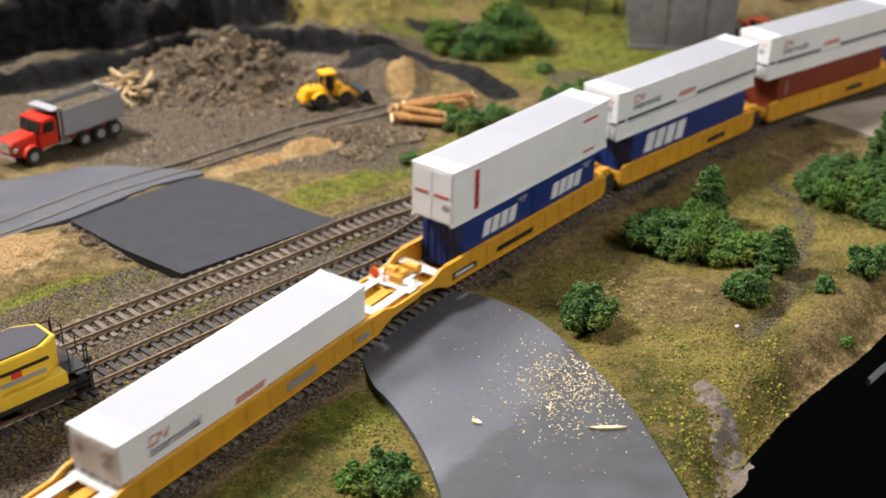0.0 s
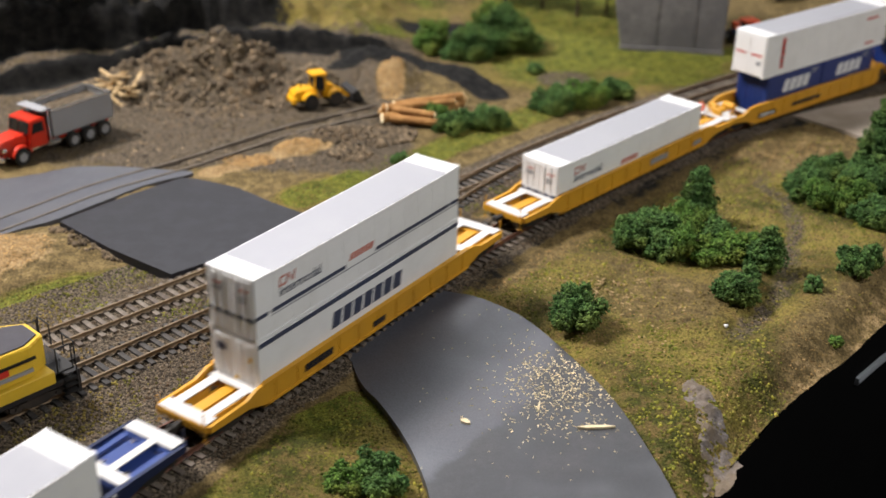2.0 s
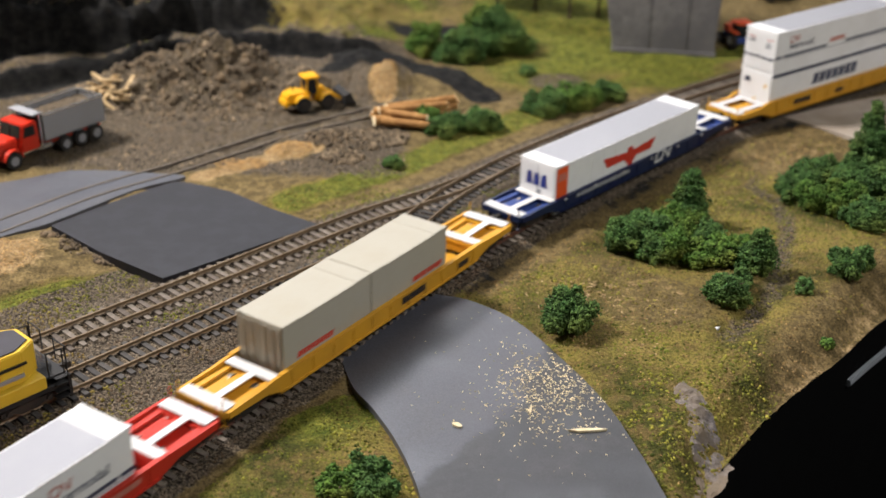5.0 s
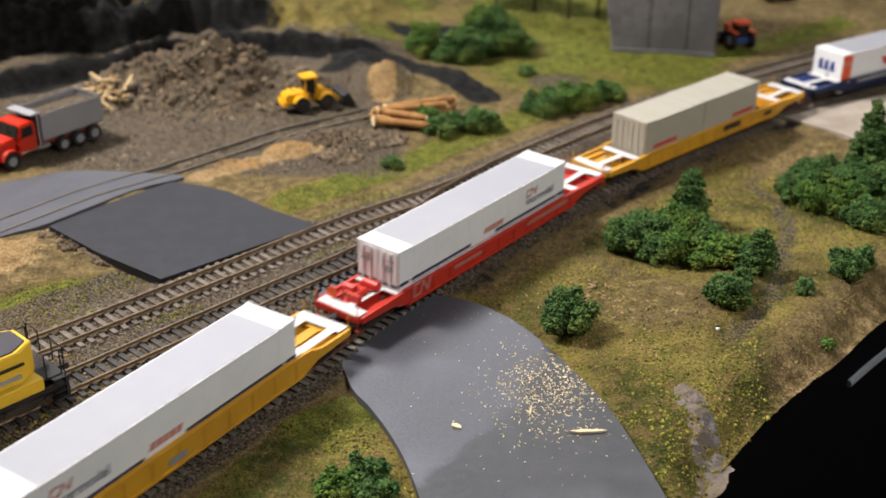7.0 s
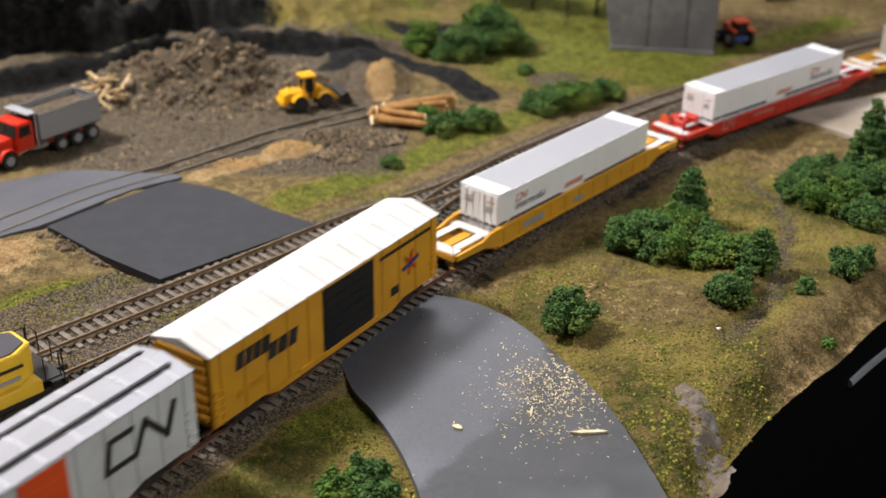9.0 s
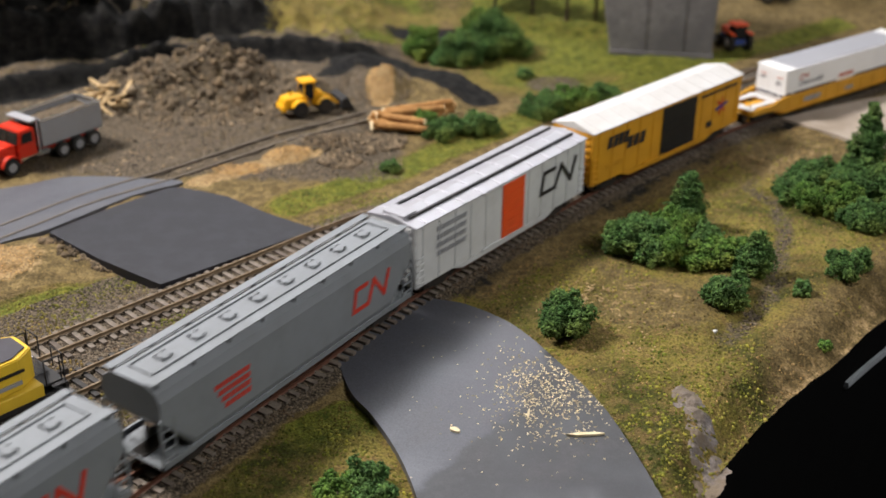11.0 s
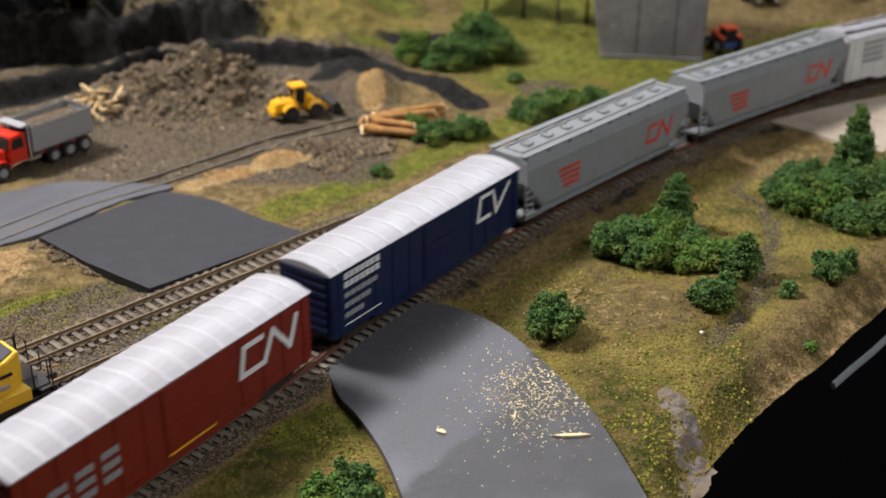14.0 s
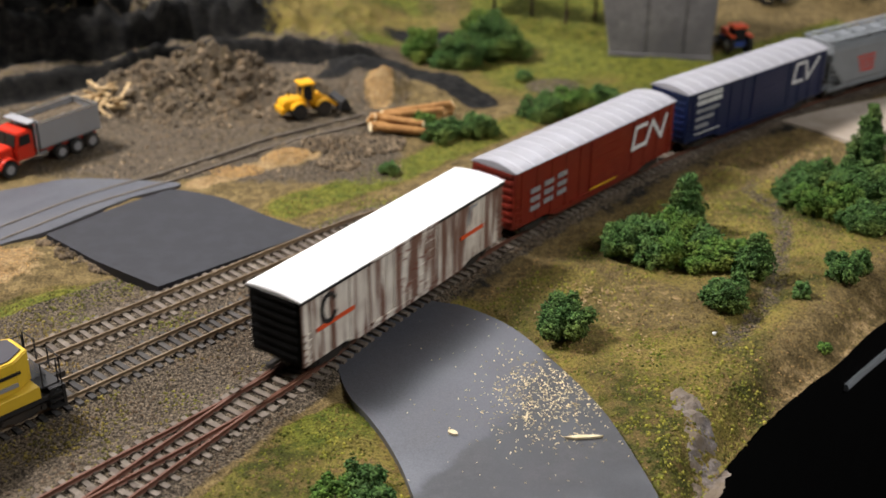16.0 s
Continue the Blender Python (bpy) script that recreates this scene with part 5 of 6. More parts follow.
def hopper(s0, L=0.192):
    """A covered hopper: tall body with sloping ends, bays, roof with hatches and walkways, end frames and ladders."""
    c = thing("covered_hopper", "grey covered hopper car with red emblem", "hopper car", "covered hoppers")
    h, w = L / 2, 0.0176
    side = [(-w + 0.0012, 0.0115), (-w, 0.0150), (-w, 0.0430), (-w + 0.0018, 0.0470), (-0.0100, 0.0505), (0.0100, 0.0505), (w - 0.0018, 0.0470), (w, 0.0430), (w, 0.0150), (w - 0.0012, 0.0115)]
    bm = bmesh.new()
    prism(bm, side, "x", -h + 0.020, h - 0.020)
    for e in (-1, 1):
        a, b = e * (h - 0.020), e * (h - 0.001)
        lo = [bm.verts.new((a, y, z)) for y, z in side]
        hi = [bm.verts.new((b, y, max(z, 0.0335))) for y, z in side]
        bm.faces.new(lo)
        bm.faces.new(hi[::-1])
        for i in range(len(side)):
            bm.faces.new((lo[i], hi[i], hi[(i + 1) % len(side)], lo[(i + 1) % len(side)]))
    bmesh.ops.remove_doubles(bm, verts=bm.verts, dist=1e-6)
    part("body", bm, M_GREY, c)
    bm = bmesh.new()
    for y in (-0.0072, 0.0072):
        box(bm, -h + 0.008, h - 0.008, y - 0.0003, y + 0.0003, 0.0504, 0.0513)
    for e in (-1, 1):
        box(bm, *sorted((e * (h - 0.008), e * (h - 0.0086))), -0.0075, 0.0075, 0.0504, 0.0513)
    part("hatch_coaming", bm, M_GREY, c)
    for i in range(8):
        x = -h + 0.022 + i * (L - 0.044) / 7
        bm = bmesh.new()
        rod(bm, (x, 0.0, 0.0503), (x, 0.0, 0.0516), 0.0034, 12, 0.0030)
        for a in range(4):
            u, v = 0.0034 * math.cos(a * 1.57 + 0.78), 0.0034 * math.sin(a * 1.57 + 0.78)
            box(bm, x + u - 0.0006, x + u + 0.0006, v - 0.0006, v + 0.0006, 0.0503, 0.0524)
        part("hatch", bm, M_GREY, c)
    for s in (-1, 1):
        y = s * 0.0128
        walkway = part("roof_walkway", one_box(-h + 0.001, h - 0.001, y - 0.0022, y + 0.0022, 0.0512, 0.0517), M_GREY, c)
        bm = bmesh.new()
        for i in range(9):
            x = -h + 0.004 + i * (L - 0.008) / 8
            box(bm, x - 0.0005, x + 0.0005, y - 0.002, y + 0.002, 0.0488, 0.0512)
        part("brackets", bm, M_GREY, walkway)
        part("side_sill", one_box(-h, h, *sorted((s * w, s * (w - 0.0012))), 0.0095, 0.0120), M_GREY, c)
        for e in (-1, 1):
            part("corner_post", one_box(*sorted((e * h, e * (h - 0.0012))), *sorted((s * w, s * (w - 0.0010))), 0.0095, 0.0345), M_GREY, c)
            bm = bmesh.new()
            for i in range(4):
                box(bm, *sorted((e * h, e * (h - 0.0085))), *sorted((s * w, s * (w - 0.0006))), 0.0135 + i * 0.0048, 0.0143 + i * 0.0048)
            box(bm, *sorted((e * (h - 0.0080), e * (h - 0.0088))), *sorted((s * w, s * (w - 0.0006))), 0.0095, 0.0335)
            part("ladder", bm, M_GREY, c)
    for i in range(4):
        x = -0.051 + i * 0.034
        bm = bmesh.new()
        lo = [bm.verts.new((x + a * 0.006, b * 0.008, 0.0035)) for a, b in ((-1, -1), (1, -1), (1, 1), (-1, 1))]
        hi = [bm.verts.new((x + a * 0.0165, b * (w - 0.0015), 0.0117)) for a, b in ((-1, -1), (1, -1), (1, 1), (-1, 1))]
        bm.faces.new(lo)
        bm.faces.new(hi)
        for k in range(4):
            bm.faces.new((lo[k], lo[(k + 1) % 4], hi[(k + 1) % 4], hi[k]))
        part("bay", bm, M_GREY, c)
    part("centre_sill", one_box(-h + 0.001, h - 0.001, -0.004, 0.004, 0.0070, 0.0110), M_UNDER, c)
    for e in (-1, 1):
        part("end_deck", one_box(*sorted((e * h, e * (h - 0.02))), -w, w, 0.0090, 0.0100), M_GREY, c)
        coupler(c, e * h, e)
        truck(c, e * (h - 0.022))
    part("emblem", emblem_bands(0.042, 0.0235, 0.030, 0.0120, -w - 0.0001), M_MARKRED, c, "red winding emblem")
    for i in range(4):
        part("lettering", word_bars(-0.062 + 0.002 * i, -0.038, 0.0320 - i * 0.0040, 0.0345 - i * 0.0040, 8 - i, -w - 0.0001), M_MARKRED, c, "faded red words shown as bars")
    RIDERS.append((c, s0, h - 0.022, Matrix()))
    return c


hopper(-1.793)
hopper(-2.004)

c = boxcar("dark blue boxcar with white emblem and lettering", -2.200, 0.180, M_BLUE, M_GALV, M_BLUE, door=(-0.010, 0.022), ribs=13)
part("emblem", vee_bands(0.044, 0.0290, 0.032, 0.0145, YS), M_MARKWHITE, c, "white band emblem")
for i, n in enumerate((7, 7)):
    part("lettering", word_bars(-0.080, -0.050, 0.0425 - i * 0.0050, 0.0460 - i * 0.0050, n, YS, 0.0), M_MARKWHITE, c, "white words shown as bars")
for i in range(3):
    part("lettering", word_bars(-0.080, -0.052 - i * 0.006, 0.0315 - i * 0.0060, 0.0345 - i * 0.0060, 6 - i, YS, 0.0), M_MARKGREY, c)
part("mark", plate(-0.080, -0.050, 0.0150, 0.0157, YS), M_MARKWHITE, c)

c = boxcar("mineral red boxcar with a white emblem", -2.401, 0.182, M_BOXRED, M_GALV, M_BOXRED, door=(-0.012, 0.026), ribs=16)
part("emblem", emblem_bands(0.038, 0.0270, 0.040, 0.0145, YS), M_MARKWHITE, c, "white winding emblem")
for i in range(3):
    for k in range(3):
        part("lettering", word_bars(-0.076 + k * 0.014, -0.066 + k * 0.014, 0.0300 - i * 0.0060 + k * 0.001, 0.0335 - i * 0.0060 + k * 0.001, 3, YS, 0.0), M_MARKGREY, c, "grey marks shown as bars")
part("mark", plate(-0.012, 0.018, 0.0125, 0.0135, YS - 0.001), M_MARKYEL, c, "yellow strip on the door sill")

c = boxcar("rust-streaked white boxcar with black ends", -2.600, 0.184, M_WEATH, M_WHITE, M_ENDBLACK, arch=0.0016, door=(-0.018, 0.020), ribs=3)
bm = bmesh.new()
for s in (-1, 1):
    part("roof_edge", one_box(-0.0922, 0.0922, *sorted((s * 0.0174, s * 0.0183)), 0.0464, 0.0476), M_MARKBLACK, c, "black strip under the roof edge")
rust = np.random.default_rng(12)
bm = bmesh.new()
for k in range(26):
    x, z, l = rust.uniform(-0.016, 0.014), rust.uniform(0.014, 0.044), rust.uniform(0.0012, 0.0045)
    prism(bm, [(x, z), (x + l, z - 0.0002), (x + l * 0.8, z + 0.0006), (x + l * 0.1, z + 0.0005)], "y", -0.01865, -0.01875)
part("rust_streaks", bm, M_RUSTRED, c, "rust dashes across the door")
bm = bmesh.new()
ring = [(-0.072 + 0.0055 * math.cos(a), 0.0365 + 0.0075 * math.sin(a)) for a in np.linspace(0.6, 5.7, 12)]
stroke(bm, ring, 0.0022, YS)
part("emblem", bm, M_MARKBLACK, c, "dark ring emblem")
part("mark", plate(-0.082, -0.052, 0.0265, 0.0290, YS), M_MARKORANGE, c, "red bar")
part("mark", plate(0.046, 0.070, 0.0265, 0.0290, YS), M_MARKORANGE, c, "red bar")
part("emblem", stroke(bmesh.new(), [(0.054, 0.034), (0.056, 0.044), (0.062, 0.044)], 0.0014, YS), M_MARKGREY, c)


# ---------------------------------------------------------------- how far the train has come, in metres
GONE = [(0, 0), (0.5, 0.092), (1, 0.1843), (1.5, 0.2778), (2, 0.3705), (2.5, 0.462), (3, 0.553), (3.5, 0.6443), (4, 0.7349), (6.5, 1.1976), (7, 1.2847), (7.5, 1.3719), (8, 1.4606), (8.5, 1.55), (9, 1.6388), (11.5, 2.0807), (12, 2.1692), (12.5, 2.2585), (13, 2.3474), (13.5, 2.4367), (14, 2.5266), (14.5, 2.6178), (15, 2.710), (15.5, 2.803), (16, 2.896)]


def car_pose(s, b):
    x0, y0, _ = on_line(s - b)
    x1, y1, _ = on_line(s + b)
    return pose((x0 + x1) / 2, (y0 + y1) / 2, 0, 0, 0, math.degrees(math.atan2(y1 - y0, x1 - x0)))


def motions():
    for ob, s0, b, m in RIDERS:
        rows = [(t, car_pose(s0 + np.interp(t, [g[0] for g in GONE], [g[1] for g in GONE]), b) @ m) for t in np.arange(0, 16.01, 0.5)]
        walk(ob, rows)

# ---------------------------------------------------------------- vegetation
def sphere_points(rng, n):
    v = rng.normal(size=(n, 3))
    return v / np.linalg.norm(v, axis=1)[:, None]


def bush(label, x, y, w, h, rng, material, group="bushes", name="bush", category="bush", cone=False, stem=0.0, clump=0.00082):
    """A shrub or small tree of foam: a twiggy stem and a crown of many small clumps on uneven lobes."""
    root = thing(name, label, category, group)
    root.location = (x, y, ground_z(x, y) - 0.001)
    bm = bmesh.new()
    top = stem + h * 0.55
    rod(bm, (0, 0, -0.002), (0, 0, top), 0.0011 + stem * 0.03, 7, 0.0005)
    for k in range(5):
        a = k * 1.26 + rng.uniform(-0.4, 0.4)
        z = top * rng.uniform(0.3, 0.8)
        rod(bm, (0, 0, z), (w * 0.3 * math.cos(a), w * 0.3 * math.sin(a), z + h * 0.3), 0.0006, 5, 0.0003)
    part("trunk", bm, M_BARK, root)
    lobes = []
    if cone:
        for k in range(9):
            f = k / 8
            lobes.append((rng.uniform(-0.10, 0.10) * w, rng.uniform(-0.10, 0.10) * w, stem + h * (0.16 + 0.74 * f), w * (0.44 - 0.32 * f)))
    else:
        lobes.append((0, 0, stem + h * 0.40, min(w * 0.30, h * 0.42)))
        for k in range(13):
            a, r = k * 0.483 + rng.uniform(-0.3, 0.3), w * rng.uniform(0.16, 0.40)
            lobes.append((r * math.cos(a), r * math.sin(a), stem + h * rng.uniform(0.15, 0.55), w * rng.uniform(0.09, 0.17)))
        for k in range(6):
            lobes.append((w * rng.uniform(-0.24, 0.24), w * rng.uniform(-0.24, 0.24), stem + h * rng.uniform(0.5, 0.84), w * rng.uniform(0.07, 0.13)))
    pts, size = [], []
    for lx, ly, lz, lr in lobes:
        n = int(max(60, 12.6 * lr * lr / (clump * clump) * 0.85))
        d = sphere_points(rng, n)
        k = rng.uniform(0, 6.28, 3)
        knob = np.sin(d[:, 0] * 8 + k[0]) * np.sin(d[:, 1] * 8 + k[1]) + np.sin(d[:, 2] * 9 + k[2]) * 0.7
        r = lr * rng.uniform(0.70, 1.08, n) * (1 + 0.24 * knob)
        p = d * r[:, None] + (lx, ly, lz)
        ok = (p[:, 2] > 0.0004) & (rng.uniform(size=n) < 0.62 + 0.38 * np.clip(knob + 0.6, 0, 1))
        pts.append(p[ok])
        size.append(rng.uniform(0.5, 1.45, ok.sum()) * clump)
    scatter("crown", np.vstack(pts), np.concatenate(size), rng, material, OCTA, (0.55, 1.25), root)
    return root


BUSHES = [  # x, y, width, height, kind
    (0.067, 0.564, 0.041, 0.025, "b"), (0.112, 0.664, 0.036, 0.022, "b"), (0.142, 0.653, 0.036, 0.021, "l"), (0.170, 0.645, 0.030, 0.018, "l"),
    (0.148, 0.688, 0.034, 0.022, "l"), (0.126, 0.685, 0.030, 0.020, "b"), (0.158, 0.700, 0.027, 0.043, "c"), (0.187, 0.630, 0.024, 0.030, "c"), (0.160, 0.590, 0.030, 0.021, "b"), (0.172, 0.606, 0.018, 0.016, "b"),
    (0.245, 0.745, 0.040, 0.022, "b"), (0.268, 0.722, 0.044, 0.024, "l"), (0.300, 0.735, 0.050, 0.030, "b"), (0.272, 0.692, 0.036, 0.022, "b"), (0.300, 0.695, 0.040, 0.025, "b"),
    (0.3035, 0.790, 0.030, 0.058, "c"), (0.262, 0.772, 0.036, 0.020, "b"), (0.236, 0.617, 0.024, 0.024, "b"), (0.250, 0.632, 0.016, 0.018, "b"), (0.208, 0.601, 0.012, 0.011, "b"),
    (-0.002, 0.862, 0.036, 0.018, "b"), (0.026, 0.872, 0.038, 0.017, "b"), (-0.016, 0.876, 0.026, 0.018, "l"), (0.080, 0.910, 0.040, 0.020, "b"), (0.108, 0.930, 0.044, 0.022, "l"), (0.134, 0.950, 0.034, 0.018, "b"),
    (-0.022, 1.065, 0.042, 0.032, "l"), (0.012, 1.040, 0.050, 0.032, "b"), (0.048, 1.075, 0.060, 0.044, "b"), (0.030, 1.100, 0.050, 0.036, "l"), (0.070, 1.010, 0.018, 0.010, "b"),
    (0.128, 0.650, 0.028, 0.016, "b"), (0.157, 0.641, 0.028, 0.016, "l"), (0.165, 0.668, 0.030, 0.019, "b"), (0.132, 0.673, 0.030, 0.021, "b"), (0.182, 0.652, 0.022, 0.015, "l"), (0.284, 0.757, 0.038, 0.024, "b"), (0.248, 0.722, 0.034, 0.020, "l"), (0.322, 0.715, 0.04, 0.026, "b"), (0.325, 0.76, 0.04, 0.03, "b"),
    (-0.039, 0.793, 0.018, 0.009, "b"), (-0.034, 0.428, 0.024, 0.012, "b"), (-0.046, 0.420, 0.022, 0.010, "l"), (-0.030, 0.416, 0.020, 0.010, "b"), (0.212, 0.560, 0.010, 0.006, "l"),
]
veg = np.random.default_rng(21)
for x, y, w, h, k in BUSHES:
    mat = M_LEAFLIGHT if k == "l" else M_LEAF
    lab = {"b": "dark green foam bush on dry grass", "l": "light green foam bush on dry grass", "c": "upright dark green foam shrub on dry grass"}[k]
    bush(lab, x, y, w, h, veg, mat, cone=(k == "c"))
for x, y, w, h, mat, lab in ((0.050, 1.205, 0.06, 0.035, M_LEAFAUT, "orange brown autumn model tree"), (0.088, 1.19, 0.04, 0.04, M_LEAFAUT, "orange brown autumn model tree"), (0.122, 1.175, 0.045, 0.045, M_LEAFLIGHT, "olive green model tree with bare trunk"),
                             (0.152, 1.18, 0.04, 0.045, M_LEAFLIGHT, "olive green model tree with bare trunk"), (-0.385, 1.005, 0.07, 0.045, M_LEAF, "dark green model tree at the quarry rim"),
                             (0.41, 1.255, 0.05, 0.03, M_LEAF, "dark green model tree behind the yard"), (-0.335, 1.05, 0.06, 0.035, M_LEAFLIGHT, "light green model tree at the quarry rim")):
    bush(lab, x, y, w, h, veg, mat, "trees", "tree", "tree", False, 0.028, 0.0018)


# ---------------------------------------------------------------- loose cover
def cover(name, label, n, box_, rng, material, weight, size, shape=OCTA, sink=0.0, squash=(0.6, 1.2)):
    """Scatter n lumps in a rectangle of the plan, kept by a weight of the ground's zones."""
    X, Y = rng.uniform(box_[0], box_[1], n), rng.uniform(box_[2], box_[3], n)
    z, s, lat, bed, keep, de = height(X, Y)
    w = weight(X, Y, zones(X, Y, z, s, lat, bed), bed, lat) * keep * (np.abs(X) < 0.40 * Y + 0.10)
    road = inside(X, Y, ROAD) | inside(X, Y, PATCH) | inside(X, Y, LANE)
    ok = (rng.uniform(size=n) < w) & ~road
    r = rng.uniform(size[0], size[1], ok.sum())
    ob = scatter(name, np.stack([X[ok], Y[ok], z[ok] - sink * r], -1), r, rng, material, shape, squash)
    return tagged(ob, label, name.replace("_", " "), kind="stuff")


cov = np.random.default_rng(33)
cover("ballast", "grey brown crushed stone ballast round the tracks", 110000, (-0.30, 0.42, 0.38, 1.12), cov, M_BALLAST,
      lambda X, Y, q, bed, lat: (q[:, 3] > 0.45) * (bed < 0.036) * (Y < 0.95) * np.clip(1.15 - np.maximum(0, Y - 0.6) * 1.2, 0.25, 1), (0.0005, 0.0014), OCTA, 0.2)
cover("turf", "green foam turf", 170000, (-0.40, 0.50, 0.37, 1.25), cov, M_TURF,
      lambda X, Y, q, bed, lat: np.clip(q[:, 0] - 0.25, 0, 1) * (bed > 0.012) * (q[:, 1] < 0.4) * np.clip(1.3 - Y * 0.6, 0.3, 1), (0.0004, 0.0012), OCTA, 0.1)
cover("grass_tufts", "coarse olive turf tufts", 9000, (0.0, 0.45, 0.40, 1.0), cov, M_TURF,
      lambda X, Y, q, bed, lat: (lat > 0.03) * np.clip(q[:, 0] - 0.3, 0, 1) * 0.7, (0.0007, 0.0016), ico(), 0.35)
cover("bright_turf", "yellow green foam turf in patches", 60000, (-0.06, 0.45, 0.37, 0.95), cov, M_MOSS,
      lambda X, Y, q, bed, lat: (lat > 0.03) * smooth(0.0, 0.35, rough_noise(X, Y, 26, 4, 15)) * np.clip(q[:, 0], 0, 1) * 0.8, (0.0005, 0.0015), OCTA, 0.1)
cover("dry_turf", "tan and brown dry turf", 60000, (-0.02, 0.45, 0.40, 0.95), cov, M_DRYTURF,
      lambda X, Y, q, bed, lat: (lat > 0.03) * np.clip(1.0 - q[:, 0], 0, 1) * 0.8, (0.0003, 0.0010), OCTA, 0.1)
cover("rubble", "grey brown broken rock in the quarry", 34000, (-0.42, 0.02, 0.78, 1.10), cov, M_ROCK,
      lambda X, Y, q, bed, lat: (q[:, 3] > 0.4) * (q[:, 1] < 0.5) * (bed > 0.05) * (q[:, 2] < 0.5) * np.where(np.hypot((X + 0.205) / 1.4, Y - 0.95) < 0.075, 0.5, 0.10), (0.0007, 0.0028), OCTA, 0.25)
cover("boulders", "large grey brown rocks on the quarry heap", 2600, (-0.33, -0.05, 0.87, 1.06), cov, M_ROCK,
      lambda X, Y, q, bed, lat: (np.hypot((X + 0.205) / 1.35, Y - 0.95) < 0.07) * 0.6, (0.0015, 0.0062), OCTA, 0.3)


def heap_of(name, label, places, n, size, material, rng, shape=OCTA):
    pts = []
    for x, y, rx, ry in places:
        a, r = rng.uniform(0, 6.283, n), np.sqrt(rng.uniform(0, 1, n))
        pts.append(np.stack([x + rx * r * np.cos(a), y + ry * r * np.sin(a)], -1))
    p = np.vstack(pts)
    z = height(p[:, 0], p[:, 1])[0]
    ob = scatter(name, np.column_stack([p, z]), rng.uniform(size[0], size[1], len(p)), rng, material, shape)
    return tagged(ob, label, name.replace("_", " "), kind="stuff")


heap_of("bank_stones", "grey stones on the bank beside the lane", [(-0.075, 0.835, 0.035, 0.022), (-0.078, 0.803, 0.016, 0.010), (-0.05, 0.85, 0.02, 0.02)], 420, (0.0009, 0.0028), M_ROCK, cov)
heap_of("bank_stones", "grey stones along the dirt bank by the asphalt", [(-0.222, 0.648, 0.018, 0.012), (-0.245, 0.668, 0.012, 0.008), (-0.205, 0.636, 0.010, 0.006)], 130, (0.001, 0.003), M_ROCK, cov)


def outcrop():
    """A ragged face of pale plaster rock that breaks through the turf at the rim."""
    spine = resample([(0.1205, 0.507), (0.1235, 0.492), (0.1260, 0.474), (0.1265, 0.458), (0.1235, 0.444), (0.119, 0.434)], 0.0012)
    wide = np.interp(np.linspace(0, 1, len(spine)), [0, 0.15, 0.5, 0.8, 1], [0.005, 0.0105, 0.0120, 0.0100, 0.006])
    n = 15
    u = np.linspace(-1, 1, n)
    P = (spine[:, None, :] + np.stack([u[None] * wide[:, None], 0.25 * u[None] * wide[:, None]], -1)).reshape(-1, 2)
    P += 0.0034 * np.stack([rough_noise(P[:, 0], P[:, 1], 130, 3, 31), rough_noise(P[:, 0], P[:, 1], 130, 3, 32)], -1)
    crest = np.tile(1 - u ** 2, len(spine))
    up = np.abs(rough_noise(P[:, 0], P[:, 1], 150, 4, 33)) * 0.0070 + rough_noise(P[:, 0], P[:, 1], 420, 2, 34) * 0.0010
    z = height(P[:, 0], P[:, 1])[0] - 0.0007 + crest * (0.0006 + 0.42 * up)
    faces = [(i * n + j, (i + 1) * n + j, (i + 1) * n + j + 1, i * n + j + 1) for i in range(len(spine) - 1) for j in range(n - 1)]
    ob = quads("rock_outcrop", np.column_stack([P, z]), faces, M_OUTCROP)
    tagged(ob, "pale mauve grey rock outcrop at the layout edge", "rock")


outcrop()
cover("moss", "patches of green moss between the tracks", 40000, (-0.30, 0.05, 0.38, 0.75), cov, M_TURF,
      lambda X, Y, q, bed, lat: (lat < 0) * (bed > 0.013) * (bed < 0.04) * smooth(-0.08, 0.25, rough_noise(X, Y, 28, 3, 14)) * 0.9, (0.0004, 0.0012), OCTA, 0.0)
heap_of("path_stones", "pale pebbles scattered on the dry ground", [(0.080, 0.612, 0.03, 0.02), (0.105, 0.585, 0.03, 0.03), (0.095, 0.545, 0.02, 0.02)], 22, (0.0005, 0.0012), M_TIMBER, cov)
heap_of("sawdust", "loose sawdust on the pile", [(-0.056, 0.955, 0.012, 0.026), (-0.118, 0.812, 0.018, 0.014), (-0.15, 0.79, 0.02, 0.01), (-0.275, 0.632, 0.03, 0.03)], 900, (0.0003, 0.0007), M_SAWDUST, cov)


def slivers(name, label, pts, z, rng, material, length, width):
    """Flat little splinters lying at all angles."""
    bm = bmesh.new()
    for x, y in pts:
        a, l, w = rng.uniform(0, 6.283), rng.uniform(*length), rng.uniform(*width)
        m = pose(x, y, z, rng.uniform(-8, 8), rng.uniform(-8, 8), math.degrees(a))
        v = [bm.verts.new(m @ Vector(q)) for q in ((-l, -w, 0), (l, -w * 0.5, 0), (l, w * 0.6, 0.0001), (-l, w, 0), (-l * 0.8, 0, w), (l * 0.8, 0, w))]
        for f in ((0, 1, 5, 4), (2, 3, 4, 5), (1, 2, 5), (3, 0, 4), (3, 2, 1, 0)):
            bm.faces.new([v[i] for i in f])
    return tagged(link(name, bm, material), label, name.replace("_", " "), kind="stuff")


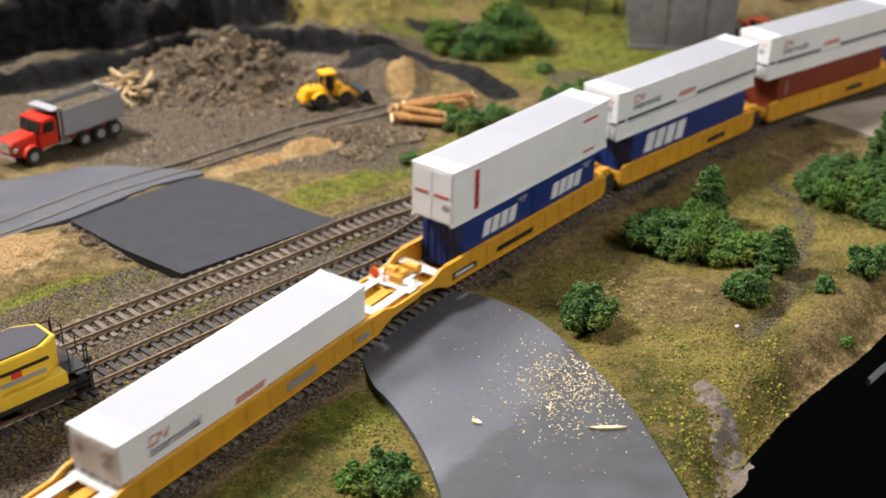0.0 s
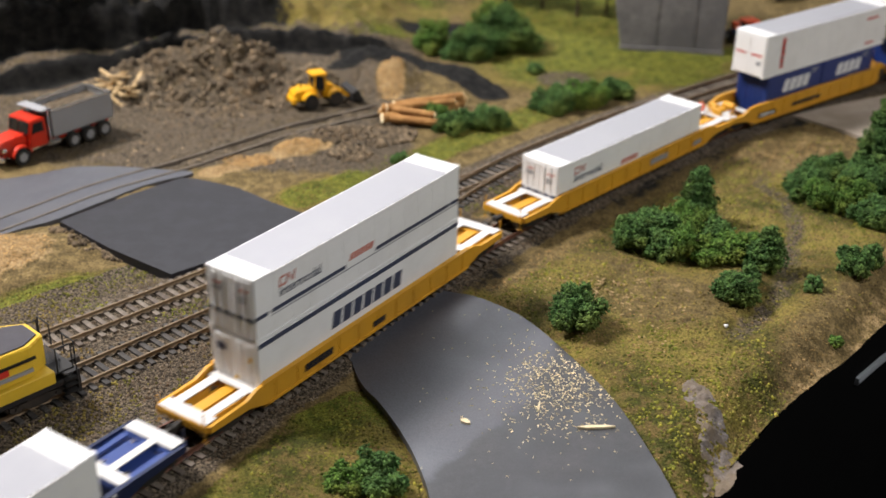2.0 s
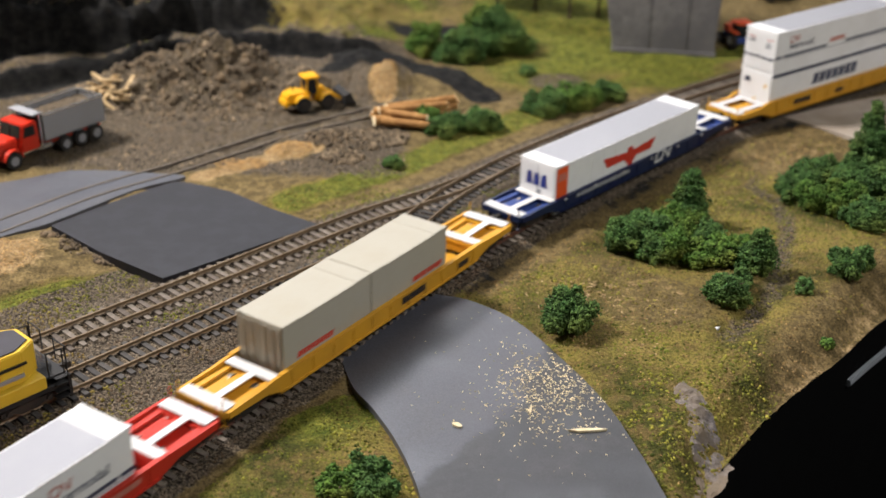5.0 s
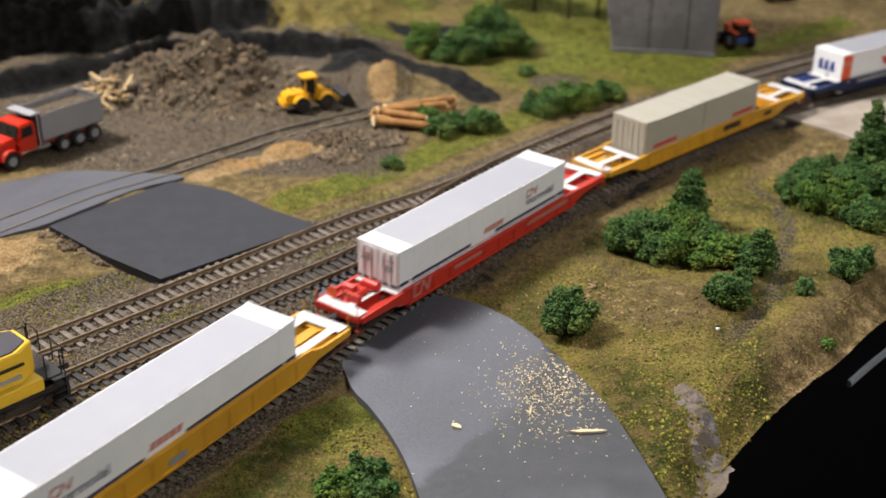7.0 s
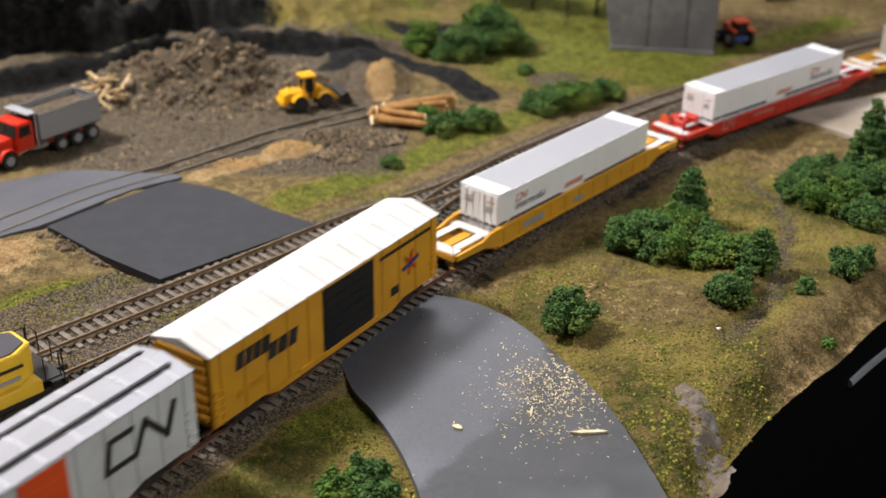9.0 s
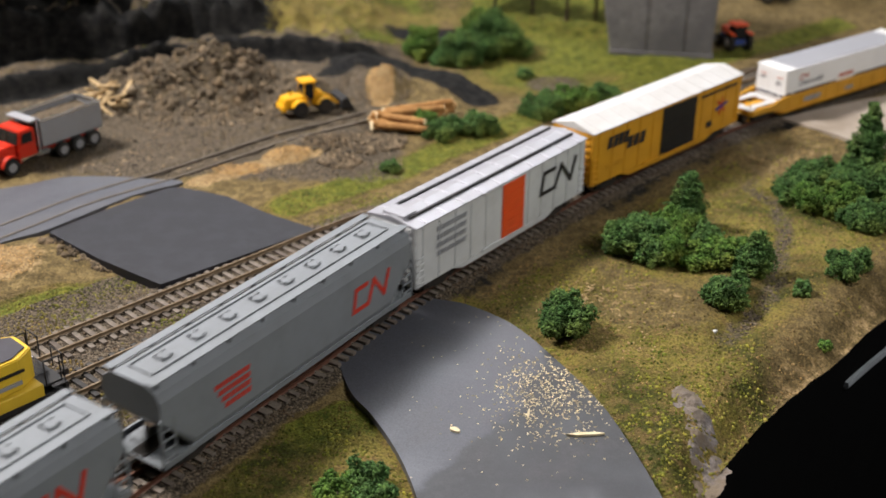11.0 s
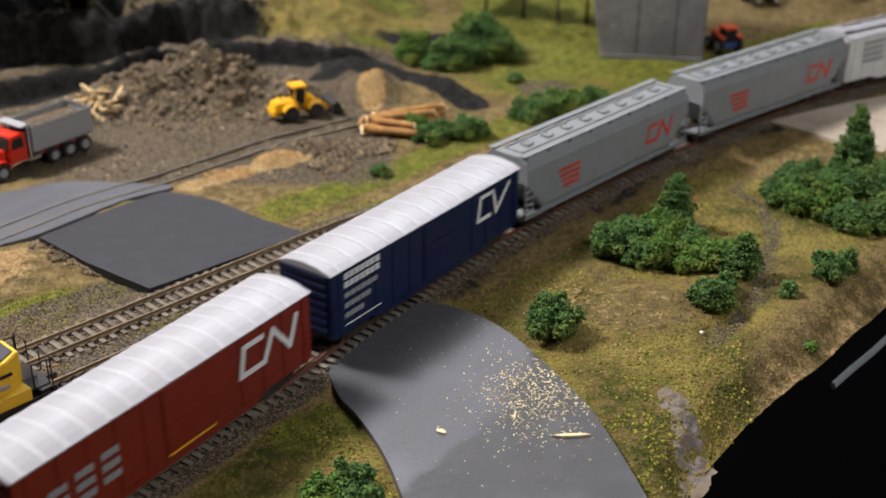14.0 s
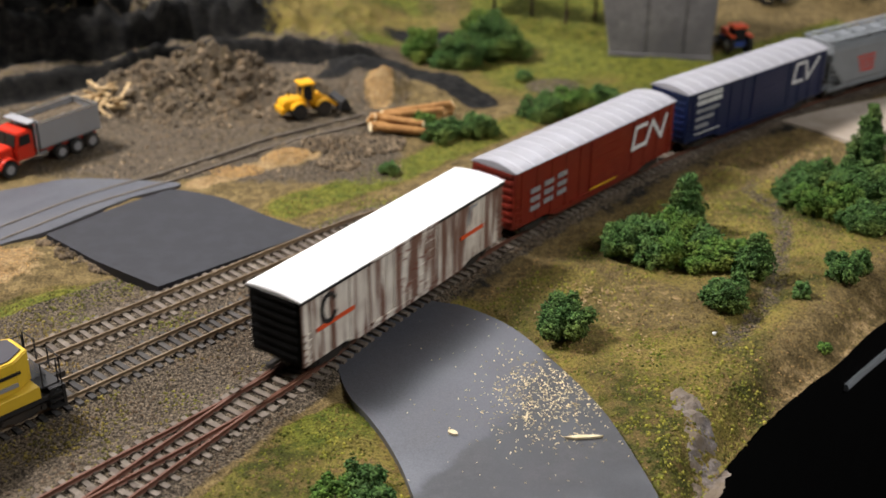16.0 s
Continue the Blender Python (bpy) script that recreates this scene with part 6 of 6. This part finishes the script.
g = cov.normal(size=(900, 2)) * (0.017, 0.021) + (0.054, 0.500)
g = g[inside(g[:, 0], g[:, 1], ROAD)]
slivers("wood_chips", "pale wood chips spilled on the grey road", g, -0.0041, cov, M_CHIP, (0.0003, 0.0010), (0.00022, 0.00045))
g = cov.uniform((-0.02, 0.42), (0.09, 0.58), (90, 2))
slivers("road_grit", "tiny pale grit on the grey road", g[inside(g[:, 0], g[:, 1], ROAD)], -0.0041, cov, M_CHIP, (0.0002, 0.0006), (0.0002, 0.0004))


def wood_piece(label, x, y, z, a, l, w):
    bm = bmesh.new()
    prism(bm, [(-l, 0.0), (-l * 0.5, -w), (l * 0.5, -w * 0.8), (l, -w * 0.1), (l * 0.6, w * 0.7), (-l * 0.3, w)], "z", 0, 0.0011)
    ob = link("wood_splinter", bm, M_CHIP)
    ob.matrix_basis = pose(x, y, z, 0, 0, a)
    tagged(ob, label, "wood splinter")


wood_piece("long pale wood splinter on the grey road", 0.0685, 0.4645, -0.0042, 4, 0.0093, 0.0012)
wood_piece("small brown wood chip on the grey road", 0.0058, 0.4668, -0.0042, -35, 0.0030, 0.0016)
wood_piece("slim pale wood splinter on the grey road", 0.042, 0.481, -0.0042, 80, 0.0045, 0.0006)
ob = scatter("white_stone", np.array([(0.150, 0.561, ground_z(0.150, 0.561) + 0.0005)]), 0.0014, cov, M_TREAD, ico())
tagged(ob, "small white stone beside a bush", "stone")

# ---------------------------------------------------------------- logs, timber
for i, (x, y, z, a, l, r) in enumerate(((-0.030, 0.878, 0.0, 22, 0.030, 0.0036), (-0.026, 0.887, 0.0, 24, 0.029, 0.0034), (-0.022, 0.896, 0.0, 20, 0.030, 0.0036), (-0.028, 0.882, 0.0062, 18, 0.028, 0.0032), (-0.022, 0.892, 0.0062, 26, 0.030, 0.0034), (-0.034, 0.864, 0.0, -12, 0.022, 0.0032), (-0.041, 0.873, 0.0, -24, 0.021, 0.0030), (-0.037, 0.869, 0.0058, -20, 0.022, 0.0028), (-0.016, 0.904, 0.0, 27, 0.026, 0.0032))):
    root = thing("log", "peeled orange brown log in a pile", "log", "log pile")
    root.matrix_basis = pose(x, y, ground_z(x, y) * 0 - 0.003 + r + z, 0, 0, a)
    bm = bmesh.new()
    n = 12
    rings = []
    for k in range(7):
        f = k / 6 * 2 - 1
        rr = r * (1 - 0.10 * f) * (1 + 0.05 * math.sin(k * 2.1 + i))
        rings.append([bm.verts.new((f * l, rr * math.cos(2 * math.pi * j / n), rr * math.sin(2 * math.pi * j / n))) for j in range(n)])
    for p, q in zip(rings[:-1], rings[1:]):
        for j in range(n):
            bm.faces.new((p[j], q[j], q[(j + 1) % n], p[(j + 1) % n]))
    part("bark", bm, M_LOG, root)
    for e in (-1, 1):
        bm = bmesh.new()
        rod(bm, (e * l * 0.999, 0, 0), (e * (l + 0.0003), 0, 0), r * (1 - 0.10 * e), 12)
        part("cut_end", bm, M_CHIP, root, "pale sawn end")

wd = np.random.default_rng(8)
for i in range(24):
    x, y = -0.286 + wd.uniform(-0.022, 0.026), 0.912 + wd.uniform(-0.018, 0.020)
    l = wd.uniform(0.008, 0.020)
    bm = one_box(-l, l, -0.0016, 0.0016, -0.0009, 0.0009, 0.0002)
    ob = link("timber", bm, M_TIMBER)
    ob.matrix_basis = pose(x, y, ground_z(x, y) + 0.004, wd.uniform(-20, 20), wd.uniform(-35, 35), wd.uniform(0, 180))
    tagged(ob, "pale split timber on a scrap pile", "timber", "timber scrap pile")


# ---------------------------------------------------------------- vehicles
def wheel(parent, x, y, r, w, rim):
    bm = bmesh.new()
    rod(bm, (x, y - w / 2, r), (x, y + w / 2, r), r, 20)
    bmesh.ops.bevel(bm, geom=[e for e in bm.edges if len(e.link_faces) == 2 and any(len(f.verts) > 4 for f in e.link_faces)], offset=w * 0.12, segments=1, affect="EDGES")
    t = part("wheel", bm, M_TYRE, parent)
    bm = bmesh.new()
    rod(bm, (x, y - w * 0.53, r), (x, y + w * 0.53, r), r * 0.55, 14)
    part("rim", bm, rim, t)
    bm = bmesh.new()
    rod(bm, (x, y - w * 0.62, r), (x, y + w * 0.62, r), r * 0.22, 10)
    part("hub", bm, rim, t)


def dump_truck():
    c = thing("dump_truck", "red dump truck with a grey gravel-filled body", "truck")
    c.matrix_basis = pose(-0.3005, 0.8065, -0.0055, 0, 0, -124.4)
    bm = one_box(-0.047, 0.046, -0.0055, 0.0055, 0.0065, 0.0095)
    part("frame", bm, M_TRUCKRED, c)
    for x in (0.0325, -0.0265, -0.0405):
        for y in (-0.0125, 0.0125):
            wheel(c, x, y, 0.0062, 0.0040 if x > 0 else 0.0058, M_DUMPGREY)
    for y in (-0.0125, 0.0125):
        wheel(c, -0.0125, y, 0.0058, 0.0050, M_DUMPGREY)
    bm = bmesh.new()
    prism(bm, [(0.0085, 0.0090), (0.0240, 0.0090), (0.0240, 0.0190), (0.0215, 0.0295), (0.0090, 0.0300)], "y", -0.0125, 0.0125)
    bmesh.ops.bevel(bm, geom=list(bm.edges), offset=0.0008, segments=2, affect="EDGES")
    cab = part("cab", bm, M_TRUCKRED, c, "glossy red cab")
    for s in (-1, 1):
        bm = bmesh.new()
        prism(bm, [(0.0115, 0.0200), (0.0220, 0.0200), (0.0202, 0.0272), (0.0120, 0.0275)], "y", s * 0.0124, s * 0.0128)
        part("side_window", bm, M_GLASS, cab)
    bm = bmesh.new()
    for y0, y1 in ((-0.0105, -0.0005), (0.0005, 0.0105)):
        v = [bm.verts.new(p) for p in ((0.0245, y0, 0.0197), (0.0245, y1, 0.0197), (0.0226, y1, 0.0280), (0.0226, y0, 0.0280), (0.0238, y0, 0.0195), (0.0238, y1, 0.0195), (0.0218, y1, 0.0282), (0.0218, y0, 0.0282))]
        for f in ((0, 1, 2, 3), (7, 6, 5, 4), (0, 4, 5, 1), (1, 5, 6, 2), (2, 6, 7, 3), (3, 7, 4, 0)):
            bm.faces.new([v[i] for i in f])
    part("windscreen", bm, M_GLASS, cab)
    bm = bmesh.new()
    prism(bm, [(0.0240, 0.0095), (0.0450, 0.0095), (0.0460, 0.0175), (0.0440, 0.0190), (0.0240, 0.0200)], "y", -0.0085, 0.0085)
    bmesh.ops.bevel(bm, geom=list(bm.edges), offset=0.0009, segments=2, affect="EDGES")
    part("hood", bm, M_TRUCKRED, c, "long red hood")
    part("grille", one_box(0.0458, 0.0466, -0.0058, 0.0058, 0.0105, 0.0175, 0.0002), M_CHROME, c, "chrome grille")
    part("bumper", one_box(0.0465, 0.0485, -0.0125, 0.0125, 0.0060, 0.0092, 0.0004), M_CHROME, c, "chrome bumper")
    for s in (-1, 1):
        bm = bmesh.new()
        arc = [(0.0325 + 0.0085 * math.cos(a), 0.0062 + 0.0085 * math.sin(a)) for a in np.linspace(0.2, 2.94, 9)]
        arc += [(0.0325 + 0.0075 * math.cos(a), 0.0062 + 0.0075 * math.sin(a)) for a in np.linspace(2.94, 0.2, 9)]
        prism(bm, arc, "y", s * 0.0085, s * 0.0145)
        part("fender", bm, M_TRUCKRED, c)
        bm = bmesh.new()
        rod(bm, (0.0430, s * 0.0100, 0.0135), (0.0452, s * 0.0100, 0.0135), 0.0017, 12)
        part("headlight", bm, M_CHROME, c)
        bm = bmesh.new()
        rod(bm, (0.0065, s * 0.0125, 0.0090), (0.0065, s * 0.0125, 0.0365), 0.0008, 10)
        part("exhaust_stack", bm, M_CHROME, c)
        bm = bmesh.new()
        rod(bm, (-0.002, s * 0.0100, 0.0080), (0.0075, s * 0.0100, 0.0080), 0.0026, 12)
        part("fuel_tank", bm, M_CHROME, c)
    x0, x1, w, z0, z1 = -0.0500, 0.0050, 0.0145, 0.0130, 0.0325
    for name, b in (("body_floor", (x0, x1, -w, w, z0, z0 + 0.001)), ("body_side", (x0, x1, -w, -w + 0.001, z0, z1)), ("body_side", (x0, x1, w - 0.001, w, z0, z1)), ("body_front", (x1 - 0.001, x1, -w + 0.001, w - 0.001, z0, z1 + 0.002)), ("tailgate", (x0, x0 + 0.001, -w + 0.001, w - 0.001, z0, z1))):
        part(name, one_box(*b), M_DUMPGREY, c)
    bm = one_box(x0 - 0.0004, x1 + 0.0004, -w - 0.0006, -w + 0.0013, z1 - 0.0004, z1 + 0.0010, 0.0002)
    part("top_rail", bm, M_CHROME, c)
    part("top_rail", one_box(x0 - 0.0004, x1 + 0.0004, w - 0.0013, w + 0.0006, z1 - 0.0004, z1 + 0.0010, 0.0002), M_CHROME, c)
    part("top_rail", one_box(x0 - 0.0004, x0 + 0.0014, -w + 0.0013, w - 0.0013, z1 - 0.0004, z1 + 0.0010, 0.0002), M_CHROME, c)
    part("cab_shield", one_box(x1 - 0.0004, x1 + 0.0080, -w + 0.001, w - 0.001, z1 + 0.0014, z1 + 0.0026, 0.0003), M_DUMPGREY, c)
    part("red_skirt", one_box(x0 + 0.002, x1 - 0.002, -0.0105, 0.0105, 0.0095, 0.0130), M_TRUCKRED, c)
    bm = bmesh.new()
    n = 14
    grid = [[bm.verts.new((x0 + 0.001 + (x1 - x0 - 0.002) * i / n, -w + 0.001 + (2 * w - 0.002) * j / 6, z1 - 0.0042 + 0.0024 * math.sin(math.pi * j / 6) * math.sin(math.pi * i / n) + 0.0006 * math.sin(i * 2.3 + j * 1.7))) for j in range(7)] for i in range(n + 1)]
    for i in range(n):
        for j in range(6):
            bm.faces.new((grid[i][j], grid[i + 1][j], grid[i + 1][j + 1], grid[i][j + 1]))
    load_ = part("gravel_load", bm, M_ROCK, c, "brown gravel load")
    return c


dump_truck()


def wheel_loader():
    c = thing("wheel_loader", "yellow wheel loader with a dark cab", "loader")
    c.matrix_basis = pose(-0.112, 0.9105, -0.0045, 0, 0, 28)
    for x in (-0.0105, 0.0105):
        for y in (-0.0095, 0.0095):
            wheel(c, x, y, 0.0062, 0.0055, M_UNDER)
    bm = bmesh.new()
    prism(bm, [(-0.0225, 0.0065), (-0.0030, 0.0065), (-0.0030, 0.0150), (-0.0210, 0.0150), (-0.0235, 0.0120)], "y", -0.0068, 0.0068)
    bmesh.ops.bevel(bm, geom=list(bm.edges), offset=0.0007, segments=2, affect="EDGES")
    part("engine_hood", bm, M_LOADER, c)
    part("rear_weight", one_box(-0.0250, -0.0215, -0.0078, 0.0078, 0.0045, 0.0095, 0.0006), M_LOADER, c)
    bm = bmesh.new()
    prism(bm, [(-0.0055, 0.0125), (0.0035, 0.0125), (0.0048, 0.0200), (0.0025, 0.0255), (-0.0055, 0.0255)], "y", -0.0058, 0.0058)
    part("cab", bm, M_GLASS, c, "dark glazed cab")
    bm = one_box(-0.0075, 0.0055, -0.0070, 0.0070, 0.0255, 0.0275, 0.0006)
    part("cab_roof", bm, M_LOADER, c, "yellow cab roof")
    for x in (-0.0056, 0.0034):
        for y in (-0.0058, 0.0058):
            bm = bmesh.new()
            rod(bm, (x, y, 0.0125), (x * 0.9, y, 0.0255), 0.0005, 6)
            part("cab_post", bm, M_LOADER, c)
    part("front_frame", one_box(0.0020, 0.0150, -0.0045, 0.0045, 0.0055, 0.0125, 0.0008), M_LOADER, c)
    for y in (-0.0040, 0.0040):
        bm = bmesh.new()
        prism(bm, [(0.0040, 0.0125), (0.0070, 0.0160), (0.0190, 0.0105), (0.0260, 0.0050), (0.0240, 0.0035), (0.0170, 0.0080)], "y", y - 0.0009, y + 0.0009)
        part("lift_arm", bm, M_LOADER, c)
    for x in (-0.0105, 0.0105):
        for y in (-0.0100, 0.0100):
            bm = bmesh.new()
            arc = [(x + 0.0078 * math.cos(a), 0.0062 + 0.0078 * math.sin(a)) for a in np.linspace(0.4, 2.74, 8)] + [(x + 0.0070 * math.cos(a), 0.0062 + 0.0070 * math.sin(a)) for a in np.linspace(2.74, 0.4, 8)]
            prism(bm, arc, "y", y - 0.0030, y + 0.0030)
            part("fender", bm, M_LOADER, c)
    bm = bmesh.new()
    prism(bm, [(0.0250, 0.0015), (0.0350, 0.0010), (0.0352, 0.0018), (0.0268, 0.0028), (0.0262, 0.0085), (0.0300, 0.0110), (0.0292, 0.0116), (0.0248, 0.0090)], "y", -0.0125, 0.0125)
    b = part("bucket", bm, M_BLACK, c, "black steel bucket")
    for y in (-0.0125, 0.0119):
        bm = bmesh.new()
        prism(bm, [(0.0250, 0.0015), (0.0350, 0.0010), (0.0300, 0.0112), (0.0248, 0.0090)], "y", y, y + 0.0006)
        part("bucket_cheek", bm, M_BLACK, b)
    bm = bmesh.new()
    rod(bm, (-0.014, 0.003, 0.015), (-0.014, 0.003, 0.0205), 0.0007, 8)
    part("exhaust", bm, M_BLACK, c)


wheel_loader()


def tractor(name, label, m, body, lower):
    c = thing(name, label, "tractor")
    c.matrix_basis = m
    for x, r in ((-0.010, 0.0085), (0.012, 0.0055)):
        for y in (-0.0095, 0.0095):
            wheel(c, x, y, r, 0.0045, M_CHROME)
    part("chassis", one_box(-0.014, 0.018, -0.0055, 0.0055, 0.006, 0.011, 0.0006), lower, c)
    part("hood", one_box(-0.001, 0.018, -0.0050, 0.0050, 0.011, 0.018, 0.0010), body, c)
    part("cab", one_box(-0.013, -0.001, -0.0065, 0.0065, 0.011, 0.024, 0.0010), M_GLASS, c)
    part("roof", one_box(-0.0145, 0.0005, -0.0075, 0.0075, 0.024, 0.0262, 0.0007), body, c)
    for y in (-0.0115, 0.0071):
        part("fender", one_box(-0.018, -0.002, y, y + 0.0044, 0.0165, 0.0180, 0.0004), body, c)


tractor("farm_tractor", "red and blue tractor parked beside the concrete block", pose(0.276, 1.104, ground_z(0.276, 1.104), 0, 0, 105), M_MARKORANGE, M_DECKBLUE)
tractor("farm_tractor", "dark blue tractor parked on the dirt yard", pose(0.342, 1.235, ground_z(0.342, 1.235), 0, 0, 20), M_BLUE, M_BLACK)


def concrete_block():
    c = thing("concrete_building", "tall grey weathered concrete bunker with a flared wall", "building")
    c.matrix_basis = pose(0.203, 1.104, -0.006, 0, 0, -8)
    bm = bmesh.new()
    prism(bm, [(-0.044, 0.0), (0.050, 0.0), (0.052, 0.120), (-0.066, 0.120)], "y", -0.030, 0.050)
    bmesh.ops.bevel(bm, geom=list(bm.edges), offset=0.0012, segments=1, affect="EDGES")
    part("wall", bm, M_CONCRETE, c)
    part("plinth", one_box(-0.0455, 0.0515, -0.0315, 0.0515, 0.0, 0.0045, 0.0006), M_CONCRETE, c)
    part("roof", one_box(-0.069, 0.055, -0.033, 0.053, 0.120, 0.124, 0.0006), M_CONCRETE, c)
    for x in (-0.013, 0.022):
        part("wall_seam", one_box(x - 0.0006, x + 0.0006, -0.0306, -0.0298, 0.0045, 0.119), M_CONCRETE, c)
    return c


concrete_block()


def locomotive():
    """The end of a yellow locomotive standing on the middle siding."""
    c = thing("locomotive", "yellow diesel locomotive with a grey roof and handrails", "locomotive")
    c.matrix_basis = pose(-0.2325, 0.4472, 0, 0, 0, 47.6)
    part("frame", one_box(-0.100, 0.056, -0.0160, 0.0160, 0.0085, 0.0115, 0.0003), M_BLACK, c)
    part("side_skirt", one_box(-0.100, 0.045, -0.0165, 0.0165, 0.0115, 0.0180, 0.0003), M_LOCO, c)
    bm = bmesh.new()
    prism(bm, [(0.012, -0.0135), (0.036, -0.0135), (0.046, -0.0075), (0.046, 0.0075), (0.036, 0.0135), (0.012, 0.0135)], "z", 0.0180, 0.0345)
    bmesh.ops.bevel(bm, geom=list(bm.edges), offset=0.0006, segments=2, affect="EDGES")
    part("hood", bm, M_LOCO, c, "yellow short hood with cut corners")
    bm = bmesh.new()
    prism(bm, [(0.014, -0.0115), (0.034, -0.0115), (0.0435, -0.0062), (0.0435, 0.0062), (0.034, 0.0115), (0.014, 0.0115)], "z", 0.0346, 0.0352)
    part("hood_top", bm, M_HOODTOP, c, "dark grey top panel")
    bm = bmesh.new()
    prism(bm, [(-0.0165, 0.0180), (-0.0165, 0.0345), (-0.0120, 0.0425), (0.0120, 0.0425), (0.0165, 0.0345), (0.0165, 0.0180)], "x", -0.048, 0.0118)
    cab = part("cab", bm, M_LOCO, c, "yellow cab")
    part("cab_roof", one_box(-0.048, 0.0115, -0.0115, 0.0115, 0.0426, 0.0435, 0.0002), M_HOODTOP, c)
    for y in (-0.0090, 0.0030):
        part("window", one_box(0.0116, 0.0122, y, y + 0.0060, 0.0362, 0.0408), M_GLASS, cab)
    for s in (-1, 1):
        part("window", one_box(-0.026, -0.006, *sorted((s * 0.0164, s * 0.0168)), 0.0290, 0.0335), M_GLASS, cab)
    part("long_hood", one_box(-0.100, -0.0485, -0.0125, 0.0125, 0.0180, 0.0400, 0.0006), M_LOCO, c)
    part("end_platform", one_box(0.0455, 0.0560, -0.0150, 0.0150, 0.0150, 0.0158), M_BLACK, c)
    part("grille", one_box(0.006, 0.036, -0.0145, -0.0134, 0.0215, 0.0232), M_DUMPGREY, c, "grey ledge on the hood side")
    part("grille", one_box(0.004, 0.038, -0.0144, -0.0134, 0.0275, 0.0288), M_BLACK, c, "black rail on the hood side")
    part("mark", one_box(0.019, 0.024, -0.0141, -0.0134, 0.0240, 0.0275), M_MARKRED, c)
    part("mark", one_box(-0.014, 0.002, -0.0168, -0.0164, 0.0215, 0.0275), M_MARKORANGE, c, "orange panel on the cab side")
    part("lettering", word_bars(-0.012, 0.006, 0.0130, 0.0170, 4, -0.0166, 0.0), M_MARKBLACK, c, "black number shown as bars")
    part("lamp_block", one_box(0.0124, 0.0180, 0.0035, 0.0090, 0.0346, 0.0395, 0.0005), M_LOCO, c)
    bm = bmesh.new()
    prism(bm, [(-0.0165, 0.0015), (-0.0165, 0.0140), (0.0165, 0.0140), (0.0165, 0.0015), (0.006, 0.0045), (-0.006, 0.0045)], "x", 0.0560, 0.0577)
    part("pilot", bm, M_BLACK, c, "black pilot plate")
    for s in (-1, 1):
        for i in range(4):
            part("step", one_box(0.0490, 0.0555, *sorted((s * 0.0135, s * 0.0180)), 0.0035 + i * 0.0037, 0.0040 + i * 0.0037), M_BLACK, c)
        bm = bmesh.new()
        for x in (0.047, 0.0550):
            rod(bm, (x, s * 0.0155, 0.0155), (x, s * 0.0155, 0.0290), 0.00035, 6)
        rod(bm, (0.047, s * 0.0155, 0.0290), (0.0550, s * 0.0155, 0.0290), 0.00035, 6)
        part("handrail", bm, M_BLACK, c)
        bm = bmesh.new()
        rod(bm, (0.0562, s * 0.0165, 0.0300), (0.0562, s * 0.0165, 0.0040), 0.00035, 6)
        rod(bm, (0.0564, s * 0.0165, 0.0300), (0.0564, s * 0.0060, 0.0300), 0.00035, 6)
        rod(bm, (0.0564, s * 0.0060, 0.0300), (0.0564, s * 0.0060, 0.0185), 0.00035, 6)
        part("end_rail", bm, M_BLACK, c)
    for y in (-0.003, 0.003):
        bm = bmesh.new()
        rod(bm, (0.0458, y, 0.0300), (0.0468, y, 0.0300), 0.0014, 12)
        part("headlight", bm, M_CHROME, c)
    bm = bmesh.new()
    prism(bm, [(0.0462, 0.0160), (0.0545, 0.0160), (0.0475, 0.0270), (0.0462, 0.0270)], "y", -0.0050, 0.0110)
    part("front_plate", bm, M_CHROME, c, "pale sloping plate on the front platform")
    coupler(c, 0.0577, 1)
    for x in (0.036, -0.070):
        truck(c, x)
    part("fuel_tank", one_box(-0.045, 0.005, -0.0140, 0.0140, 0.0030, 0.0105, 0.001), M_BLACK, c)


locomotive()

g = cov.normal(size=(70, 2)) * (0.016, 0.012) + (0.086, 0.598)
z = height(g[:, 0], g[:, 1])[0]
for i in range(0, 70, 10):
    slivers("wood_flakes", "tan wood flakes scattered on the dry ground", g[i:i + 10], float(z[i:i + 10].mean()) + 0.0006, cov, M_TIMBER, (0.0006, 0.0018), (0.0004, 0.0008))

motions()
